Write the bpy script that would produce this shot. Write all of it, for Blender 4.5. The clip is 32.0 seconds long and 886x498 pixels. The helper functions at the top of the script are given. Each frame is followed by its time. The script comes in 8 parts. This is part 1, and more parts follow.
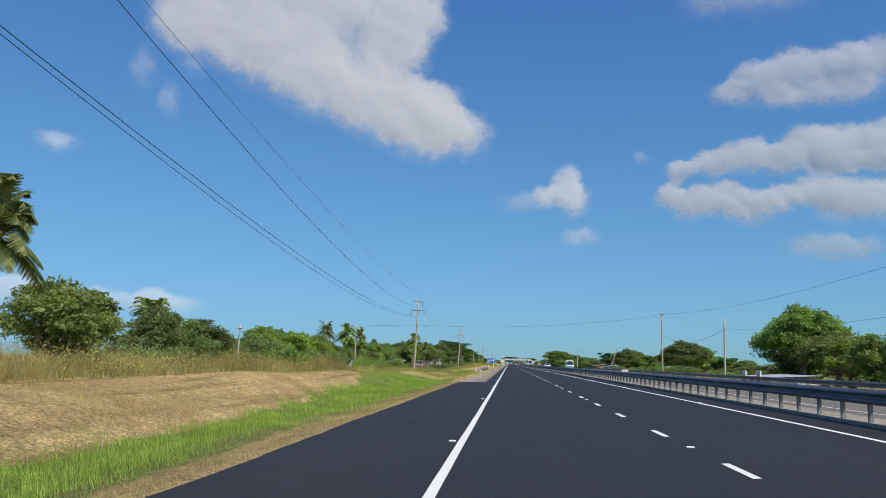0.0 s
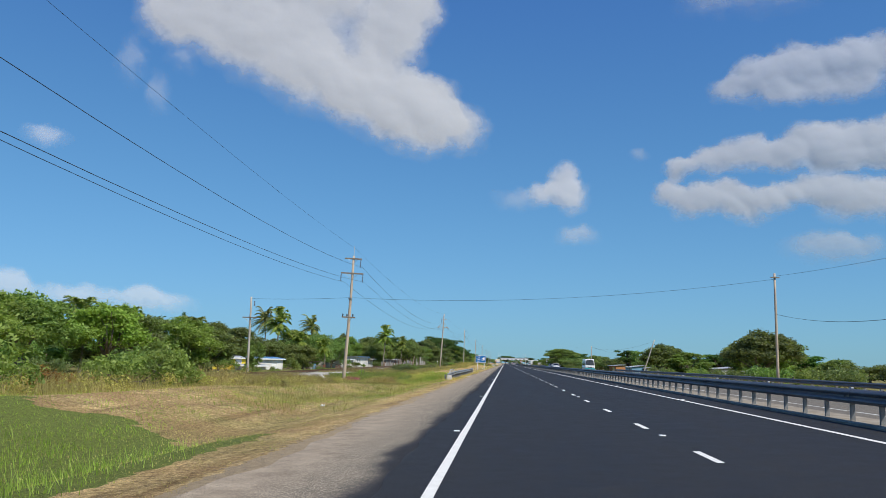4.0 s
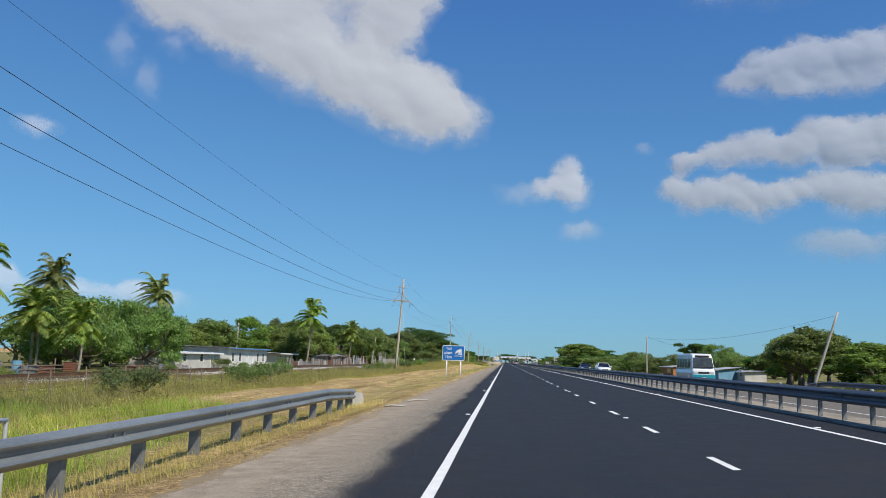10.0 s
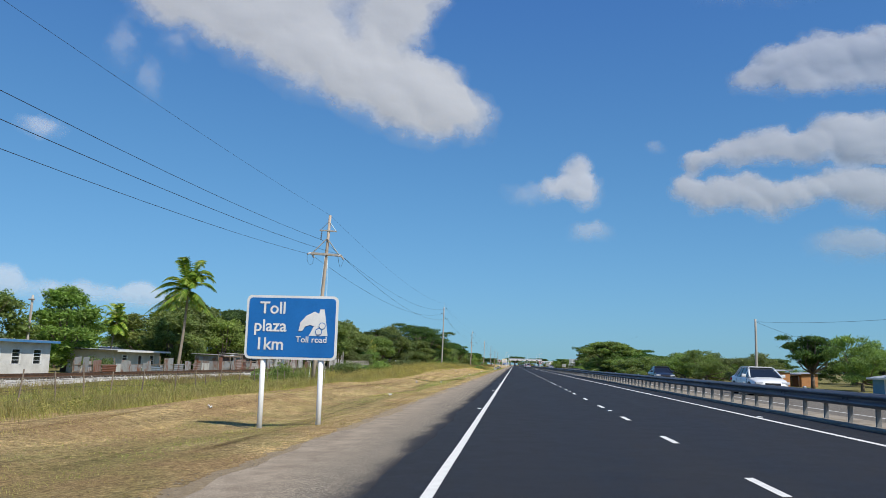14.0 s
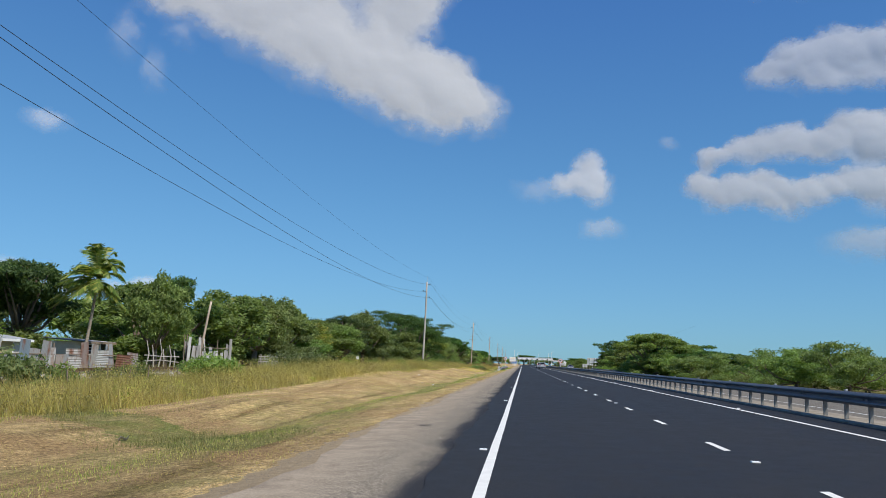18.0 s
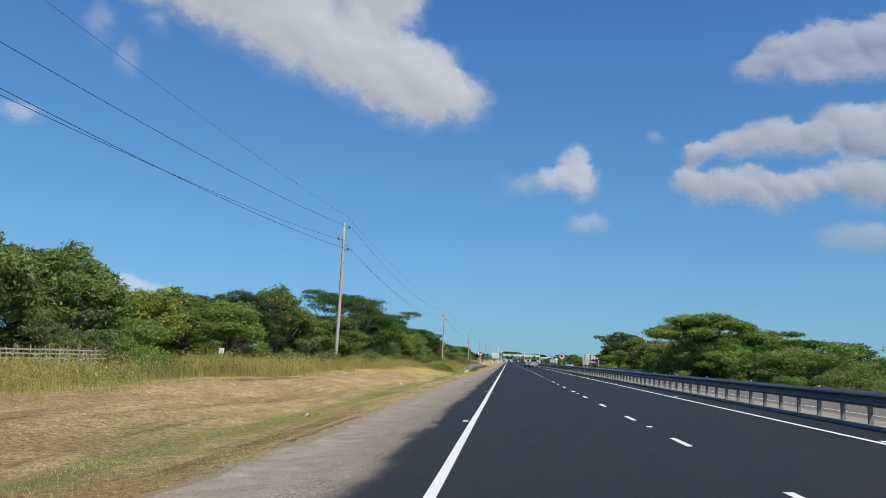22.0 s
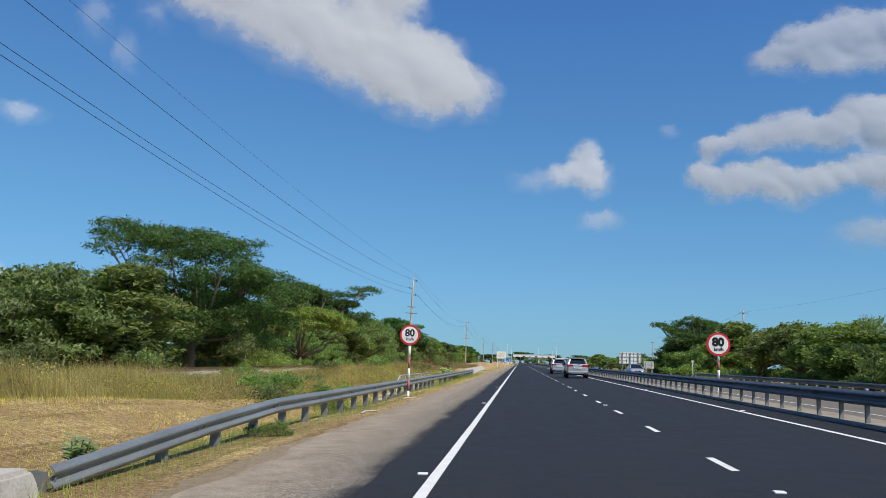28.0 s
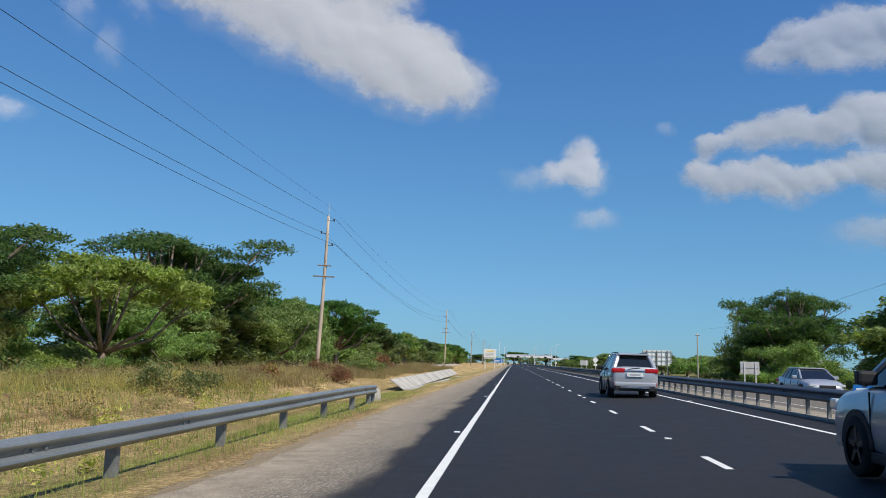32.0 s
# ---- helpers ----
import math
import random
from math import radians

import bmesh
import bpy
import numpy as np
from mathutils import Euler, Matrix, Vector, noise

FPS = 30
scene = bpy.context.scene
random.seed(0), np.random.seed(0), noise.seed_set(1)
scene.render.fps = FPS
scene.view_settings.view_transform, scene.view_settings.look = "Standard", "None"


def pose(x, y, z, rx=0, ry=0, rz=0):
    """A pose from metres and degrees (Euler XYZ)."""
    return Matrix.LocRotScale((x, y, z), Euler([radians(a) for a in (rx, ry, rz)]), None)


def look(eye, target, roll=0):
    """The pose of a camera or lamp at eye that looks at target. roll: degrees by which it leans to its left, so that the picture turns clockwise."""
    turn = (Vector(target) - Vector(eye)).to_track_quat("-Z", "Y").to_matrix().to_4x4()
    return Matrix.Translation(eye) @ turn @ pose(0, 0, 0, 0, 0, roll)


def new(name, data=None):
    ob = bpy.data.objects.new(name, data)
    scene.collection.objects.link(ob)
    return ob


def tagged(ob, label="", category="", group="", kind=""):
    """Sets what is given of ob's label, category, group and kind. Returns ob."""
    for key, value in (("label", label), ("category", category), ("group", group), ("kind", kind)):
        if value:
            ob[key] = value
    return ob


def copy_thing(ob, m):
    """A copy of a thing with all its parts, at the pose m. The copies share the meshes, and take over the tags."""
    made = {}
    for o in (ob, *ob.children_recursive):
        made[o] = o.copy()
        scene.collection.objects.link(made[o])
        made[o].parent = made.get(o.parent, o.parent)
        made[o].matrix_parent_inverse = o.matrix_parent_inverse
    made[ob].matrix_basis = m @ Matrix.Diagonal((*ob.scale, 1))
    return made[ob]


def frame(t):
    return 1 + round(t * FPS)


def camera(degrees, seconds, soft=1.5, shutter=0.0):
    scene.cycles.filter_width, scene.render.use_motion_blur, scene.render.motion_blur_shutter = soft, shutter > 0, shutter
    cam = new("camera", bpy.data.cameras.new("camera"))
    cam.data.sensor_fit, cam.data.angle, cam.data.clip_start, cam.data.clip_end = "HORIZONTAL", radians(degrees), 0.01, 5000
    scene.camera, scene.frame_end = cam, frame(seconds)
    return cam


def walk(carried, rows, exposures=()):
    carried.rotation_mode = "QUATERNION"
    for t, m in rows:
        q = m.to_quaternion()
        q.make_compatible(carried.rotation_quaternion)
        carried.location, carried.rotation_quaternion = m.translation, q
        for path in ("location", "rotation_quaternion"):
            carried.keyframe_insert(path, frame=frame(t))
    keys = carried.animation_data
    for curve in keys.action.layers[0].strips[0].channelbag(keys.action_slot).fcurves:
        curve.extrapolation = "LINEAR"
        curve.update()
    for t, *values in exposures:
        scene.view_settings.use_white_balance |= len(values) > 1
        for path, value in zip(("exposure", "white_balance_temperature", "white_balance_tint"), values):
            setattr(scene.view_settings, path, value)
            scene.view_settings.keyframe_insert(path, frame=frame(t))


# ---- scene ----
# ---- camera ----
cam = camera(58.0, 32.0, 0.35)
PATH = [
    (0.0, 0.797, 0.46, 1.365, 98.06, -1.12, 4.65),
    (1.0, 0.73, 16.89, 1.363, 98.15, -1.43, 4.67),
    (2.0, 0.708, 33.31, 1.362, 97.99, -1.39, 4.58),
    (3.0, 0.731, 49.69, 1.363, 98.11, -1.25, 4.31),
    (6.0, 0.81, 98.57, 1.365, 97.78, -1.4, 4.62),
    (7.0, 0.745, 114.74, 1.363, 97.93, -1.62, 4.57),
    (8.0, 0.714, 130.83, 1.363, 97.89, -1.69, 4.54),
    (9.0, 0.696, 146.87, 1.362, 97.78, -1.82, 4.52),
    (10.0, 0.746, 162.85, 1.364, 97.91, -1.63, 4.38),
    (11.0, 0.807, 178.79, 1.365, 98.05, -1.36, 4.31),
    (12.0, 0.856, 194.67, 1.367, 98.05, -1.43, 4.39),
    (13.0, 0.885, 210.49, 1.368, 98.04, -1.43, 4.54),
    (14.0, 0.869, 226.28, 1.367, 98.09, -1.55, 5.03),
    (17.0, 0.562, 273.47, 1.358, 98.05, -2.04, 5.87),
    (18.0, 0.414, 289.15, 1.354, 97.97, -2.04, 5.64),
    (19.0, 0.332, 304.8, 1.351, 97.89, -2.25, 5.33),
    (20.0, 0.39, 320.41, 1.353, 97.82, -2.15, 4.72),
    (21.0, 0.544, 335.97, 1.357, 97.74, -2.15, 4.57),
    (22.0, 0.743, 351.49, 1.363, 97.81, -1.89, 4.61),
    (23.0, 0.877, 366.98, 1.367, 97.83, -1.43, 4.91),
    (24.0, 0.916, 382.47, 1.369, 97.76, -1.44, 5.14),
    (25.0, 0.938, 397.94, 1.369, 97.92, -1.72, 4.93),
    (28.0, 0.97, 444.23, 1.37, 97.91, -1.58, 5.4),
    (29.0, 0.919, 459.64, 1.369, 98.02, -1.47, 5.39),
    (30.0, 0.866, 475.04, 1.367, 97.93, -1.58, 5.52),
    (31.0, 0.822, 490.43, 1.366, 98.11, -2.02, 5.22),
    (32.0, 0.895, 505.81, 1.368, 97.97, -1.62, 4.96),
]
walk(cam, [(t, pose(x, y, z, rx, ry, rz)) for t, x, y, z, rx, ry, rz in PATH])

# ---- world, sun, exposure ----
SUN = Vector((0.46, -0.42, 0.78)).normalized()
world = bpy.data.worlds.new("sky")
scene.world = world
world.use_nodes = True
_n, _l = world.node_tree.nodes, world.node_tree.links
_sky = _n.new("ShaderNodeTexSky")
_sky.sky_type = "NISHITA"
_sky.sun_disc = False
_sky.sun_elevation = math.asin(SUN.z)
_sky.sun_rotation = math.atan2(SUN.x, SUN.y)
_sky.air_density, _sky.dust_density, _sky.ozone_density = 1.0, 0.2, 2.6
# the blue deepens upwards and levels off towards the hazy horizon
_clear = _n.new("ShaderNodeVectorMath")
_clear.operation = "MULTIPLY"
_clear.inputs[1].default_value = (1.026, 1.95, 0.739)
_thick = _n.new("ShaderNodeVectorMath")
_thick.operation = "MULTIPLY_ADD"
_thick.inputs[1].default_value = (0.203, 0.180, 0.0)
_thick.inputs[2].default_value = (1, 1, 1)
_level = _n.new("ShaderNodeVectorMath")
_level.operation = "DIVIDE"
_haze = _n.new("ShaderNodeVectorMath")
_haze.operation = "ADD"
_haze.inputs[1].default_value = (-0.28, -0.75, 2.78)
_l.new(_sky.outputs[0], _clear.inputs[0])
_l.new(_sky.outputs[0], _thick.inputs[0])
_l.new(_clear.outputs[0], _level.inputs[0])
_l.new(_thick.outputs[0], _level.inputs[1])
_l.new(_level.outputs[0], _haze.inputs[0])
_l.new(_haze.outputs[0], _n["Background"].inputs[0])
_n["Background"].inputs[1].default_value = 0.090
_sun = bpy.data.lights.new("sun", "SUN")
_sun.energy, _sun.angle, _sun.color = 5.0, radians(0.53), (1.0, 0.94, 0.84)
new("sun", _sun).matrix_world = look((0, 0, 300), Vector((0, 0, 300)) - SUN)
scene.view_settings.exposure = 0.0


# ---- node helpers ----
def material(name, rough=0.8, metal=0.0, spec=0.3):
    m = bpy.data.materials.new(name)
    m.use_nodes = True
    b = m.node_tree.nodes["Principled BSDF"]
    b.inputs["Roughness"].default_value = rough
    b.inputs["Metallic"].default_value = metal
    b.inputs["Specular IOR Level"].default_value = spec
    return m


class N:
    """Short-hand for building a material's nodes."""

    def __init__(self, m):
        self.t, self.n, self.l = m.node_tree, m.node_tree.nodes, m.node_tree.links
        self.bsdf = self.n.get("Principled BSDF")
        self.co = None

    def put(self, kind, ins=()):
        nd = self.n.new(kind)
        for k, v in dict(ins).items():
            self.set(nd, k, v)
        return nd

    def set(self, nd, k, v):
        s = nd.inputs[k]
        if hasattr(v, "is_linked"):
            self.l.new(v, s)
        elif hasattr(v, "__len__") and len(v) == 3 and s.type == "RGBA":
            s.default_value = (*v, 1)
        else:
            s.default_value = v

    def pos(self):
        if self.co is None:
            self.co = self.n.new("ShaderNodeNewGeometry").outputs["Position"]
        return self.co

    def noise(self, scale, detail=4, rough=0.55, stretch=None, co=None, out=0):
        co = co or self.pos()
        if stretch:
            co = self.put("ShaderNodeMapping", {"Vector": co, "Scale": stretch}).outputs[0]
        return self.put("ShaderNodeTexNoise", {"Vector": co, "Scale": scale, "Detail": detail, "Roughness": rough}).outputs[out]

    def ramp(self, fac, *stops):
        r = self.n.new("ShaderNodeValToRGB")
        e = r.color_ramp.elements
        while len(e) < len(stops):
            e.new(0.5)
        for el, (p, c) in zip(e, stops):
            el.position = p
            el.color = (*c, 1) if hasattr(c, "__len__") else (c, c, c, 1)
        self.l.new(fac, r.inputs[0])
        return r.outputs[0]

    def mix(self, fac, a, b, blend="MIX"):
        m = self.n.new("ShaderNodeMix")
        m.data_type, m.blend_type = "RGBA", blend
        for s, v in ((m.inputs[0], fac), (m.inputs[6], a), (m.inputs[7], b)):
            if hasattr(v, "is_linked"):
                self.l.new(v, s)
            else:
                s.default_value = v if not hasattr(v, "__len__") else (*v, 1)
        return m.outputs[2]

    def math(self, op, a, b=0.0, c=0.0):
        m = self.n.new("ShaderNodeMath")
        m.operation = op
        for s, v in zip(m.inputs, (a, b, c)):
            if hasattr(v, "is_linked"):
                self.l.new(v, s)
            else:
                s.default_value = v
        return m.outputs[0]

    def bump(self, height, strength=0.4, dist=0.02):
        b = self.put("ShaderNodeBump", {"Height": height, "Strength": strength, "Distance": dist})
        self.l.new(b.outputs[0], self.bsdf.inputs["Normal"])

    def base(self, c):
        self.set(self.bsdf, "Base Color", c)

    def rough(self, r):
        self.set(self.bsdf, "Roughness", r)


def grained(name, dark, light, scale=3.0, fine=60.0, rough=0.85, metal=0.0, bump=0.3, dist=0.01, stretch=None, spec=0.3, objects=0.0):
    """A surface with broad stains and fine grain between two colours."""
    m = material(name, rough, metal, spec)
    n = N(m)
    a = n.noise(scale, 5, 0.6, stretch)
    b = n.noise(fine, 3, 0.6, stretch)
    f = n.math("ADD", n.math("MULTIPLY", a, 0.65), n.math("MULTIPLY", b, 0.35))
    c = n.ramp(f, (0.33, dark), (0.67, light))
    if objects:
        o = n.n.new("ShaderNodeObjectInfo").outputs["Random"]
        c = n.mix(1.0, c, n.ramp(o, (0.0, 1 - objects), (1.0, 1.0)), "MULTIPLY")
    n.base(c)
    n.bump(b, bump, dist)
    return m


# ---- materials ----
def road_material(name, dark, light, chips, rough, tarred_edge=False):
    m = material(name, rough, 0, 0.26)
    n = N(m)
    broad = n.noise(0.25, 4, 0.6, (3.0, 0.25, 1))
    mid = n.noise(2.2, 5, 0.6)
    grit = n.put("ShaderNodeTexVoronoi", {"Vector": n.pos(), "Scale": 85.0}).outputs["Color"]
    grit = n.put("ShaderNodeSeparateColor", {0: grit}).outputs[0]
    fine = n.noise(140, 2, 0.6)
    f = n.math("ADD", n.math("MULTIPLY", broad, 0.45), n.math("MULTIPLY", mid, 0.55))
    c = n.ramp(f, (0.3, dark), (0.7, light))
    c = n.mix(n.math("MULTIPLY", n.math("GREATER_THAN", grit, 0.78), chips), c, [min(1, v * 2.2) for v in light])
    c = n.mix(n.math("MULTIPLY", n.math("LESS_THAN", grit, 0.2), chips), c, [v * 0.35 for v in dark])
    if tarred_edge:
        px = n.put("ShaderNodeSeparateXYZ", {0: n.pos()}).outputs[0]
        px = n.math("MULTIPLY_ADD", n.math("SUBTRACT", n.noise(0.8, 5, 0.55, (1.0, 0.5, 1.0)), 0.5), 0.8, px)
        dust = n.ramp(n.math("MULTIPLY_ADD", px, -1.0, -1.2), (0.15, 0.0), (1.0, 0.7))
        c = n.mix(dust, c, n.ramp(mid, (0.35, (0.25, 0.195, 0.135)), (0.65, (0.40, 0.325, 0.235))))
        c = n.mix(n.ramp(n.math("ADD", px, 1.3), (0.12, 0.0), (0.34, 0.35), (0.50, 0.9), (0.6, 1.0)), c, (0.022, 0.022, 0.024))
    n.base(c)
    n.rough(n.ramp(f, (0.3, rough - 0.1), (0.7, min(1, rough + 0.08))))
    n.bump(n.math("ADD", grit, fine), 0.3, 0.004)
    return m


M_ROAD = road_material("fresh_asphalt", (0.0125, 0.0120, 0.0120), (0.0225, 0.0218, 0.0214), 0.35, 0.70)
M_SHOULDER = road_material("old_chip_seal", (0.128, 0.108, 0.080), (0.232, 0.196, 0.145), 0.85, 0.9, True)
M_OPP = road_material("old_asphalt", (0.100, 0.088, 0.070), (0.160, 0.142, 0.114), 0.35, 0.88)
M_LINE = grained("road_paint", (0.62, 0.61, 0.56), (0.80, 0.79, 0.74), 4, 90, 0.6, bump=0.3, dist=0.003)
M_STUD = material("stud_white", 0.3, 0, 0.5)
N(M_STUD).base((0.85, 0.85, 0.82))
M_KERB = grained("kerb_concrete", (0.17, 0.142, 0.105), (0.36, 0.315, 0.25), 2, 40, 0.9)
M_CONC = grained("weathered_concrete", (0.27, 0.25, 0.215), (0.55, 0.515, 0.455), 1.3, 30, 0.9, bump=0.4)
M_GALV = grained("galvanised_steel", (0.20, 0.215, 0.215), (0.34, 0.36, 0.355), 2.5, 50, 0.45, 0.55, 0.1, stretch=(1, 0.2, 1))
# Darker, bluer copy of the steel: shade on the rails is in its colour.
M_GALV_SHADE = grained("dull_galvanised_steel", (0.085, 0.095, 0.115), (0.15, 0.165, 0.19), 2.0, 50, 0.5, 0.5, 0.1, stretch=(1, 0.2, 1))
M_POST = grained("steel_post", (0.16, 0.16, 0.155), (0.30, 0.30, 0.285), 5, 60, 0.6, 0.4, 0.2)
M_POLE = grained("pole_wood", (0.34, 0.262, 0.195), (0.60, 0.495, 0.39), 2.2, 26, 0.85, bump=0.6, dist=0.02, stretch=(4, 4, 0.25))
M_POLE_GREY = grained("grey_pole_wood", (0.30, 0.27, 0.23), (0.52, 0.48, 0.42), 2.2, 26, 0.85, bump=0.6, dist=0.02, stretch=(4, 4, 0.25))
M_ARM = grained("crossarm_wood", (0.16, 0.12, 0.085), (0.30, 0.24, 0.18), 3, 30, 0.85, stretch=(0.4, 4, 4))
M_PORC = material("insulator", 0.25, 0, 0.5)
N(M_PORC).base((0.10, 0.11, 0.13))
M_PORC_GREY = material("grey_porcelain", 0.3, 0, 0.5)
N(M_PORC_GREY).base((0.42, 0.42, 0.42))
M_WIRE = material("wire", 0.55, 0.2)
N(M_WIRE).base((0.03, 0.03, 0.035))
M_WHITE = grained("white_paint", (0.66, 0.66, 0.64), (0.82, 0.82, 0.80), 1.6, 30, 0.55, bump=0.1)
M_RED = grained("red_paint", (0.52, 0.02, 0.035), (0.66, 0.04, 0.05), 2, 30, 0.5, bump=0.1)
M_REDOLD = grained("faded_red_paint", (0.30, 0.085, 0.08), (0.46, 0.19, 0.17), 4, 30, 0.7, bump=0.2)
M_BLACK = material("black_paint", 0.5)
N(M_BLACK).base((0.012, 0.012, 0.013))
M_BLUE = grained("blue_sign_face", (0.012, 0.13, 0.40), (0.018, 0.17, 0.50), 1.5, 20, 0.45, bump=0.05)
M_YELLOW = grained("yellow_paint", (0.72, 0.52, 0.03), (0.86, 0.66, 0.06), 1.6, 20, 0.7)
M_CREAM = grained("faded_cream_wall", (0.38, 0.31, 0.17), (0.56, 0.47, 0.28), 1.4, 18, 0.9)
M_GREYBACK = grained("sign_back_grey", (0.42, 0.43, 0.43), (0.56, 0.57, 0.57), 2, 30, 0.5, 0.3)
M_WALLW = grained("whitewashed_wall", (0.52, 0.50, 0.46), (0.76, 0.74, 0.70), 0.8, 14, 0.9, bump=0.3)
M_BLOCK = grained("grey_block_wall", (0.42, 0.40, 0.36), (0.62, 0.59, 0.54), 0.9, 12, 0.95, bump=0.4)
M_ROOF = grained("grey_roof_sheet", (0.28, 0.30, 0.32), (0.46, 0.48, 0.50), 1.2, 16, 0.6, 0.2)
M_ROOFB = grained("blue_roof_sheet", (0.05, 0.16, 0.34), (0.10, 0.26, 0.46), 1.2, 16, 0.6)
M_BLUEW = grained("faded_blue_boards", (0.100, 0.234, 0.345), (0.180, 0.342, 0.450), 1.2, 20, 0.8)
M_ORANGE = grained("orange_boards", (0.296, 0.128, 0.048), (0.437, 0.221, 0.095), 1.5, 20, 0.8, stretch=(1, 1, 6))
M_DARK_PANE = material("dark_window_glass", 0.08, 0, 0.6)
N(M_DARK_PANE).base((0.02, 0.025, 0.03))
M_SLEEPER = grained("sleeper_wood", (0.06, 0.05, 0.04), (0.14, 0.115, 0.09), 2, 20, 0.9)
M_RAIL = grained("rusty_rail", (0.10, 0.055, 0.03), (0.20, 0.115, 0.07), 3, 40, 0.7, 0.4)
M_BALLAST = grained("pale_ballast", (0.22, 0.20, 0.165), (0.68, 0.65, 0.58), 1.4, 14, 0.95, bump=0.9, dist=0.08)
M_TRUNK = grained("bark", (0.10, 0.075, 0.055), (0.24, 0.19, 0.145), 3, 25, 0.95, bump=0.7, dist=0.03, stretch=(2, 2, 0.4))
M_PTRUNK = grained("palm_trunk", (0.20, 0.165, 0.13), (0.36, 0.31, 0.25), 3, 20, 0.95, bump=0.6, dist=0.02, stretch=(0.6, 0.6, 4))


def zinc_material():
    m = material("rusty_zinc", 0.55, 0.3)
    n = N(m)
    o = n.n.new("ShaderNodeObjectInfo").outputs["Random"]
    base = n.ramp(o, (0.0, (0.30, 0.31, 0.31)), (0.28, (0.34, 0.34, 0.33)), (0.34, (0.54, 0.53, 0.49)), (0.52, (0.50, 0.48, 0.44)), (0.58, (0.25, 0.095, 0.055)), (0.74, (0.22, 0.10, 0.07)), (0.80, (0.38, 0.36, 0.33)), (1.0, (0.20, 0.26, 0.30)))
    rust = n.ramp(n.noise(1.6, 5, 0.65, (1, 1, 0.5)), (0.48, 0.0), (0.66, 1.0))
    n.base(n.mix(rust, base, (0.22, 0.085, 0.04)))
    n.bump(n.noise(20, 3), 0.2, 0.01)
    return m


M_ZINC = zinc_material()
M_ZINC_PALE = grained("pale_zinc", (0.30, 0.27, 0.23), (0.72, 0.70, 0.66), 1.2, 18, 0.6, 0.15, 0.2, stretch=(1, 1, 0.3), objects=0.35)


def leaf_material(name, a, b, c, trans=0.47, rough=0.55, patch=None):
    """Leaves: colour from clump to clump, and some light through them."""
    m = bpy.data.materials.new(name)
    m.use_nodes = True
    n = N(m)
    r = n.n.new("ShaderNodeNewGeometry").outputs["Random Per Island"]
    o = n.n.new("ShaderNodeObjectInfo").outputs["Random"]
    col = n.ramp(r, (0.0, a), (0.55, b), (1.0, c))
    if patch:
        where = n.math("MULTIPLY_ADD", r, 0.22, n.noise(0.16, 4, 0.62))
        col = n.mix(n.ramp(where, (0.52, 0.0), (0.70, 0.9)), col, n.ramp(r, (0.0, patch[0]), (1.0, patch[1])))
    big = n.noise(0.45, 4)
    col = n.mix(1.0, col, n.ramp(big, (0.3, 0.66), (0.7, 1.28)), "MULTIPLY")
    hue = n.put("ShaderNodeHueSaturation", {"Hue": n.math("MULTIPLY_ADD", o, 0.034, 0.494), "Saturation": n.math("MULTIPLY_ADD", o, 0.25, 0.85), "Value": n.math("MULTIPLY_ADD", o, 0.70, 1.02), "Color": col}).outputs[0]
    n.base(hue)
    n.rough(rough)
    n.bsdf.inputs["Specular IOR Level"].default_value = 0.25
    t = n.put("ShaderNodeBsdfTranslucent", {"Color": n.mix(1.0, hue, (1.25, 1.3, 0.6), "MULTIPLY")})
    s = n.put("ShaderNodeMixShader", {0: trans, 1: n.bsdf.outputs[0], 2: t.outputs[0]})
    n.l.new(s.outputs[0], n.n["Material Output"].inputs[0])
    return m


L_DARK = leaf_material("rain_tree_leaves", (0.034, 0.068, 0.020), (0.062, 0.108, 0.029), (0.115, 0.172, 0.045))
L_MID = leaf_material("broad_leaves", (0.088, 0.119, 0.036), (0.146, 0.184, 0.054), (0.225, 0.264, 0.088))
L_BRIGHT = leaf_material("bright_leaves", (0.120, 0.158, 0.033), (0.185, 0.235, 0.051), (0.270, 0.315, 0.085))
L_ACACIA = leaf_material("feathery_leaves", (0.098, 0.138, 0.046), (0.150, 0.196, 0.066), (0.215, 0.258, 0.092))
L_LIGHT = leaf_material("light_feathery_leaves", (0.105, 0.122, 0.034), (0.160, 0.178, 0.050), (0.230, 0.245, 0.082))
L_OLIVE = leaf_material("olive_leaves", (0.085, 0.110, 0.034), (0.135, 0.165, 0.050), (0.205, 0.230, 0.080))
L_PALM = leaf_material("palm_leaves", (0.075, 0.115, 0.022), (0.130, 0.170, 0.034), (0.290, 0.265, 0.070), 0.35, 0.4)
L_PINK = leaf_material("bougainvillea_bracts", (0.07, 0.12, 0.03), (0.42, 0.09, 0.15), (0.68, 0.17, 0.27))
L_RUST = leaf_material("reddish_leaves", (0.10, 0.085, 0.03), (0.20, 0.07, 0.035), (0.28, 0.12, 0.05))
L_GOLD = leaf_material("golden_leaves", (0.10, 0.135, 0.03), (0.17, 0.20, 0.045), (0.36, 0.27, 0.075))
G_GREEN = leaf_material("green_grass", (0.160, 0.205, 0.036), (0.235, 0.288, 0.056), (0.345, 0.375, 0.105))
G_DITCH = leaf_material("ditch_grass", (0.150, 0.185, 0.042), (0.225, 0.260, 0.060), (0.330, 0.330, 0.110), patch=((0.36, 0.28, 0.12), (0.52, 0.42, 0.20)))
G_DRY = leaf_material("dry_grass", (0.36, 0.255, 0.105), (0.53, 0.400, 0.175), (0.66, 0.530, 0.260), patch=((0.28, 0.20, 0.075), (0.42, 0.32, 0.12)))
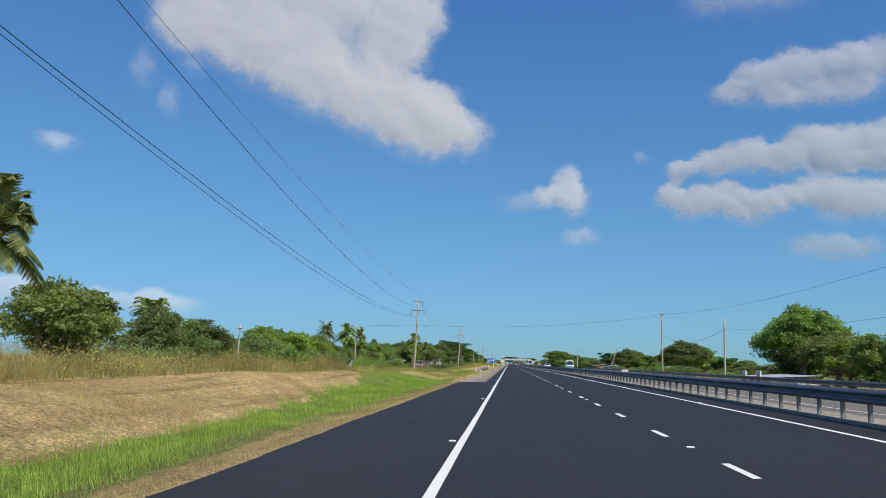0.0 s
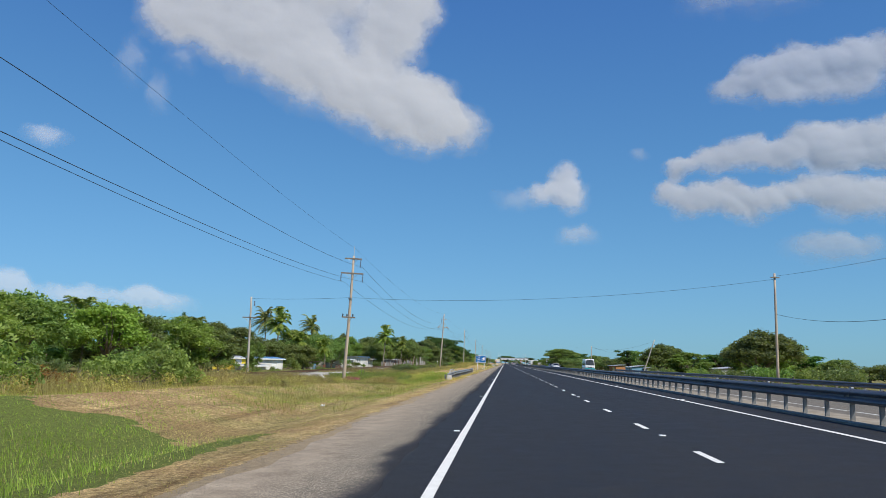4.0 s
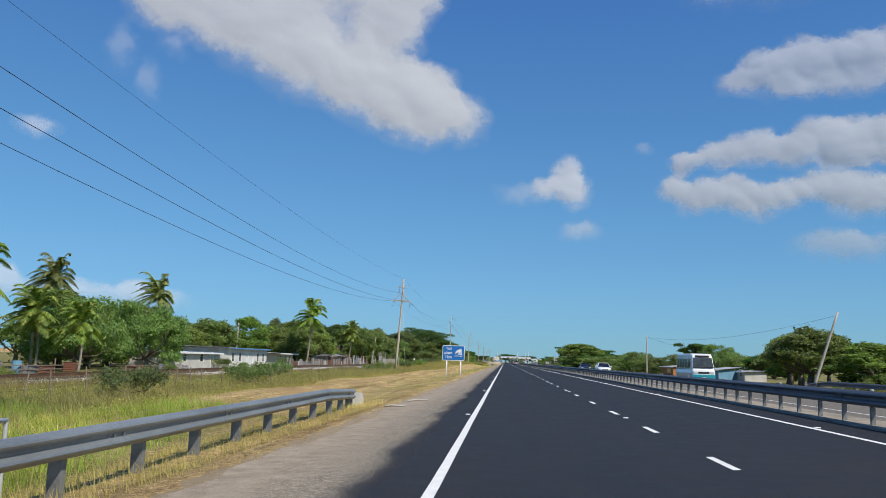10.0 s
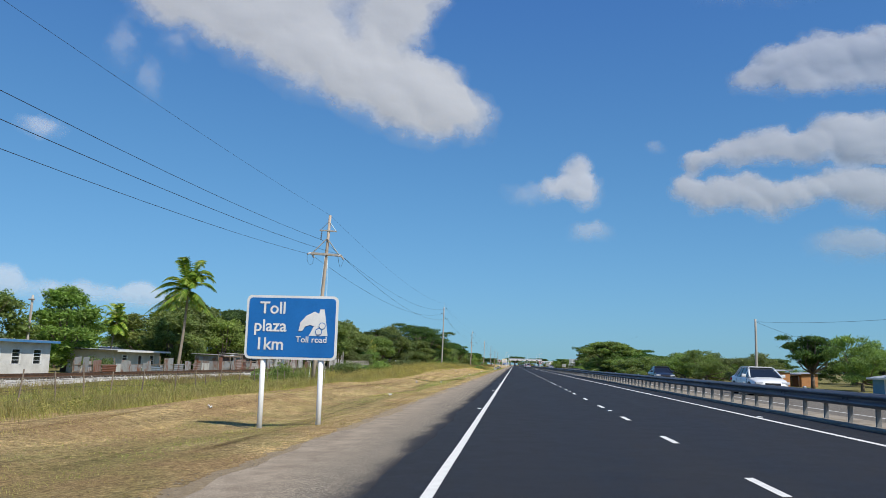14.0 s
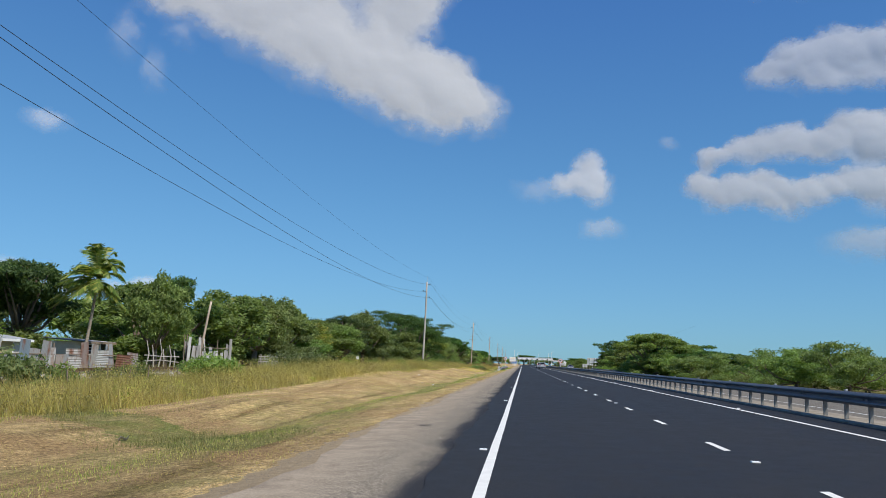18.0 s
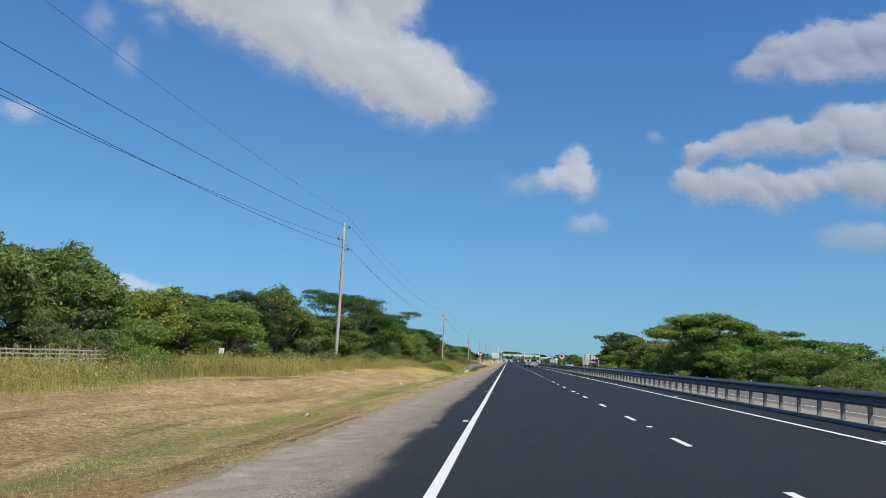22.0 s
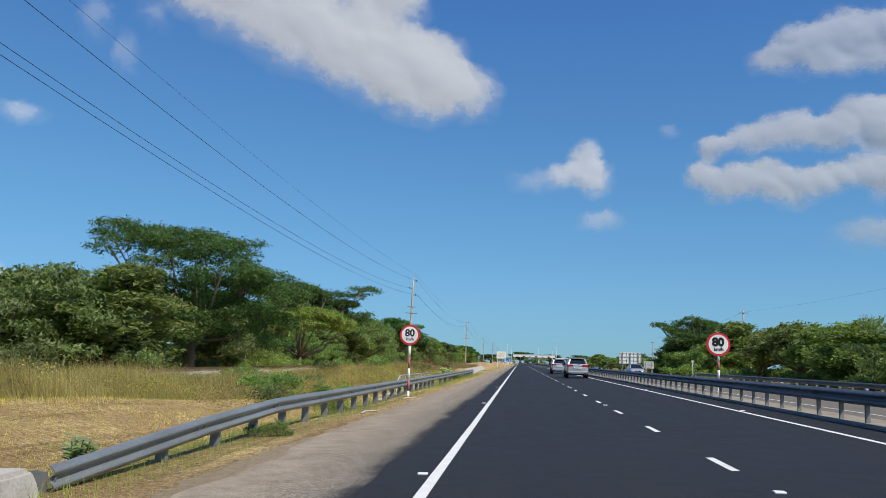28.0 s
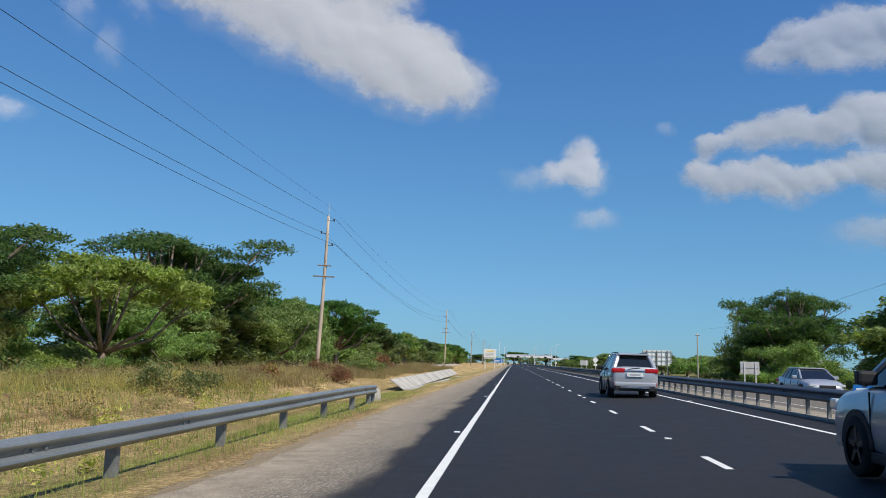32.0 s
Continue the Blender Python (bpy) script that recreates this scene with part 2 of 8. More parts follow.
G_OLIVE = leaf_material("mixed_grass", (0.190, 0.215, 0.045), (0.300, 0.300, 0.080), (0.460, 0.405, 0.150), patch=((0.115, 0.175, 0.030), (0.22, 0.29, 0.06)))
G_WEED = leaf_material("dry_weeds", (0.21, 0.160, 0.062), (0.36, 0.285, 0.110), (0.52, 0.425, 0.185), patch=((0.150, 0.145, 0.042), (0.29, 0.262, 0.090)))
G_BROWN = leaf_material("withered_weeds", (0.18, 0.125, 0.052), (0.32, 0.235, 0.100), (0.50, 0.390, 0.185), patch=((0.17, 0.135, 0.050), (0.33, 0.265, 0.105)))
L_MILK = leaf_material("milkweed_leaves", (0.20, 0.27, 0.13), (0.26, 0.34, 0.16), (0.34, 0.41, 0.21))
G_MEADOW = leaf_material("meadow_grass", (0.085, 0.112, 0.030), (0.140, 0.168, 0.044), (0.225, 0.240, 0.072), patch=((0.18, 0.14, 0.05), (0.32, 0.25, 0.10)))
G_HERB = leaf_material("leafy_weeds", (0.125, 0.140, 0.034), (0.210, 0.210, 0.056), (0.330, 0.300, 0.100), patch=((0.22, 0.19, 0.06), (0.38, 0.31, 0.12)))
G_TALL = leaf_material("yellow_weeds", (0.24, 0.220, 0.060), (0.38, 0.340, 0.095), (0.54, 0.460, 0.165), patch=((0.120, 0.170, 0.032), (0.25, 0.29, 0.06)))


# ---- mesh helpers ----
class G:
    """Collects faces for one mesh."""

    def __init__(self):
        self.v, self.f = [], []

    def add(self, v, f):
        k = len(self.v)
        self.v += [tuple(p) for p in v]
        self.f += [tuple(i + k for i in q) for q in f]
        return self

    def box(self, x0, x1, y0, y1, z0, z1, m=None, b=0.0):
        if b:
            bm = bmesh.new()
            bmesh.ops.create_cube(bm, size=1)
            for p in bm.verts:
                p.co = Vector(((x0 + x1) / 2 + p.co.x * (x1 - x0), (y0 + y1) / 2 + p.co.y * (y1 - y0), (z0 + z1) / 2 + p.co.z * (z1 - z0)))
            bmesh.ops.bevel(bm, geom=bm.edges[:], offset=b, segments=2, affect="EDGES", profile=0.6)
            bm.verts.index_update()
            v, f = [p.co.copy() for p in bm.verts], [[q.index for q in fc.verts] for fc in bm.faces]
            bm.free()
        else:
            v = [Vector((x, y, z)) for z in (z0, z1) for y in (y0, y1) for x in (x0, x1)]
            f = [(0, 2, 3, 1), (4, 5, 7, 6), (0, 1, 5, 4), (2, 6, 7, 3), (0, 4, 6, 2), (1, 3, 7, 5)]
        if m is not None:
            v = [m @ p for p in v]
        return self.add(v, f)

    def tube(self, pts, radii, n=8, cap=True):
        pts = [Vector(p) for p in pts]
        v, f = [], []
        for i, p in enumerate(pts):
            d = (pts[min(i + 1, len(pts) - 1)] - pts[max(i - 1, 0)]).normalized()
            s = d.cross(Vector((0.31, 0.92, 0.21))).normalized()
            u = d.cross(s)
            r = radii[i] if hasattr(radii, "__len__") else radii
            v += [p + (s * math.cos(a) + u * math.sin(a)) * r for a in (2 * math.pi * k / n for k in range(n))]
        for i in range(len(pts) - 1):
            f += [(i * n + k, i * n + (k + 1) % n, (i + 1) * n + (k + 1) % n, (i + 1) * n + k) for k in range(n)]
        if cap:
            f += [tuple(range(n))[::-1], tuple(range((len(pts) - 1) * n, len(pts) * n))]
        return self.add(v, f)

    def sweep(self, prof, ys, shift=None, closed=True):
        """A profile of (x, z) points drawn along y."""
        v, f, n = [], [], len(prof)
        for y in ys:
            dx, dz = shift(y) if shift else (0, 0)
            v += [(x + dx, y, z + dz) for x, z in prof]
        for i in range(len(ys) - 1):
            for k in range(n if closed else n - 1):
                q = (k + 1) % n
                f.append((i * n + k, i * n + q, (i + 1) * n + q, (i + 1) * n + k))
        if closed:
            f += [tuple(range(n)), tuple(range((len(ys) - 1) * n, len(ys) * n))[::-1]]
        return self.add(v, f)

    def plate(self, outline, y0, y1):
        """A flat outline of (x, z) points, with thickness along y."""
        n = len(outline)
        v = [(x, y0, z) for x, z in outline] + [(x, y1, z) for x, z in outline]
        f = [tuple(range(n)), tuple(range(n, 2 * n))[::-1]] + [(k, n + k, n + (k + 1) % n, (k + 1) % n) for k in range(n)]
        return self.add(v, f)

    def mesh(self, name, mat, smooth=False):
        me = bpy.data.meshes.new(name)
        me.from_pydata(self.v, [], self.f)
        bm = bmesh.new()
        bm.from_mesh(me)
        bmesh.ops.recalc_face_normals(bm, faces=bm.faces)
        bm.to_mesh(me)
        bm.free()
        me.materials.append(mat)
        if smooth:
            me.shade_smooth() if hasattr(me, "shade_smooth") else None
        return me


def strewn(name, verts, k, mat):
    """A mesh of many loose faces of k corners each, from an array of corners."""
    verts = np.asarray(verts, dtype=np.float32).reshape(-1, 3)
    me = bpy.data.meshes.new(name)
    me.vertices.add(len(verts))
    me.vertices.foreach_set("co", verts.ravel())
    me.loops.add(len(verts))
    me.loops.foreach_set("vertex_index", np.arange(len(verts), dtype=np.int32))
    me.polygons.add(len(verts) // k)
    me.polygons.foreach_set("loop_start", np.arange(0, len(verts), k, dtype=np.int32))
    me.update(calc_edges=True)
    me.materials.append(mat)
    return me


def thing(name, x, y, z, label, category, group="", rz=0.0):
    ob = new(name)
    ob.empty_display_size = 0.2
    ob.matrix_basis = pose(x, y, z, 0, 0, rz)
    return tagged(ob, label, category, group)


def part(name, g, mat, parent, label="", smooth=False, kind=""):
    ob = new(name, g.mesh(name, mat, smooth) if isinstance(g, G) else g)
    ob.parent = parent
    return tagged(ob, label, "", "", kind)


def again(ob, parent, x=0.0, y=0.0, z=0.0, rz=0.0):
    """Another part on the mesh of ob."""
    o = new(ob.name.split(".")[0], ob.data)
    o.parent = parent
    o.matrix_basis = pose(x, y, z, 0, 0, rz)
    return o


def solid(name, g, mat, label, category, kind="structure", smooth=False):
    return tagged(new(name, g.mesh(name, mat, smooth)), label, category, "", kind)


def text_mesh(name, body, size, mat, extrude=0.002, bold=0.0):
    cu = bpy.data.curves.new(name, "FONT")
    cu.body, cu.size, cu.extrude, cu.offset = body, size, extrude, bold
    cu.resolution_u = 3
    ob = bpy.data.objects.new(name, cu)
    scene.collection.objects.link(ob)
    me = bpy.data.meshes.new_from_object(ob.evaluated_get(bpy.context.evaluated_depsgraph_get()))
    bpy.data.objects.remove(ob)
    me.name = name
    me.transform(Matrix.Rotation(radians(90), 4, "X"))
    me.materials.clear()
    me.materials.append(mat)
    return me


# ---- the lie of the land ----
FALL = 0.03


def smooth_step(a, b, v):
    s = np.clip((v - a) / (b - a), 0, 1)
    return s * s * (3 - 2 * s)


PROFILE_X = [-60, -44, -36, -31, -29.2, -24.8, -22.5, -17.5, -14, -11, -9, -7.2, -5.8, -4.4, -3.0, -2.2]
PROFILE_Z = [-0.7, -0.7, -0.6, -0.75, -0.42, -0.42, -0.7, -0.25, 0.12, 0.22, -0.02, -0.36, -0.45, -0.24, -0.10, -0.085]


def land(x, y):
    """Height of the ground; the road's slab lies in a bed under its plane."""
    x, y = np.asarray(x, float), np.asarray(y, float)
    z = np.interp(x, PROFILE_X, PROFILE_Z)
    side = smooth_step(-4.2, -7.0, x) * smooth_step(-17.0, -12.0, x)
    z = z - side * 1.15 * np.exp(-((y - 157) / 24.0) ** 2) - side * 0.95 * np.exp(-((y - 487) / 20.0) ** 2)
    z = z + smooth_step(-6.5, -10.5, x) * smooth_step(-20, -13, x) * 0.45 * (1 - smooth_step(45, 90, y))
    low = smooth_step(98, 122, y) * (1 - smooth_step(322, 352, y))
    z = z - low * np.interp(x, [-26, -23, -18, -14, -11, -9, -7, -5, -3.6], [0.0, 0.1, 0.45, 0.78, 0.5, 0.1, -0.08, -0.05, 0.0])
    z = z - 1.3 * np.exp(-((y - 166) / 11.0) ** 2) * smooth_step(-22.3, -20.2, x) * smooth_step(-11, -15, x)
    z = z - 0.6 * np.exp(-((y - 498) / 9.0) ** 2) * smooth_step(-22.3, -20.5, x) * smooth_step(-11, -15, x)
    z = z - 0.35 * np.exp(-((x + 8.2) / 2.4) ** 2) * np.exp(-((y - 309) / 5.0) ** 2)
    z = z - 0.75 * np.exp(-((y - 157) / 4.0) ** 2) * smooth_step(-22.4, -21.2, x) * smooth_step(-14.0, -17.0, x)
    bump = 0.05 * np.sin(0.9 * x + 0.31 * y) + 0.06 * np.sin(0.23 * y - 0.5 * x + 1.3) + 0.04 * np.sin(1.7 * x - 0.13 * y)
    z = z + bump * smooth_step(-3.2, -5.5, x) * smooth_step(-60, -50, x)
    far = np.where(x > 8, np.interp(x, [9, 20, 22, 26, 32, 45], [-0.05, -0.35, -0.25, -0.45, -0.75, -0.9]), 0)
    z = np.where(x > 8, far + 0.4 * bump * smooth_step(21, 24, x), z)
    return np.where((x > -2.0) & (x <= 20.4), np.minimum(-0.35, z), z)


def ground_material():
    m = material("verge_ground", 0.95, 0, 0.15)
    n = N(m)
    sx = n.put("ShaderNodeSeparateXYZ", {0: n.pos()})
    x, y = sx.outputs[0], sx.outputs[1]
    warp = n.math("MULTIPLY_ADD", n.noise(0.22, 4, 0.6), 5.0, -2.5)
    warp2 = n.math("MULTIPLY_ADD", n.noise(1.3, 4, 0.6), 1.2, -0.6)
    wx = n.math("ADD", x, n.math("ADD", warp, warp2))
    fine = n.noise(9, 6, 0.75)
    tiny = n.noise(48, 4, 0.8)
    f = n.math("ADD", n.math("MULTIPLY", fine, 0.5), n.math("MULTIPLY", tiny, 0.5))
    dry = n.ramp(f, (0.38, (0.23, 0.142, 0.060)), (0.50, (0.465, 0.338, 0.153)), (0.62, (0.70, 0.535, 0.270)))
    green = n.ramp(f, (0.3, (0.095, 0.120, 0.026)), (0.55, (0.160, 0.195, 0.042)), (0.75, (0.260, 0.275, 0.080)))
    olive = n.ramp(f, (0.3, (0.105, 0.100, 0.034)), (0.55, (0.190, 0.170, 0.060)), (0.75, (0.310, 0.265, 0.110)))
    dirt = n.ramp(f, (0.36, (0.26, 0.195, 0.12)), (0.64, (0.50, 0.39, 0.25)))
    mown = n.ramp(n.noise(0.9, 5, 0.62, (1.0, 0.22, 1.0)), (0.30, (0.62, 0.60, 0.58)), (0.52, (0.95, 0.95, 0.95)), (0.72, (1.22, 1.20, 1.16)))
    clods = n.ramp(n.noise(3.2, 5, 0.7), (0.36, 0.62), (0.5, 1.0), (0.62, 1.2))
    dry = n.mix(1.0, n.mix(1.0, dry, mown, "MULTIPLY"), clods, "MULTIPLY")
    swath = n.ramp(n.noise(1.0, 5, 0.62, (1.7, 0.045, 1.0)), (0.36, (0.52, 0.47, 0.42)), (0.47, (1.0, 1.0, 1.0)), (0.62, (1.12, 1.1, 1.06)))
    dry = n.mix(1.0, dry, swath, "MULTIPLY")
    dry = n.mix(n.ramp(n.noise(0.31, 6, 0.7), (0.45, 0.0), (0.60, 0.85)), dry, n.ramp(f, (0.38, (0.17, 0.100, 0.044)), (0.62, (0.54, 0.36, 0.165))))
    dry = n.mix(n.ramp(n.noise(0.55, 5, 0.65, (1, 0.5, 1)), (0.58, 0.0), (0.72, 0.45)), dry, n.ramp(f, (0.38, (0.22, 0.185, 0.05)), (0.62, (0.58, 0.48, 0.165))))
    ditch = n.math("MULTIPLY", n.math("GREATER_THAN", wx, -7.6), n.math("LESS_THAN", wx, -3.6))
    ditch_soft = n.math("MULTIPLY", ditch, n.ramp(n.noise(0.5, 5, 0.65), (0.40, 0.0), (0.70, 0.42)))
    c = n.mix(ditch_soft, dry, green)
    lush = n.math("MULTIPLY", n.math("LESS_THAN", n.math("ADD", y, n.math("MULTIPLY", warp, 3.0)), 84.0), n.math("MULTIPLY", n.math("GREATER_THAN", n.math("ADD", n.math("MULTIPLY_ADD", n.math("MAXIMUM", n.math("SUBTRACT", y, 46.0), 0.0), 0.15, n.math("MULTIPLY_ADD", y, 0.03, n.math("MULTIPLY_ADD", warp, 0.3, x))), warp2), -6.4), n.math("LESS_THAN", n.math("ADD", x, warp2), -4.0)))
    c = n.mix(lush, c, green)
    band = n.math("ABSOLUTE", n.math("ADD", n.math("MULTIPLY", warp2, 0.5), n.math("ADD", x, 5.1)))
    band = n.math("MULTIPLY", n.ramp(band, (0.45, 1.0), (1.0, 0.0)), n.ramp(n.noise(0.12, 4, 0.6), (0.40, 0.05), (0.60, 0.6)))
    band = n.math("MULTIPLY", band, n.ramp(n.math("DIVIDE", y, 600.0), (0.14, 0.8), (0.25, 0.8), (0.29, 0.1), (0.465, 0.35), (0.485, 1.3), (0.565, 1.3), (0.60, 1.1), (0.74, 1.0)))
    c = n.mix(band, c, green)
    cross = n.math("ABSOLUTE", n.math("ADD", n.math("SUBTRACT", y, 307.0), n.math("MULTIPLY", n.math("ADD", x, 8.0), 0.9)))
    cross = n.math("MULTIPLY", n.math("LESS_THAN", n.math("ADD", cross, n.math("MULTIPLY", warp2, 2.0)), 1.7), n.math("MULTIPLY", n.math("GREATER_THAN", x, -12.5), n.math("LESS_THAN", x, -4.0)))
    c = n.mix(n.math("MULTIPLY", cross, n.ramp(n.noise(0.9, 5, 0.65), (0.34, 0.25), (0.6, 0.85))), c, green)
    damp = n.math("MULTIPLY", n.math("MULTIPLY", n.math("GREATER_THAN", y, 96.0), n.math("LESS_THAN", y, 188.0)), n.math("LESS_THAN", wx, -5.4))
    c = n.mix(n.math("MULTIPLY", damp, n.ramp(n.noise(0.3, 5, 0.65), (0.42, 0.0), (0.60, 0.6))), c, green)
    c = n.mix(n.math("MULTIPLY", n.math("LESS_THAN", wx, -14.0), n.math("LESS_THAN", n.math("ADD", y, n.math("MULTIPLY", warp, 4.0)), 512.0)), c, olive)
    c = n.mix(n.math("GREATER_THAN", x, 26.0), c, olive)
    stalks = n.ramp(n.noise(24, 5, 0.74, (1.0, 0.4, 1.0)), (0.33, 0.50), (0.50, 1.0), (0.65, 1.5))
    c = n.mix(1.0, c, stalks, "MULTIPLY")
    lip = n.math("MULTIPLY", n.math("GREATER_THAN", n.math("ADD", x, n.math("MULTIPLY", warp2, 0.6)), -2.85), n.math("LESS_THAN", x, 0.0))
    c = n.mix(lip, c, dirt)
    n.base(c)
    n.bump(f, 1.0, 0.08)
    return m


M_GROUND = ground_material()


def build_ground():
    near = np.concatenate([np.arange(-60, -32, 2.0), np.arange(-32, -12, 0.8), np.arange(-12, -2.0, 0.4), [-2.0, 8.0, 20.4, 20.42], np.arange(21, 34, 1.0), np.arange(34, 70, 4.0)])
    xs = np.concatenate([[-4600, -2500, -1200, -500, -200, -100], near, [100, 200, 500, 1200, 2500, 4600]])
    ys = np.concatenate([[-4600, -2000, -800, -300, -100, -40], np.arange(-20, 640, 1.6), np.arange(640, 1300, 12.0), [1400, 1600, 2000, 2600, 3500, 5600]])
    X, Y = np.meshgrid(xs, ys)
    Z = land(X, Y)
    V = np.stack([X, Y, Z], -1).reshape(-1, 3)
    nx, ny = len(xs), len(ys)
    k = (np.arange(ny - 1)[:, None] * nx + np.arange(nx - 1)[None]).ravel()
    F = np.stack([k, k + 1, k + nx + 1, k + nx], -1)
    me = bpy.data.meshes.new("ground")
    me.vertices.add(len(V))
    me.vertices.foreach_set("co", V.astype(np.float32).ravel())
    me.loops.add(F.size)
    me.loops.foreach_set("vertex_index", F.astype(np.int32).ravel())
    me.polygons.add(len(F))
    me.polygons.foreach_set("loop_start", np.arange(0, F.size, 4, dtype=np.int32))
    me.update(calc_edges=True)
    me.polygons.foreach_set("use_smooth", np.ones(len(F), dtype=bool))
    me.materials.append(M_GROUND)
    tagged(new("ground", me), "dry grass and green ditch verge beside the highway, reaching the horizon", "ground", "", "structure")


build_ground()


# ---- road ----
def wander(y, a, s=0.0):
    return a * (0.55 * math.sin(0.37 * y + s) + 0.3 * math.sin(1.13 * y + 2 * s + 1) + 0.25 * math.sin(2.9 * y + s * 3))


def strip(name, x0, x1, ys, lift, thick, mat, label, category, wob0=0.0, wob1=0.0, plane=None):
    """A slab between two edges that wander a little."""
    plane = plane or (lambda x: FALL * x)
    v, f = [], []
    for y in ys:
        a, b = x0 + wander(y, wob0, x0), x1 + wander(y, wob1, x1)
        mid = (a + b) / 2
        v += [(a, y, plane(a) + lift - thick), (a, y, plane(a) + lift), (mid, y, plane(mid) + lift), (b, y, plane(b) + lift), (b, y, plane(b) + lift - thick)]
    for i in range(len(ys) - 1):
        f += [(i * 5 + k, i * 5 + k + 1, i * 5 + k + 6, i * 5 + k + 5) for k in range(4)]
    n = len(ys) - 1
    f += [(0, 1, 2, 3, 4), tuple(n * 5 + k for k in (4, 3, 2, 1, 0))]
    return solid(name, G().add(v, f), mat, label, category)


def opp(x):
    return 0.27 - 0.03 * (x - 9.2)


def runs(a, b, s):
    return list(np.arange(a, b, s)) + [b]


strip("hard_shoulder", -2.6, 0.4, runs(61.1, 560, 0.5) + runs(560, 1180, 4)[1:], -0.012, 0.25, M_SHOULDER, "worn grey chip-sealed shoulder beside the fresh asphalt", "shoulder", 0.22, 0)
road = strip("road", -0.66, 8.02, runs(61.2, 560, 0.5) + runs(560, 1400, 4)[1:], 0.0, 0.2, M_ROAD, "freshly laid dark asphalt two-lane carriageway", "road", 0.11, 0.03)
strip("road", -2.95, 8.02, runs(-60, 61.2, 0.5), 0.0, 0.2, M_ROAD, "freshly laid dark asphalt carriageway and shoulder", "road", 0.05, 0.03)
strip("road", 9.25, 20.4, runs(-60, 1400, 5), 0.0, 0.3, M_OPP, "sun-bleached grey asphalt of the opposite carriageway", "road", plane=opp)
strip("median", 8.00, 9.3, runs(-60, 1400, 5), 0.035, 0.3, M_KERB, "low concrete median strip with dusty kerbs", "median", 0.02, 0, plane=lambda x: 0.245)


def paint(name, x, w, y0, y1, step, label, plane=None, lift=0.005, wob=0.006):
    plane = plane or (lambda v: FALL * v)
    v, f = [], []
    ys = runs(y0, y1, step)
    for y in ys:
        e = wander(y, wob, x)
        v += [(x - w / 2 + e, y, plane(x - w / 2) + lift), (x + w / 2 + e * 0.6, y, plane(x + w / 2) + lift)]
    f = [(2 * i, 2 * i + 1, 2 * i + 3, 2 * i + 2) for i in range(len(ys) - 1)]
    return solid(name, G().add(v, f), M_LINE, label, "road marking")


paint("edge_line", 0.0, 0.13, -60, 1180, 1.0, "solid white edge line painted on the dark asphalt")
paint("edge_line", 6.95, 0.12, -60, 1180, 1.0, "solid white inner edge line beside the median")
paint("edge_line", 10.5, 0.12, -60, 1180, 4.0, "solid white edge line on the opposite carriageway", opp)

# dashes: a few known places along the lane line, evenly filled between them
DASH = [10.86, 26.9, 44.32, 61.06, 111.57, 128.45, 145.46, 156.97, 174.01, 189.96, 207.59, 224.41, 241.22, 286.66, 303.12, 319.93, 331.07, 347.81, 365.45,
        376.61, 393.44, 409.69, 455.38, 472.11, 488.66, 505.94, 517.18]
lane_dashes = thing("lane_dashes", 3.65, 0, FALL * 3.65 + 0.005, "row of short white lane dashes on the dark asphalt", "road marking")
tagged(lane_dashes, kind="structure")
dash = None
places = [DASH[0] - 5.63 * k for k in range(11, 0, -1)]
for a, b in zip(DASH, DASH[1:]):
    c = max(1, round((b - a) / 5.63))
    places += [a + (b - a) * k / c for k in range(c)]
places += [DASH[-1] + 5.63 * k for k in range(0, 110)]
for y in places:
    if dash is None:
        w, h = 0.055, 0.71
        dash = part("dash", G().add([(-w, -h, -FALL * w), (w, -h + 0.02, FALL * w), (w, h, FALL * w), (-w, h - 0.02, -FALL * w)], [(0, 1, 2, 3)]), M_LINE, lane_dashes)
        dash.matrix_basis = pose(0, y, 0)
    else:
        again(dash, lane_dashes, 0, y)
studs = thing("road_studs", 0, 0, 0, "small white reflective studs along the road lines", "road stud")
tagged(studs, kind="structure")
stud = part("stud", G().box(-0.06, 0.06, -0.05, 0.05, 0.0, 0.022, b=0.008), M_STUD, studs)
stud.matrix_basis = pose(-0.17, 14.7, 0)
for k in range(-2, 40):
    for x, y0 in ((-0.17, 14.7), (3.65, 13.6), (7.07, 10.9)):
        if not (k == 0 and x < 0):
            again(stud, studs, x, y0 + 16.9 * k, FALL * x)


# ---- guardrails ----
W_BEAM = [(0.0, 0.155), (0.03, 0.150), (0.075, 0.105), (0.083, 0.085), (0.075, 0.062), (0.02, 0.018), (0.02, -0.018), (0.075, -0.062), (0.083, -0.085), (0.075, -0.105), (0.03, -0.150), (0.0, -0.155)]


def beam(length, side=1, taper=None):
    """One panel of W-beam along y, with a lip at the end and bolt heads."""
    outer = [(side * x, z) for x, z in W_BEAM]
    inner = [(side * (x - 0.012), z * 0.98) for x, z in W_BEAM[::-1]]
    g = G().sweep(outer + inner, [0, length * 0.5, length])
    lip = [(side * (x + 0.006), z) for x, z in W_BEAM] + [(side * (x - 0.002), z) for x, z in W_BEAM[::-1]]
    g.sweep(lip, [length - 0.30, length - 0.02])
    for z in (0.0,):
        for y in (0.08, length - 0.16):
            g.box(side * 0.018, side * 0.045, y - 0.02, y + 0.02, z - 0.02, z + 0.02)
    return g


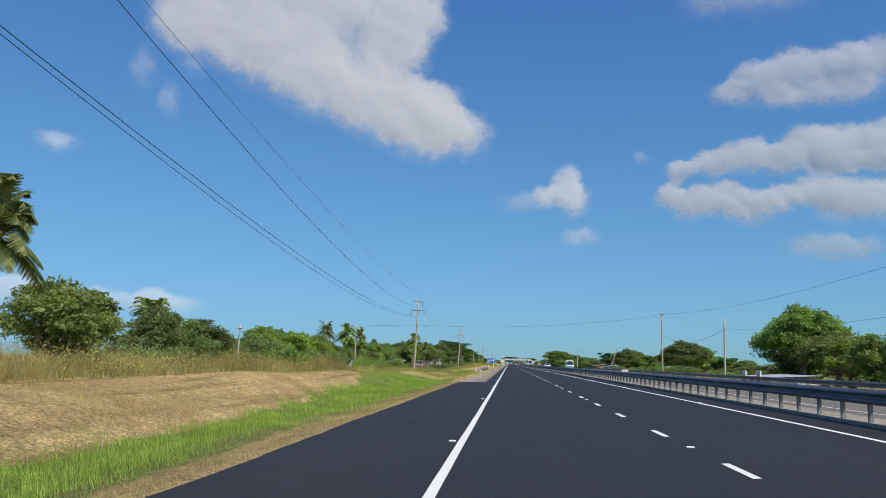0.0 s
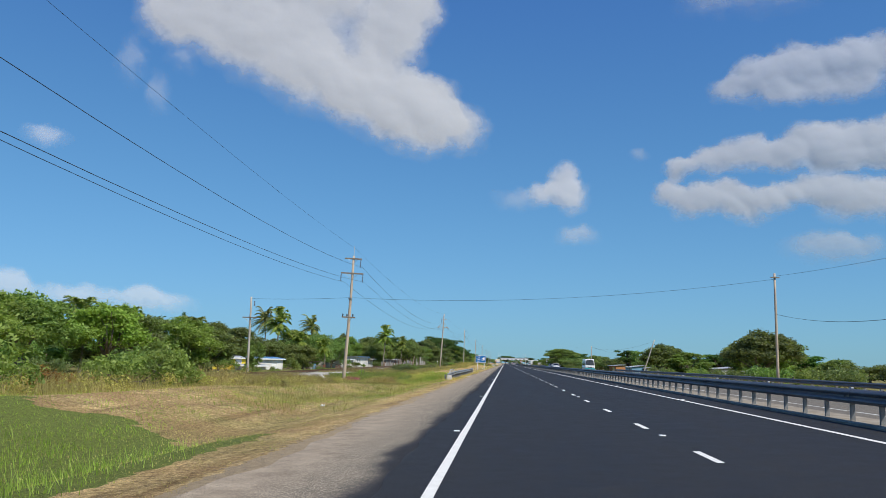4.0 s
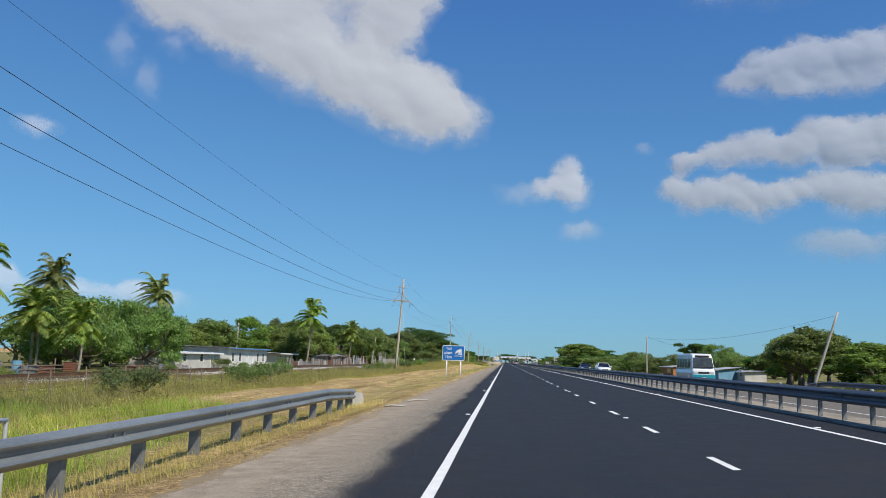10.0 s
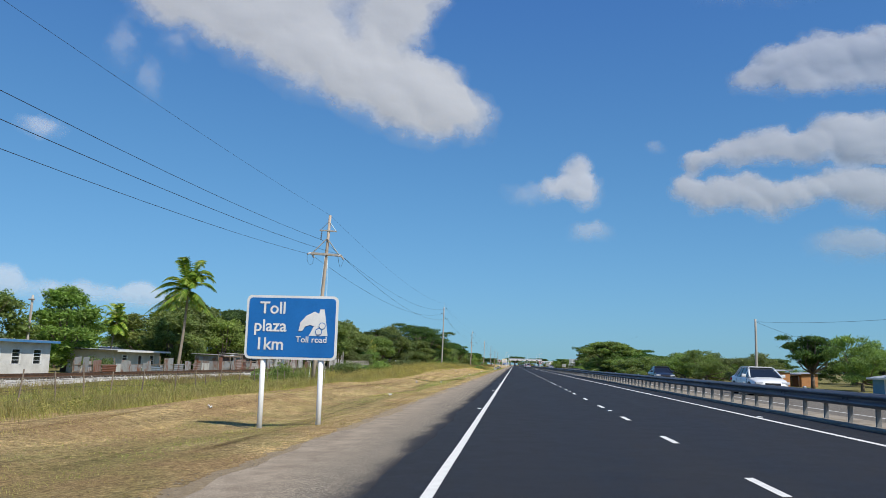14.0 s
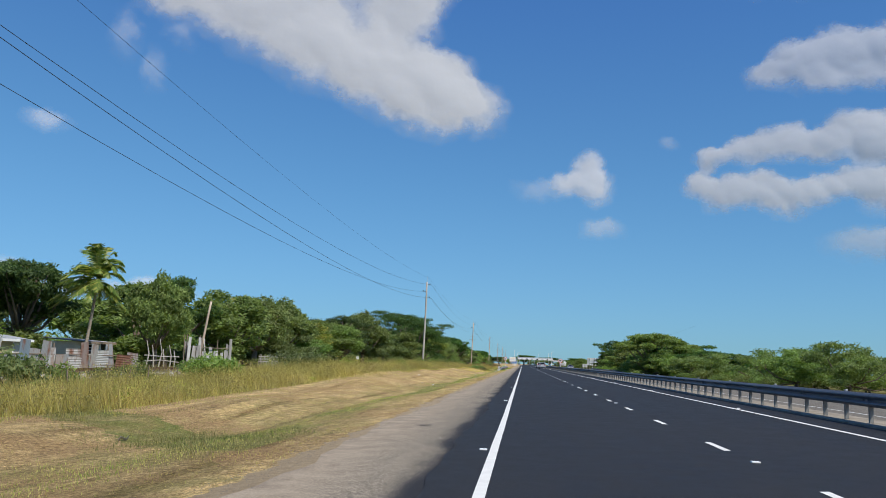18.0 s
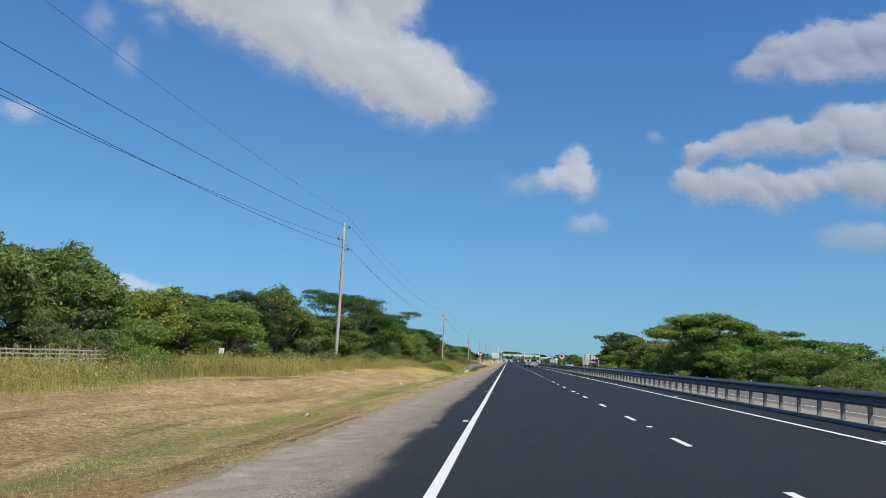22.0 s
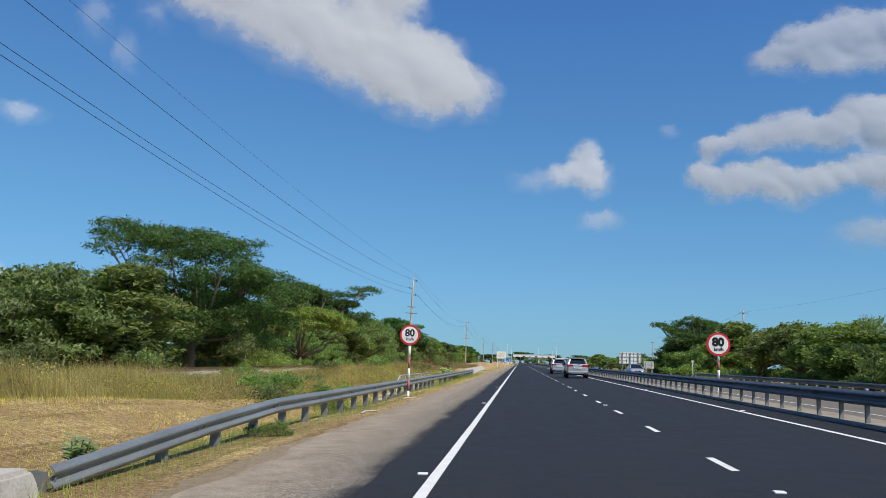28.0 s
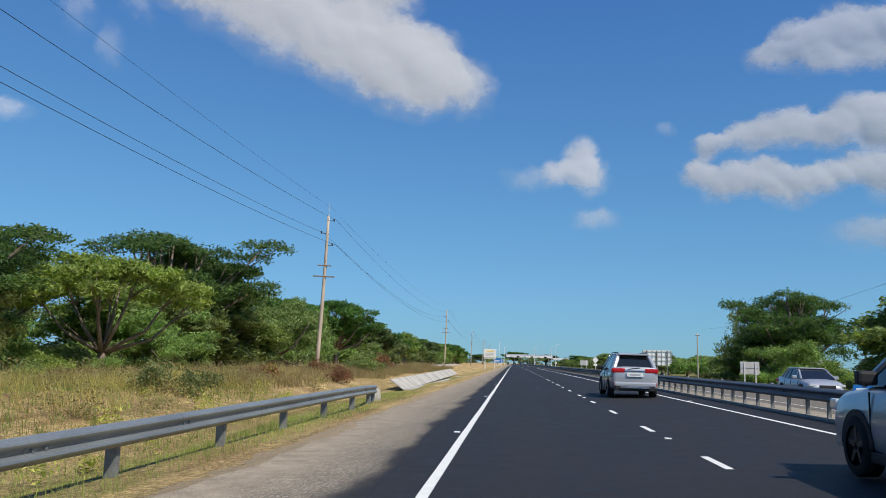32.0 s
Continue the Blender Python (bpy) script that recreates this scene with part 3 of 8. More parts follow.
def post_mesh(height, w=0.12, d=0.15):
    """A C-section steel post."""
    t = 0.012
    g = G()
    g.box(-d / 2, d / 2, -w / 2, -w / 2 + t, -0.3, height)
    g.box(-d / 2, -d / 2 + t, -w / 2 + t, w / 2, -0.3, height)
    g.box(d / 2 - t, d / 2, -w / 2 + t, w / 2 - 0.02, -0.3, height - 0.01)
    g.box(-d / 2 + t, d / 2 - t, -w / 2 + t, w / 2 - t, height - 0.03, height - 0.015)
    return g


def left_rail(x, y0, posts, drop0, drop1, top, label):
    """A roadside rail from y0: posts are spacings; the ends dip to the ground."""
    rail = thing("guardrail", x, y0, FALL * x, label, "guardrail", "roadside guardrails")
    first = part("post", post_mesh(0.60), M_POST, rail, "weathered grey steel post")
    y, n = 0.0, 0
    total = sum(posts)

    def lift(yy):
        a = 1 - (1 - min(1.0, yy / 7.62)) ** 1.6
        b = min(1.0, (total - yy) / 5.0) if drop1 else 1.0
        return top * (1 - drop0 * (1 - a)) * (1 - drop1 * (1 - b))

    def flare(yy):
        return -0.25 * max(0, 1 - yy / 6.0) ** 2 - 0.35 * max(0, 1 - (total - yy) / 6.0) ** 2

    spots = [0.0]
    for s in posts:
        spots.append(spots[-1] + s)
    first.matrix_basis = pose(flare(0) - 0.1, 0, lift(0) - 0.5)
    for s in spots[1:]:
        again(first, rail, flare(s) - 0.1, s, lift(s) - 0.5)
    k, made = 0, None
    yy = 0.0
    while yy < total - 0.1:
        e = min(yy + 3.81, total)
        z0, z1, x0, x1 = lift(yy), lift(e), flare(yy), flare(e)
        bent = abs(z0 - z1) > 0.002 or abs(x0 - x1) > 0.002 or e - yy < 3.8
        if bent:
            b = part("beam", beam(e - yy), M_GALV, rail)
            b.data.transform(Matrix(((1, (x1 - x0) / (e - yy), 0, 0), (0, 1, 0, 0), (0, (z1 - z0) / (e - yy), 1, 0), (0, 0, 0, 1))))
            b.matrix_basis = pose(x0, yy, z0)
        elif made is None:
            made = b = part("beam", beam(3.81), M_GALV, rail)
            b.matrix_basis = pose(x0, yy, z0)
        else:
            again(made, rail, x0, yy, z0)
        yy += 3.81
    return rail


left_rail(-3.85, 134.2, [1.905] * 18 + [0.81] + [1.905] * 10 + [0.9], 0.35, 0.40, 0.49, "weathered grey W-beam guardrail on steel posts beside the shoulder")
left_rail(-4.02, 453.0, [0.84] + [1.905] * 20 + [4.78] + [3.81] * 10 + [1.905], 0.92, 0.25, 0.46, "weathered grey W-beam guardrail on steel posts over a culvert")


def end_block(x, y, z, sx, sy, sz, label):
    bm = bmesh.new()
    bmesh.ops.create_cube(bm, size=1)
    for v in bm.verts:
        up = v.co.z > 0
        v.co = Vector((v.co.x * sx * (0.8 if up else 1.1), v.co.y * sy * (0.7 if up else 1.0) + (0.1 if up else 0), (v.co.z + 0.5) * sz))
    bmesh.ops.bevel(bm, geom=bm.edges[:], offset=0.05, segments=2, affect="EDGES")
    bmesh.ops.subdivide_edges(bm, edges=bm.edges[:], cuts=2, use_grid_fill=True)
    for v in bm.verts:
        v.co += noise.noise_vector(v.co * 3) * 0.03
    me = bpy.data.meshes.new("concrete_block")
    bm.to_mesh(me)
    bm.free()
    me.materials.append(M_CONC)
    ob = new("concrete_block", me)
    ob.matrix_basis = pose(x, y, z, 0, 0, 6)
    tagged(ob, label, "concrete block")


end_block(-3.85, 133.8, float(land(-3.9, 133.9)) - 0.1, 0.45, 1.1, 0.54, "pale concrete anchor block at the guardrail's end")
end_block(-4.4, 452.0, float(land(-4.4, 452.0)) - 0.1, 0.6, 1.5, 0.42, "half-buried pale concrete block at the guardrail's end")
end_block(-4.2, 189.9, float(land(-4.2, 189.9)) - 0.1, 0.45, 0.7, 0.52, "small pale concrete block at the guardrail's far end")
end_block(-4.45, 537.2, float(land(-4.4, 537.2)) - 0.1, 0.4, 0.5, 0.6, "small concrete stub at the guardrail's end")


def median_rail(y0, y1, single):
    length = y1 - y0
    ob = thing("median_guardrail", 8.42, y0, 0.31, "two-sided W-beam guardrail along the median, its grey darkened for shade", "guardrail", "median guardrails")
    n = int(length / 1.41)
    top = 0.50
    prof = post_mesh(0.55, 0.065, 0.09)
    if single:
        p = part("post", prof, M_POST, ob, "dusty steel post")
        cap = part("reflector", G().box(-0.03, 0.03, -0.05, 0.05, 0.66, 0.70, b=0.01), M_GREYBACK, ob, "small grey reflector cap")
        for k in range(1, n):
            again(p, ob, 0, k * 1.41)
            if k % 4 == 0:
                again(cap, ob, 0, k * 1.41)
        a = part("beam", beam(4.23, 1), M_GALV_SHADE, ob)
        b = part("beam", beam(4.23, -1), M_GALV_SHADE, ob)
        a.matrix_basis, b.matrix_basis = pose(0.09, 0, top), pose(-0.09, 0, top)
        for k in range(1, int(math.ceil(length / 4.23))):
            again(a, ob, 0.09, k * 4.23, top)
            again(b, ob, -0.09, k * 4.23, top)
    else:
        g = G()
        for k in range(n):
            g.box(-0.065, 0.065, k * 1.41 - 0.05, k * 1.41 + 0.05, -0.1, 0.55)
        part("posts", g, M_POST, ob, kind="stuff")
        for s in (1, -1):
            part("beam", G().sweep([(s * (0.09 + x), top + z) for x, z in W_BEAM], [0, length], closed=False), M_GALV_SHADE, ob)
    return ob


for k in range(5):
    median_rail(-16.92 + k * 118.44, -16.92 + (k + 1) * 118.44, True)
median_rail(-16.92 + 5 * 118.44, 1120, False)


def far_rail(y0, y1, dip):
    ob = thing("far_guardrail", 21.3, y0, -0.12, "grey W-beam guardrail on the far side of the highway", "guardrail", "far guardrails")
    n = int((y1 - y0) / 2.0)
    p = part("post", post_mesh(0.72), M_POST, ob)
    for k in range(1, n):
        again(p, ob, 0, k * 2.0)
    ys = runs(0, y1 - y0, 2.0)

    def sh(y):
        e = min(y, y1 - y0 - y)
        return (0.9 * max(0, 1 - e / 7.0) ** 2, 0.68 - dip * max(0, 1 - e / 6.0))

    part("beam", G().sweep([(-x - 0.08, z) for x, z in W_BEAM] + [(-x - 0.068, z) for x, z in W_BEAM[::-1]], ys, sh), M_GALV_SHADE, ob)


far_rail(-40, 222, 0.3)
far_rail(470, 545, 0.35)


def pipe_rail(x, y0, y1, z, label):
    ob = thing("pipe_railing", x, y0, z, label, "railing", "culvert railings")
    n = max(2, int((y1 - y0) / 1.9))
    s = (y1 - y0) / n
    p = part("post", G().tube([(0, 0, -0.6), (0, 0, 0.72)], 0.03, 8), M_GREYBACK, ob)
    for k in range(1, n + 1):
        again(p, ob, 0, k * s)
    part("top_rail", G().tube([(0, -2.6, -0.05), (0, -0.1, 0.72), (0, 0.1, 0.74), (0, y1 - y0, 0.72)], 0.035, 8), M_GREYBACK, ob, smooth=True)
    part("mid_rail", G().tube([(0, -1.3, -0.05), (0, 0, 0.36), (0, y1 - y0, 0.36)], 0.025, 8), M_GREYBACK, ob, smooth=True)


pipe_rail(-5.9, 165.5, 173.3, -0.32, "rusty grey pipe railing over the culvert")
pipe_rail(-5.5, 488.0, 501.6, -0.28, "grey pipe railing along the culvert's edge")

# ---- culvert walls and lined ditch ----
culvert = thing("culvert_wall", -6.3, 480, -1.25, "pale broken concrete culvert wall in the grass", "culvert")
part("wall", G().box(-0.2, 0.2, 6, 23, -0.6, 0.5, b=0.04), M_CONC, culvert)
for k, (px, py, w) in enumerate(((0.9, 9, 0.9), (1.1, 14.5, 1.2), (1.3, 20.2, 0.7))):
    part("slab", G().box(-0.3, 0.5, py, py + w, 0.52, 0.66, b=0.03), M_CONC, culvert)
lined = thing("lined_ditch", -5.3, 553, -0.35, "sloping concrete slabs lining the ditch", "ditch")
slab = None
for k in range(24):
    if slab is None:
        slab = part("slab", G().box(-1.05, 0.0, 0.03, 1.92, -0.08, 0.0, pose(-0.1, 0, 0.0, 0, 33, 0), b=0.02), M_CONC, lined, "cracked concrete slab")
    else:
        again(slab, lined, -0.02 * (k % 3), k * 1.95, 0.012 * k)
part("toe", G().box(-0.15, 0.25, 0, 46.8, -0.15, 0.02, b=0.03), M_CONC, lined)

kerb = thing("kerb", -2.76, 147, -0.15, "low broken concrete kerb along the shoulder", "kerb")
stone = None
for k in range(9):
    if stone is None:
        stone = part("kerb_stone", G().box(-0.09, 0.09, 0.01, 1.98, -0.1, 0.10, b=0.025), M_KERB, kerb)
    else:
        again(stone, kerb, 0.05 * math.sin(k * 1.7), k * 2.0, 0.03 * math.sin(k * 2.3), 3.0 * math.sin(k))


# ---- railway ----
def track_z(y):
    return float(np.interp(y, [0, 160, 200, 262, 600], [-0.46, -0.46, -0.36, -0.10, -0.02]))


railway = thing("railway_track", -27, 0, 0, "single railway track on pale stone ballast behind the verge", "railway")
ys = runs(-20, 900, 4)
g = G()
for k, y in enumerate(ys):
    z = track_z(y)
    g.v += [(-2.3, y, z - 0.75), (-1.55, y, z - 0.08), (1.55, y, z - 0.08), (2.3, y, z - 0.75)]
for i in range(len(ys) - 1):
    g.f += [(i * 4 + k, i * 4 + k + 1, i * 4 + k + 5, i * 4 + k + 4) for k in range(3)]
part("ballast", g, M_BALLAST, railway, "pale stone ballast bank")
for s in (-0.72, 0.72):
    part("rail", G().sweep([(s - 0.06, 0.0), (s + 0.06, 0.0), (s + 0.06, 0.02), (s + 0.015, 0.04), (s + 0.035, 0.15), (s - 0.035, 0.15), (s - 0.015, 0.04), (s - 0.06, 0.02)], ys, lambda y: (0, track_z(y) + 0.02)), M_RAIL, railway)
sleeper, g = None, G()
for k in range(0, 930):
    y = 90 + k * 0.65
    z = track_z(y)
    if 155 < y < 340:                    # the stretch that the road passes in the open
        if sleeper is None:
            sleeper = part("sleeper", G().box(-1.3, 1.3, -0.12, 0.12, -0.10, 0.03), M_SLEEPER, railway)
            sleeper.matrix_basis = pose(0, y, z)
        else:
            again(sleeper, railway, 0.03 * math.sin(k * 2.1), y, z, 0.5 * math.sin(k))
    else:
        g.box(-1.3, 1.3, y - 0.12, y + 0.12, z - 0.10, z + 0.03)
part("sleeper_run", g, M_SLEEPER, railway, kind="stuff")
rng = np.random.default_rng(5)
rock = []
for k in range(5200):
    y = rng.uniform(140, 560)
    sd = rng.choice((-1, 1))
    u = rng.uniform(0, 1) ** 1.5
    c = np.array([sd * (1.3 + 1.2 * u), y, track_z(y) - 0.08 - 0.62 * max(0, u - 0.2)])
    p = c + rng.normal(0, 0.055, (3, 3)) + np.array([0, 0, 0.05])
    rock.append(p)
part("ballast_stones", strewn("ballast_stones", np.array(rock), 3, M_BALLAST), M_BALLAST, railway, kind="stuff")

def rail_bridge(y, z, span, before, after, low, label):
    """Concrete beam, abutments, long edge kerbs and a sloping wing wall beside the track."""
    ob = thing("rail_bridge", -22.4, y, z, label, "bridge")
    part("beam", G().box(-6.2, 0.0, 0.0, span, -0.34, 0.0, b=0.04), M_CONC, ob, "pale concrete bridge beam")
    for a in (-1.4, span):
        part("abutment", G().box(-6.2, -0.05, a, a + 1.4, -2.2, -0.004, b=0.06), M_CONC, ob)
    part("edge_kerb", G().box(-0.5, 0.0, -before, -1.42, -0.75, 0.0, b=0.04), M_CONC, ob)
    part("edge_kerb", G().box(-0.5, 0.0, span + 1.42, span + after, -0.75, 0.0, b=0.04), M_CONC, ob)
    part("ballast_bed", G().box(-3.0, -0.52, -before, span + after + 0.6, -0.3, -0.012, b=0.03), M_BALLAST, ob, "pale ballast banked up behind the wall")
    bm = bmesh.new()
    top = [bm.verts.new(p) for p in low]
    bot = [bm.verts.new((p[0], p[1], p[2] - 0.5)) for p in low]
    bm.faces.new(top)
    bm.faces.new(bot[::-1])
    for k in range(5):
        bm.faces.new((top[k], bot[k], bot[(k + 1) % 5], top[(k + 1) % 5]))
    bmesh.ops.recalc_face_normals(bm, faces=bm.faces)
    bmesh.ops.triangulate(bm, faces=bm.faces)
    bmesh.ops.subdivide_edges(bm, edges=bm.edges[:], cuts=4, use_grid_fill=True)
    for v in bm.verts:
        v.co += noise.noise_vector(v.co * 1.6 + Vector((y, 0, 0))) * 0.09
    me = bpy.data.meshes.new("wing_wall")
    bm.to_mesh(me)
    bm.free()
    me.materials.append(M_CONC)
    part("wing_wall", me, M_CONC, ob, "sloping broken concrete wing wall")


rail_bridge(163.0, -0.47, 7.0, 6.0, 17.6, [(0.02, -3.2, -0.05), (0.05, 4.4, -0.08), (2.0, 4.8, -1.75), (1.9, 0.6, -1.4), (1.6, -2.8, -0.95)], "pale concrete railway bridge over a small stream")
rail_bridge(495.0, -0.12, 5.0, 4.0, 40.0, [(0.02, -5.0, -0.02), (0.02, -1.0, -0.02), (2.9, 1.6, -1.65), (2.4, 0.2, -1.62), (1.1, -3.4, -0.75)], "pale concrete culvert bridge under the railway track")


# ---- field fence ----
fence = thing("field_fence", -19.6, 180, 0, "leaning wooden fence posts with wire along the field", "fence")
post = None
tops = []
for k in range(96):
    y = k * 3.1 + 0.9 * math.sin(k * 5.1)
    z = float(land(-19.6, 180 + y))
    tops.append((0, y, z))
    if post is None:
        post = part("post", G().tube([(0, 0, -0.3), (0.02, 0.0, 0.6), (0.0, 0.03, 1.25)], [0.042, 0.036, 0.03], 7), M_ARM, fence)
        post.matrix_basis = pose(0, y, z)
    else:
        o = again(post, fence, 0.1 * math.sin(k * 1.9), y, z)
        o.matrix_basis = pose(0.1 * math.sin(k * 1.9), y, z + 0.1 * math.sin(k * 3.1), 5 * math.sin(k * 2.2), 5 * math.cos(k * 1.3), 0)
for h in (0.45, 0.8, 1.1):
    part("wire", G().tube([(x, y, z + h) for x, y, z in tops[::2]], 0.006, 4), M_WIRE, fence)


# ---- sticks, litter and stones along the verge ----
def litter():
    r = np.random.default_rng(41)
    for k, (x, y) in enumerate(((-6.4, 287), (-6.9, 291), (-5.4, 296), (-7.6, 305), (-4.6, 262), (-8.2, 250), (-7.0, 349), (-8.8, 361), (-5.5, 343), (-4.3, 372), (-6.2, 404), (-4.2, 430), (-4.6, 141), (-6.0, 96), (-5.0, 71))):
        bm = bmesh.new()
        w, h = r.uniform(0.09, 0.2), r.uniform(0.07, 0.14)
        bmesh.ops.create_grid(bm, x_segments=4, y_segments=3, size=0.5)
        for v in bm.verts:
            v.co = Vector((v.co.x * w, v.co.y * h, 0.03 * math.sin(v.co.x * 9 + k) + 0.03 * math.cos(v.co.y * 7 + k)))
        bmesh.ops.solidify(bm, geom=bm.faces[:], thickness=0.004)
        me = bpy.data.meshes.new("litter")
        bm.to_mesh(me)
        bm.free()
        me.materials.append(M_WHITE if k % 3 else M_CONC)
        ob = new("litter", me)
        ob.matrix_basis = pose(x, y, float(land(x, y)) + 0.05, r.normal(0, 12), r.normal(0, 12), r.uniform(0, 180))
        tagged(ob, "crumpled scrap of pale litter in the dry grass", "litter")
    for x, y, ln, a in ((-2.55, 190.6, 1.6, 64), (-2.9, 187.4, 0.7, 20), (-2.8, 271.6, 0.8, 35), (-3.0, 146.5, 0.9, 50), (-3.2, 465.6, 1.1, 75), (-3.3, 474.0, 0.9, 60)):
        g = G().tube([(0, 0, 0.02), (ln * 0.35, 0.05, 0.05), (ln * 0.7, -0.04, 0.04), (ln, 0.06, 0.03)], [0.028, 0.03, 0.022, 0.01], 7)
        g.tube([(ln * 0.45, 0, 0.05), (ln * 0.6, 0.12, 0.07)], [0.015, 0.006], 5)
        ob = new("stick", g.mesh("stick", M_POLE_GREY, True))
        ob.matrix_basis = pose(x, y, max(float(land(x, y)), FALL * x - 0.012), 0, 0, a)
        tagged(ob, "dry broken branch lying at the edge of the shoulder", "stick")


litter()
M_TAR = road_material("tar_patch", (0.045, 0.042, 0.040), (0.085, 0.080, 0.074), 0.3, 0.85)
for x, y, w, h in ((-1.5, 214.8, 0.75, 0.10), (-1.9, 136.2, 0.5, 0.22), (-1.6, 128.0, 0.35, 0.5), (-1.7, 307.0, 0.4, 0.12), (-1.8, 402.0, 0.6, 0.3)):
    pts = [(x + w / 2 * math.cos(a) * (1 + 0.18 * math.sin(3 * a + y)), y + h * math.sin(a) * (1 + 0.2 * math.cos(2 * a + x))) for a in (2 * math.pi * k / 18 for k in range(18))]
    solid("tar_patch", G().add([(p, q, FALL * p - 0.008) for p, q in pts], [tuple(range(18))]), M_TAR, "small dark tar patch on the worn shoulder", "road patch")


# ---- utility poles and wires ----
def tapered(height, r0, r1, bow=0.0):
    return G().tube([(bow * math.sin(math.pi * k / 6), 0, height * k / 6 - (0.5 if k == 0 else 0)) for k in range(7)], [r0 + (r1 - r0) * k / 6 for k in range(7)], 12)


def insulator(p, length, hang=True):
    g = G()
    s = -1 if hang else 1
    for k in range(5):
        z = p[2] + s * length * (k + 0.5) / 5
        g.tube([(p[0], p[1], z - 0.045), (p[0], p[1], z + 0.045)], [0.09, 0.05] if hang else [0.05, 0.09], 8)
    g.tube([p, (p[0], p[1], p[2] + s * length)], 0.02, 6)
    return g


def sheds(a, b):
    """A string of disc insulators from a to b."""
    a, b = Vector(a), Vector(b)
    g = G().tube([a, b], 0.02, 6)
    for k in range(9):
        g.tube([a.lerp(b, 0.12 + 0.085 * k), a.lerp(b, 0.175 + 0.085 * k)], [0.10, 0.06], 8)
    return g


LINE = []


def arm_pole(y, x, height, spike, label, grey=False, lean=1.2):
    """A tall wooden line pole with crossarms; notes where its wires are tied."""
    z = float(land(x, y)) - 0.05
    height -= z
    ob = thing("power_pole", x, y, z, label, "utility pole", "power line poles")
    ob.matrix_basis = pose(x, y, z, 0, lean, 0)
    part("pole", tapered(height, 0.21, 0.13, 0.06), M_POLE_GREY if grey else M_POLE, ob, smooth=True)
    if spike:
        part("spike", G().tube([(0.05, -0.12, height - 0.5), (0, 0, height + 1.2)], [0.04, 0.022], 6), M_GREYBACK, ob)
    return ob, z, height


def pole_ends(y, ends):
    LINE.append((y, [Vector(e) + Vector((0.3, 0, 0)) for e in ends]))


# double-arm pole
for yy, hh, px0, foot, low in ((12.0, 14.4, -12.7, 0.0, 3.2), (159.2, 13.6, -17.35, -0.65, 2.1)):
    ob, z, h = arm_pole(yy, px0 + foot, hh, True, "tall weathered brown wooden power pole with wooden crossarms", lean=2.7 if yy > 100 else 1.2)
    for k, (dz, half) in enumerate(((0.35, 1.0), (low, 1.35), (7.3, 0.8))):
        part("crossarm", G().box(-half, half, -0.17, -0.05, h - dz - 0.08, h - dz + 0.08, b=0.012), M_ARM, ob)
        for s in (-1, 1):
            part("brace", G().tube([(s * half * 0.6, -0.19, h - dz), (0, -0.19, h - dz - 0.65)], 0.018, 5), M_GALV, ob)
    for px, dz in ((0.92, 0.42), (-1.3, low + 0.08), (1.3, low + 0.08)):
        part("insulator", insulator((px, -0.11, h - dz), 0.95), M_PORC, ob)
    part("bracket", G().box(-0.2, 0.2, -0.2, 0.2, h - 5.2, h - 5.05, b=0.02), M_GALV, ob)
    for px in (-0.7, -0.2, 0.5):
        part("insulator", insulator((px, -0.11, h - 7.22), 0.28, False), M_PORC, ob)
    zz = z + h
    pole_ends(yy, [(px0, yy, zz + 0.85), (px0 + 0.92, yy - 0.1, zz - 1.4 + (0.8 if low > 3 else 0)), (px0 - 1.2, yy - 0.1, zz - low - (0.1 if low > 3 else 1.05)), (px0 + 1.2, yy - 0.1, zz - low - (1.75 if low > 3 else 1.05))])
# braced pole, leaning to the road
ob, z, h = arm_pole(301.7, -18.15, 15.3, False, "tall weathered wooden power pole with braced double crossarm and stay wires")
ob.matrix_basis = pose(-18.15, 301.7, z, 0, 3.4, 0)
part("crossarm", G().box(-0.85, 0.85, -0.16, -0.06, h - 1.6, h - 1.48, b=0.01), M_POLE_GREY, ob)
for s in (-1, 1):
    part("brace", G().tube([(s * 0.75, -0.11, h - 1.5), (0, -0.11, h - 0.6)], 0.025, 6), M_GALV, ob)
    part("crossarm", G().box(-1.5, 1.5, s * 0.19 - 0.06, s * 0.19 + 0.06, h - 3.95, h - 3.75, b=0.015), M_POLE_GREY, ob)
    part("brace", G().tube([(s * 1.25, -0.2, h - 3.75), (0, -0.2, h - 2.3)], 0.05, 6), M_POLE_GREY, ob)
    part("stay_wire", G().tube([(s * 0.1, 0.1, h - 3.4), (2.0 + 0.5 * s, -6.5 + s, -0.2)], 0.012, 5), M_GALV, ob)
    for e in (-1, 1):
        part("insulator", sheds((s * 1.45, e * 0.25, h - 3.85), (s * 1.5, e * 1.35, h - 4.1)), M_PORC_GREY, ob, "grey porcelain insulator string")
    part("jumper", G().tube([(s * 1.5, -1.35, h - 4.1), (s * 1.55, -0.8, h - 4.75), (s * 1.5, 0.0, h - 5.0), (s * 1.45, 0.8, h - 4.75), (s * 1.5, 1.35, h - 4.1)], 0.014, 5), M_WIRE, ob)
part("insulator", insulator((-0.6, -0.2, h - 1.6), 0.9), M_PORC, ob)
zz = z + h
pole_ends(301.7, [(-17.5, 301.7, zz), (-18.2, 301.7, zz - 2.45), (-19.2, 301.7, zz - 3.9), (-16.3, 301.7, zz - 3.9)])
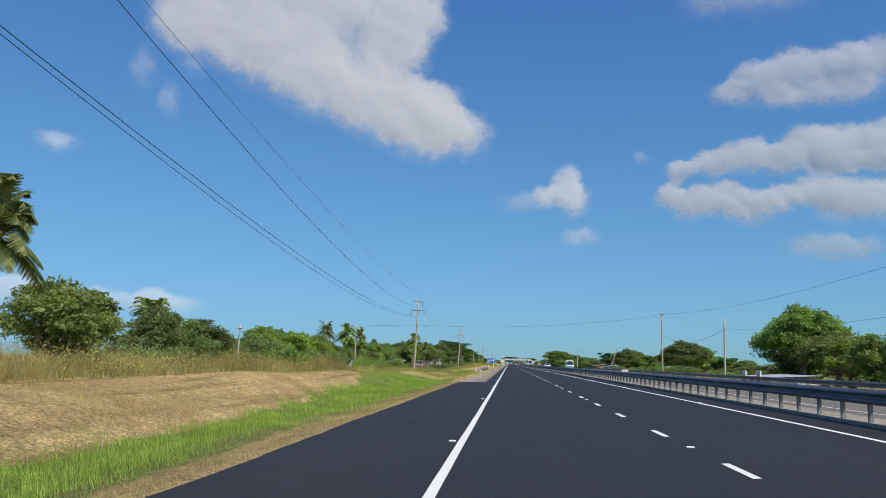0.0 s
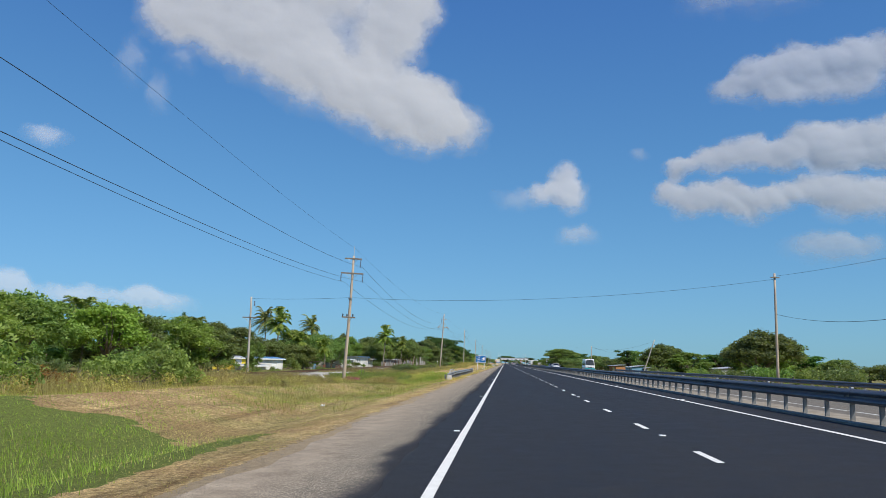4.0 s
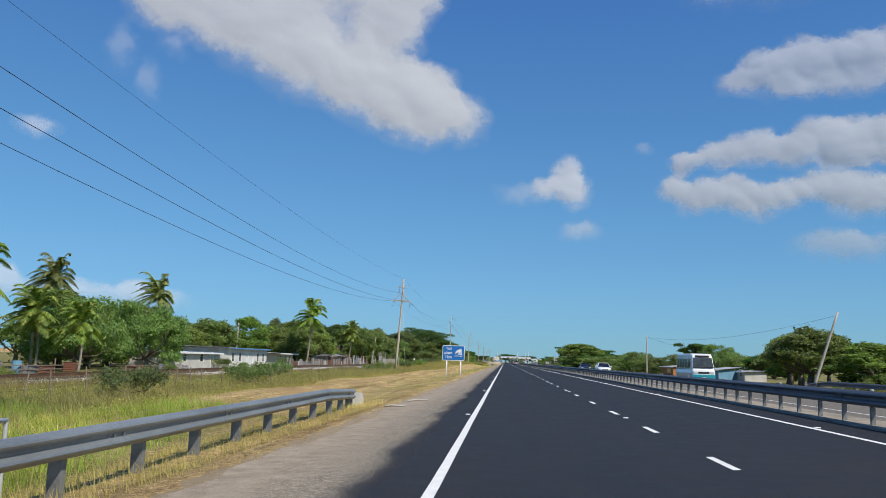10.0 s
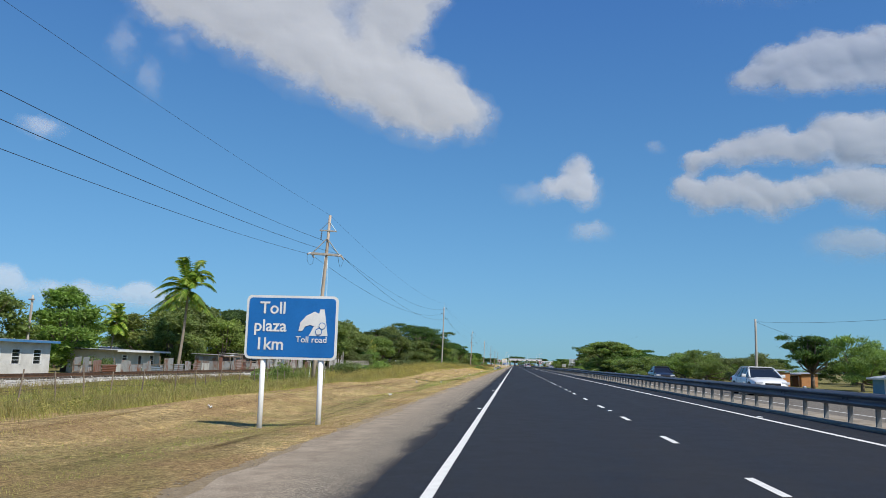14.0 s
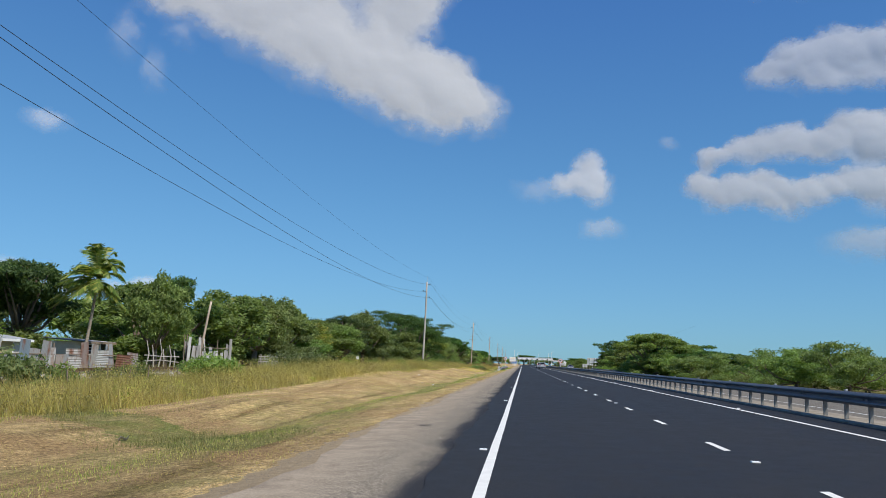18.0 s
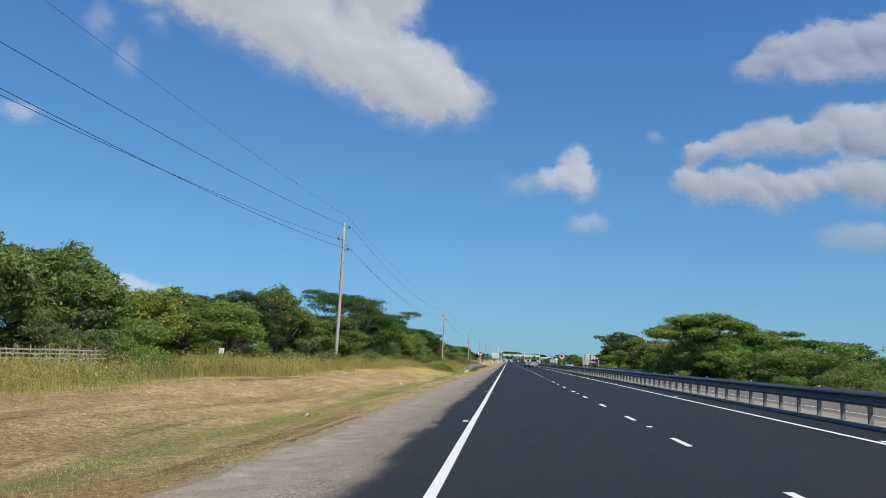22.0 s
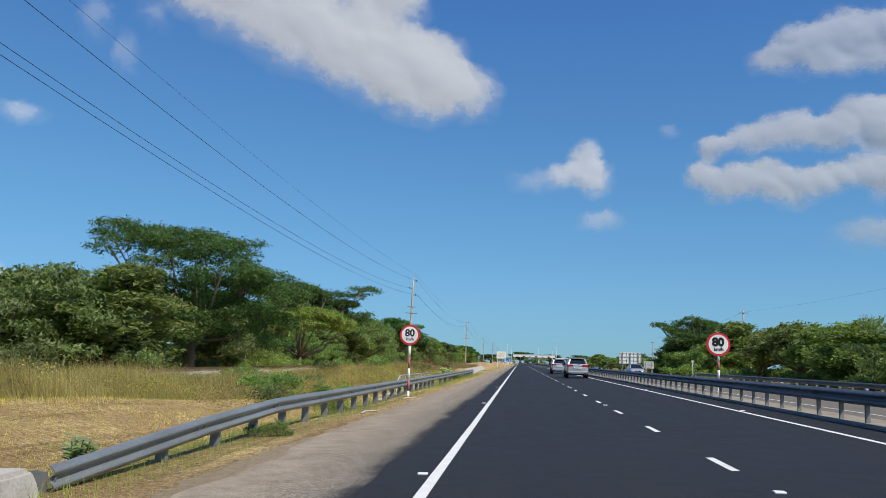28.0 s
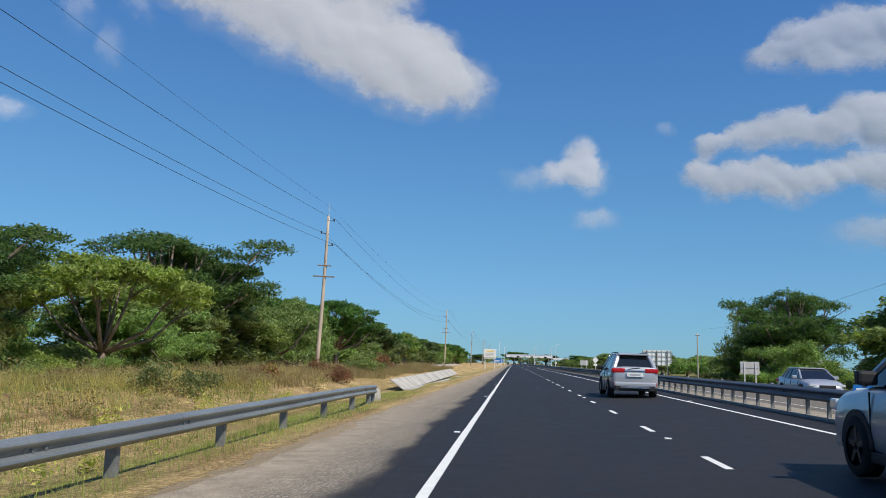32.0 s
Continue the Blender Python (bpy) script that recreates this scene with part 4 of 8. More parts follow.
# single poles with side pins
for yy, hh, grey, px0, tilt in ((439.3, 16.1, True, -18.0, 1.0), (584.2, 15.6, False, -17.95, 1.8), (728.0, 15.4, False, -17.7, 1.2), (866, 15, True, -17.6, 1.2), (1005, 15, False, -17.6, 1.2), (1140, 15, True, -17.6, 1.2)):
    ob, z, h = arm_pole(yy, px0 - hh * math.tan(radians(tilt)), hh, True, "tall slim wooden power pole with short side pins", grey, tilt)
    for s, dz in ((1, 0.5), (-1, 1.8), (1, 3.0)):
        part("pin", G().tube([(0, 0, h - dz), (s * 0.65, 0, h - dz)], [0.05, 0.03], 7), M_PORC, ob)
        part("insulator", insulator((s * 0.6, 0, h - dz - 0.05), 0.22, False), M_PORC, ob)
    if yy > 500:
        for dz, half in ((5.1, 0.7), (6.2, 1.1)):
            part("crossarm", G().box(-half, half, -0.17, -0.07, h - dz - 0.06, h - dz + 0.06, b=0.01), M_ARM, ob)
    zz = z + h
    pole_ends(yy, [(px0, yy, zz + 0.8), (px0 + 0.6, yy, zz - 0.5), (px0 - 0.65, yy, zz - 1.8), (px0 + 0.6, yy, zz - 3.0)])


def slung(name, a, b, sag, r, label, parent=None):
    pts = [a.lerp(b, k / 20) - Vector((0, 0, sag * (1 - (2 * k / 20 - 1) ** 2))) for k in range(21)]
    g = G().tube(pts, r, 5)
    if parent:
        return part(name, g, M_WIRE, parent)
    return tagged(new(name, g.mesh(name, M_WIRE)), label, "wire")


for (ya, ea), (yb, eb) in zip(LINE, LINE[1:]):
    for i in range(4):
        slung("power_wire", ea[i], eb[i], (2.4 if i else 1.6) + (0.8 if i == 1 and ya < 100 else 0), 0.014 if i else 0.008, "thin dark power line wire slung between the poles")


def plain_pole(x, y, z, h, lean, label, arm=0.0, grey=True, r=0.15):
    ob = thing("utility_pole", x, y, z, label, "utility pole", "small utility poles")
    g = tapered(h, r, r * 0.72)
    m = Matrix(((1, 0, lean, 0), (0, 1, 0, 0), (0, 0, 1, 0), (0, 0, 0, 1)))
    p = part("pole", g, M_POLE_GREY if grey else M_POLE, ob, smooth=True)
    p.data.transform(m)
    if arm:
        a = part("crossarm", G().box(-arm, arm, -0.2, -0.1, h - 0.5, h - 0.38, b=0.01), M_ARM, ob)
        a.data.transform(m)
    return Vector((x + lean * (h - 0.3), y, z + h - 0.3))


plain_pole(-30.2, 161.6, -0.8, 9.5, 0.0, "grey wooden utility pole with a braced crossarm")
pd = thing("pole_crossarm", -30.2, 161.6, 6.2, "braced wooden crossarm with a hanging insulator", "crossarm")
part("arm", G().box(-0.9, 0.9, -0.25, -0.13, -0.06, 0.06, b=0.01), M_ARM, pd)
for s in (-1, 1):
    part("brace", G().tube([(s * 0.7, -0.2, 0), (0, -0.16, -0.7)], 0.02, 5), M_GALV, pd)
part("insulator", insulator((0.5, -0.19, 2.0), 0.6), M_PORC, pd)
rpa = plain_pole(29.2, 152.8, -0.7, 12.1, 0.0, "tall brown wooden utility pole across the highway", 0.45, False)
rpb = plain_pole(27.7, 104.0, -0.7, 8.2, 0.02, "pale grey utility pole across the highway")
lean = plain_pole(30.6, 244.2, -0.7, 7.8, 0.34, "pale utility pole leaning far to one side")
rpc = plain_pole(27.5, 318.0, -0.7, 7.8, 0.0, "pale slim utility pole beside the far verge")
rpd = plain_pole(39.0, 585.5, -0.8, 12.0, 0.0, "grey utility pole with a crossarm behind the trees", 0.8)
plain_pole(37.0, 668.0, -0.8, 9.0, 0.0, "grey utility pole beyond the trees", 0.5)
plain_pole(-54.0, 137.0, -0.7, 8.2, 0.03, "leaning grey utility pole among the trees")
plain_pole(-44.0, 236.0, -0.7, 7.0, 0.0, "grey utility pole behind the houses")
plain_pole(-46.0, 300.0, -0.7, 7.5, 0.03, "grey utility pole with a lamp bracket behind the houses", 0.3)
plain_pole(-34.8, 103.8, -0.8, 6.5, 0.04, "short grey wooden utility pole before the scrub", 0.4)
plain_pole(-34.2, 372.5, -0.5, 7.3, 0.14, "leaning brown wooden pole beside the yards", 0, False)
slung("service_wire", Vector((-30.2, 161.6, 8.5)), Vector((-17.55, 159.0, 8.6)), 0.12, 0.014, "thin dark wire slung between two poles")
slung("service_wire", Vector((-17.55, 159.0, 8.6)), rpa - Vector((0, 0, 0.3)), 1.1, 0.014, "thin dark wire crossing high over the highway")
slung("service_wire", rpa, Vector((33, 60, 10.5)), 1.2, 0.012, "thin dark wire slung along the far side")
slung("service_wire", rpa - Vector((0, 0, 4)), rpb - Vector((0, 0, 1)), 1.5, 0.018, "thick drooping cable between two poles")
slung("service_wire", rpb - Vector((0, 0, 1)), Vector((33, 50, 6.5)), 0.8, 0.012, "thin dark wire slung along the far side")
slung("service_wire", rpc, Vector((45, 335, 4.5)), 0.5, 0.014, "thin dark wire running down from the pole")
slung("service_wire", lean, rpc, 1.3, 0.012, "thin wire slung between two poles")
slung("service_wire", rpd, Vector((40, 480, 11.5)), 1.0, 0.006, "pale thin wire over the trees")
slung("service_wire", rpd, Vector((38, 668, 9)), 1.0, 0.012, "thin wire over the trees")


# ---- signs ----
def rounded(x0, x1, z0, z1, r, n=5):
    pts = []
    for cx, cz, a in ((x1 - r, z1 - r, 0), (x0 + r, z1 - r, 90), (x0 + r, z0 + r, 180), (x1 - r, z0 + r, 270)):
        pts += [(cx + r * math.cos(radians(a + 90 * k / n)), cz + r * math.sin(radians(a + 90 * k / n))) for k in range(n + 1)]
    return pts


def disc(cx, cz, r, n=40):
    return [(cx + r * math.cos(2 * math.pi * k / n), cz + r * math.sin(2 * math.pi * k / n)) for k in range(n)]


def words(body, size, x, z, y, mat, parent, label="", bold=0.0, centre=False):
    me = text_mesh("lettering", body, size, mat, 0.003, bold)
    w = max(v.co.x for v in me.vertices) - min(v.co.x for v in me.vertices)
    ob = new("lettering", me)
    ob.parent = parent
    ob.matrix_basis = pose(x - (w / 2 if centre else 0), y, z)
    return tagged(ob, label)


toll = thing("toll_sign", -4.51, 245.3, -0.22, "blue and white toll sign on two white posts in dry grass", "road sign")
for px, zz in ((-0.68, -0.15), (0.75, 0.05)):
    part("post", G().tube([(px, 0.08, zz - 0.4), (px, 0.08, 1.62)], 0.062, 12), M_WHITE, toll, "round white post", True)
    part("post_top", G().tube([(px, 0.08, 1.6), (px, 0.08, 2.9)], 0.058, 12), M_GALV, toll)
board = part("board", G().plate(rounded(-1.135, 1.135, 1.56, 3.10, 0.13), 0, 0.025), M_WHITE, toll, "white border")
face = part("face", G().plate(rounded(-1.075, 1.075, 1.62, 3.04, 0.09), -0.005, 0.002), M_BLUE, toll, "blue sign face")
for z in (2.05, 2.65):
    part("rib", G().box(-1.0, 1.0, 0.025, 0.06, z - 0.03, z + 0.03), M_GALV, toll)
words("Toll", 0.41, -0.80, 2.66, -0.011, M_WHITE, toll, "white lettering", 0.006)
words("plaza", 0.41, -0.93, 2.23, -0.011, M_WHITE, toll, "white lettering", 0.006)
words("1km", 0.41, -0.88, 1.79, -0.011, M_WHITE, toll, "white lettering", 0.006)
words("Toll road", 0.205, 0.12, 1.98, -0.011, M_WHITE, toll, "white lettering", 0.002)
part("pictogram", G().plate([(0.44, 2.14), (0.90, 2.14), (0.80, 2.78), (0.70, 2.78), (0.62, 2.5)], -0.010, -0.005), M_WHITE, toll, "white road symbol")
part("pictogram", G().plate([(0.18, 2.24), (0.22, 2.46), (0.36, 2.62), (0.56, 2.72), (0.72, 2.66), (0.76, 2.54), (0.66, 2.46), (0.60, 2.36), (0.46, 2.40), (0.34, 2.36), (0.28, 2.26)], -0.016, -0.011), M_WHITE, toll, "white rounded symbol")
for cx, cz in ((0.76, 2.38), (0.68, 2.24)):
    part("coin", G().plate(disc(cx, cz, 0.085, 20), -0.022, -0.017), M_BLUE, toll)
    part("coin", G().plate(disc(cx, cz, 0.068, 20), -0.027, -0.022), M_WHITE, toll, "white coin symbol")


def speed_sign(x, y, z, r, centre, label, bold):
    ob = thing("speed_sign", x, y, z, label, "speed sign", "speed limit signs")
    zc = centre - z
    n = 6
    for k in range(n):
        part("post_band", G().tube([(0, 0.06, -0.3 if k == 0 else zc * k / n), (0, 0.06, zc * (k + 1) / n)], 0.05, 10), M_WHITE if k % 2 == 0 else M_REDOLD, ob, smooth=True)
    part("plate", G().plate(disc(0, zc, r), 0, 0.012), M_RED, ob, "red rim")
    part("face", G().plate(disc(0, zc, r * 0.82), -0.006, 0.001), M_WHITE, ob, "white face")
    words("80", r * 0.98, 0, zc - r * 0.13, -0.010, M_BLACK, ob, "black numerals", 0.012 * bold, True)
    words("km/h", r * 0.40, 0, zc - r * 0.55, -0.010, M_BLACK, ob, "black letters", 0.003 * bold, True)
    part("clamp", G().box(-0.09, 0.09, 0.012, 0.06, zc - 0.05, zc + 0.05), M_GALV, ob)


speed_sign(-3.62, 477.7, -0.4, 0.42, 2.38, "round white speed limit sign with red rim on a striped post", 1.0)
speed_sign(9.1, 478.2, 0.22, 0.48, 2.32, "round white speed limit sign with red rim on the median", 2.2)


def back_sign(x, y, z, w, z0, z1, label):
    ob = thing("road_sign", x, y, z, label, "road sign")
    part("board", G().plate(rounded(-w / 2, w / 2, z0, z1, 0.06), 0, 0.03), M_GREYBACK, ob)
    part("rim", G().plate(rounded(-w / 2 - 0.03, w / 2 + 0.03, z0 - 0.03, z1 + 0.03, 0.08), 0.03, 0.04), M_WHITE, ob)
    for s in (-1, 1):
        part("post", G().tube([(s * w * 0.3, -0.05, -0.3), (s * w * 0.3, -0.05, z1 - 0.05)], 0.05, 10), M_WHITE, ob)
    part("rib", G().box(-w * 0.45, w * 0.45, -0.03, 0.0, (z0 + z1) / 2 - 0.03, (z0 + z1) / 2 + 0.03), M_GALV, ob)


back_sign(22.6, 582.3, -0.4, 1.65, 1.35, 2.45, "grey back of a road sign on two white posts")
back_sign(22.9, 760.0, -0.3, 2.4, 1.6, 3.0, "grey back of a road sign on two posts")
dia = thing("diamond_sign", 22.9, 725.0, -0.3, "white diamond sign on a post beside the far verge", "road sign")
part("post", G().tube([(0, 0, -0.3), (0, 0, 3.4)], 0.05, 8), M_WHITE, dia)
part("plate", G().plate([(0, 2.2), (0.85, 3.05), (0, 3.9), (-0.85, 3.05)], -0.07, -0.05), M_WHITE, dia)
part("plate", G().plate(rounded(-0.45, 0.45, 1.5, 2.1, 0.05), -0.07, -0.05), M_WHITE, dia)

bill = thing("billboard", 37.5, 716.0, -0.8, "pale billboard seen from behind with its steel frame", "billboard")
part("panel", G().box(-3.6, 3.6, 0, 0.12, 2.6, 6.4), M_WHITE, bill)
for k in range(7):
    part("strut", G().box(-3.55 + k * 1.18, -3.45 + k * 1.18, -0.14, 0.0, 2.6, 6.4), M_GREYBACK, bill)
for k in range(4):
    part("rail", G().box(-3.6, 3.6, -0.24, -0.14, 2.7 + k * 1.15, 2.8 + k * 1.15), M_GREYBACK, bill)
for px in (-2.6, 0, 2.6):
    part("post", G().tube([(px, -0.3, -0.4), (px, -0.3, 6.3)], 0.12, 8), M_GALV, bill)

panel = thing("billboard", -4.78, 704.0, -0.4, "cream roadside billboard on two posts near the toll plaza", "billboard")
part("panel", G().box(-1.55, 1.55, 0, 0.15, 2.95, 5.0, b=0.03), M_WHITE, panel)
part("base_panel", G().box(-1.55, 1.55, 0.02, 0.14, 2.55, 2.9, b=0.02), M_BLOCK, panel)
part("strip", G().box(-0.8, 0.9, -0.02, 0.0, 4.35, 4.6), M_YELLOW, panel)
for k, z in enumerate((3.9, 3.6, 3.3)):
    part("strip", G().box(-1.2, 1.2 - 0.25 * k, -0.02, 0.0, z, z + 0.12), M_BLOCK, panel)
for px in (-1.2, 1.2):
    part("post", G().tube([(px, 0.25, -0.5), (px, 0.25, 4.9)], 0.11, 8), M_WHITE, panel)
for y, w, h in ((838, 3.2, 2.0), (872, 2.6, 1.7), (905, 2.2, 1.6), (960, 2.4, 2.0)):
    b = thing("information_sign", -5.6, y, -0.4, "blue information sign on two white posts", "road sign", "blue signs")
    part("board", G().plate(rounded(-w / 2, w / 2, 1.6, 1.6 + h, 0.12), 0, 0.03), M_WHITE, b)
    part("face", G().plate(rounded(-w / 2 + 0.07, w / 2 - 0.07, 1.67, 1.53 + h, 0.08), -0.006, 0.001), M_BLUE, b)
    for k in range(2):
        part("strip", G().box(-w * 0.3, w * 0.3, -0.012, -0.006, 1.9 + 0.6 * k, 2.1 + 0.6 * k), M_WHITE, b)
    for s in (-1, 1):
        part("post", G().tube([(s * w * 0.35, 0.08, -0.4), (s * w * 0.35, 0.08, 1.6 + h)], 0.07, 8), M_WHITE, b)

for x, y, h in ((-4.5, 1000, 11), (13.5, 985, 11), (23, 930, 11.5), (19.5, 900, 10), (-6, 905, 11.5)):
    lp = thing("lamp_post", x, y, -0.3, "slim pale steel lamp post near the toll plaza", "lamp post", "plaza lamp posts")
    part("pole", G().tube([(0, 0, 0), (0, 0, h)], [0.14, 0.09], 8), M_WHITE, lp)
    part("arm", G().tube([(0, 0, h - 0.1), (0.8, 0, h + 0.25), (1.7, 0, h + 0.3)], 0.05, 6), M_WHITE, lp)
    part("lamp_head", G().box(1.5, 2.2, -0.15, 0.15, h + 0.22, h + 0.36, b=0.03), M_GREYBACK, lp)
    if x in (13.5, 23):
        part("sign_plate", G().plate(disc(0.3, 2.2, 0.5, 20), -0.2, -0.18), M_WHITE, lp)

plaza = thing("toll_plaza", 0, 1150, -1.4, "toll plaza with a long dark-topped white canopy over its lanes", "toll plaza")
part("canopy", G().box(-4.5, 32.0, 0, 16, 7.2, 8.6, b=0.1), M_WHITE, plaza, "white canopy fascia")
part("roof", G().box(-4.9, 32.4, 1, 15, 8.6, 9.7, b=0.15), M_ROOF, plaza, "dark grey canopy roof")
part("canopy_wing", G().box(32.4, 45.0, 1, 14, 6.3, 7.4, b=0.1), M_WHITE, plaza)
for k in range(9):
    x = -3.2 + k * 5.4
    part("column", G().box(x - 0.3, x + 0.3, 5, 5.6, 0, 7.2), M_WALLW, plaza)
    part("booth", G().box(x - 0.8, x + 0.8, 7, 10, 0.2, 3.0, b=0.05), M_DARK_PANE if k % 2 else M_ROOFB, plaza)
    part("island", G().box(x - 1.0, x + 1.0, -8, 18, 0, 0.25, b=0.04), M_KERB, plaza)
for k in range(6):
    part("lane_sign", G().box(-1.5 + k * 5.4, 0.4 + k * 5.4, -0.15, 0.0, 7.4, 8.3), M_BLACK if k % 2 else M_GREYBACK, plaza)

# small plates on the median rail and a marker post beyond it
for y, mat, label in ((54.4, M_WHITE, "small white plate fixed on top of the median guardrail"), (524.0, M_BLUE, "small blue plate fixed on top of the median guardrail")):
    ob = thing("marker_plate", 8.42, y, 0.86, label, "marker plate")
    part("plate", G().plate(rounded(-0.21, 0.21, 0.08, 0.25, 0.02), 0, 0.012), mat, ob)
    part("strip", G().box(-0.15, 0.15, -0.006, 0.0, 0.14, 0.18), M_GREYBACK if mat is M_WHITE else M_WHITE, ob)
    part("bracket", G().box(-0.03, 0.03, 0.012, 0.04, -0.05, 0.2), M_GALV, ob)
mk = thing("marker_post", 22.3, 546.5, -0.35, "thin white marker post with a round grey head", "marker post")
part("post", G().tube([(0, 0, -0.3), (0, 0, 2.25)], 0.045, 8), M_WHITE, mk)
part("head", G().plate(disc(0, 2.38, 0.17, 18), -0.02, 0.02), M_GREYBACK, mk, "round grey head")


# ---- houses and yards ----
def house(name, x, y, z, w, d, h, rz, wall, roof, label, openings, pitch=0.35, over=0.4, awn=None):
    """A one-storey house with thick walls; openings on its front (towards the road, local -y)."""
    ob = thing(name, x, y, z, label, "house", "", rz)
    t = 0.18
    cuts = sorted(openings, key=lambda o: o[1])
    xs = -w / 2
    for kind, cx, ow, z0, z1, mat in cuts:
        part("wall", G().box(xs, cx - ow / 2, -d / 2, -d / 2 + t, 0, h), wall, ob)
        if z0 > 0.01:
            part("wall", G().box(cx - ow / 2, cx + ow / 2, -d / 2, -d / 2 + t, 0, z0), wall, ob)
        part("wall", G().box(cx - ow / 2, cx + ow / 2, -d / 2, -d / 2 + t, z1, h), wall, ob)
        o = part(kind, G().box(cx - ow / 2, cx + ow / 2, -d / 2 + 0.06, -d / 2 + 0.10, z0, z1), mat, ob)
        fr = G()
        for a, b, c, e in ((cx - ow / 2 - 0.06, cx - ow / 2 + 0.04, z0 - 0.05, z1 + 0.06), (cx + ow / 2 - 0.04, cx + ow / 2 + 0.06, z0 - 0.05, z1 + 0.06)):
            fr.box(a, b, -d / 2 - 0.03, -d / 2 + 0.055, c, e)
        fr.box(cx - ow / 2 + 0.04, cx + ow / 2 - 0.04, -d / 2 - 0.03, -d / 2 + 0.055, z1 - 0.02, z1 + 0.06)
        part("frame", fr, M_WHITE, o)
        if kind == "window":
            for k in range(1, 4):
                part("louvre", G().box(cx - ow / 2, cx + ow / 2, -d / 2 + 0.02, -d / 2 + 0.055, z0 + (z1 - z0) * k / 4 - 0.02, z0 + (z1 - z0) * k / 4 + 0.02), M_WHITE, o)
        xs = cx + ow / 2
    part("wall", G().box(xs, w / 2, -d / 2, -d / 2 + t, 0, h), wall, ob)
    part("wall", G().box(-w / 2, w / 2, d / 2 - t, d / 2, 0, h), wall, ob)
    for s in (-1, 1):
        part("wall", G().box(min(s * w / 2, s * (w / 2 - t)), max(s * w / 2, s * (w / 2 - t)), -d / 2 + t, d / 2 - t, 0, h), wall, ob)
    # corrugated roof, one slope to the front
    n = int(w * 4)
    v, f = [], []
    for k in range(n + 1):
        px = -w / 2 - over + (w + 2 * over) * k / n
        r = 0.03 * (k % 2)
        v += [(px, -d / 2 - over, h + 0.04 + r), (px, d / 2 + over, h + 0.04 + pitch + r), (px, d / 2 + over, h + pitch + r - 0.02), (px, -d / 2 - over, h - 0.02 + r)]
    for k in range(n):
        f += [(4 * k + a, 4 * k + (a + 1) % 4, 4 * k + 4 + (a + 1) % 4, 4 * k + 4 + a) for a in range(4)]
    part("roof", G().add(v, f), roof, ob)
    part("fascia", G().box(-w / 2 - over, w / 2 + over, -d / 2 - over - 0.03, -d / 2 - over, h - 0.14, h + 0.05), M_WHITE if awn is None else awn, ob)
    return ob


# Some doorways and open fronts get a dark pane standing for the shade inside.
WIN = lambda x, w=1.1, m=None: ("window", x, w, 0.95, 2.05, m or M_DARK_PANE)
DOOR = lambda x, m=None: ("door", x, 0.9, 0.0, 2.05, m or M_WHITE)
# local -y turned to face the road (+x): rz = 90
house("yellow_house", -46.3, 198.8, -1.1, 6.0, 5.0, 2.35, 31, M_YELLOW, M_ROOF, "bright yellow single-storey house with a white barred window", [WIN(-1.0, 1.3), DOOR(1.8)], 0.3)
house("block_house", -41.0, 202.4, -1.1, 6.0, 5.2, 2.3, 31, M_WALLW, M_ROOFB, "unpainted pale block house with a blue sheet roof", [WIN(-1.6), DOOR(1.6)], 0.3)
house("shed", -41.0, 197.0, -1.1, 4.2, 2.2, 1.15, 31, M_BLOCK, M_ROOF, "low grey shed with a rusty sheet roof", [DOOR(0.4, M_BLOCK)], 0.2)
house("long_house", -40.7, 281.0, -0.55, 18.0, 6.5, 2.75, 90, M_WALLW, M_ROOF, "long white single-storey house with a flat grey roof", [WIN(-7), WIN(-4), ("window", -0.8, 1.2, 0.8, 2.1, M_WHITE), DOOR(2.0), WIN(4.4), WIN(7.2)], 0.12, 0.5, M_ROOFB)
house("grey_house", -40.5, 262.0, -0.6, 15.0, 5.5, 2.0, 90, M_BLOCK, M_ROOF, "unfinished grey block house with dark openings", [WIN(-4.5, 1.2), WIN(1.0, 1.2), DOOR(4.6, M_BLOCK)], 0.1)
house("porch_house", -43.0, 312.0, -0.8, 11.0, 5.0, 2.5, 90, M_BLOCK, M_ROOF, "low grey house with a wide shady porch roof", [WIN(-3), DOOR(0.5, M_DARK_PANE), WIN(3.4)], 0.15, 0.9)
house("cream_shack", -40.5, 346.5, -0.3, 4.6, 4.0, 2.1, 85, M_CREAM, M_ROOF, "small faded cream house behind a zinc fence", [WIN(-1.2), DOOR(1.4, M_BLOCK)], 0.6)
house("wooden_shack", 41.0, 358.5, -0.9, 5.2, 4.0, 2.2, -70, M_ORANGE, M_ROOF, "orange-brown wooden shack with a yellow shutter and sheet roof", [("window", 0.8, 1.1, 0.8, 1.7, M_YELLOW)], 0.35)
house("lean_to", 46.5, 360.0, -0.9, 4.0, 3.0, 2.0, -70, M_ORANGE, M_ROOF, "open wooden lean-to with a sheet roof", [("door", 0.2, 2.4, 0.0, 1.7, M_DARK_PANE)], 0.2)
house("blue_shack", 39.5, 311.0, -0.9, 3.0, 4.5, 1.9, -60, M_BLUEW, M_ROOF, "small faded blue wooden shack with a grey sheet roof", [DOOR(0.3, M_BLUEW)], 0.5)
house("grey_shed", 44.0, 311.5, -0.9, 6.5, 4.0, 1.7, -80, M_BLOCK, M_ROOF, "low grey weathered shed with a dark doorway", [("door", -1.0, 1.0, 0, 1.5, M_DARK_PANE), WIN(1.8, 0.8)], 0.2)
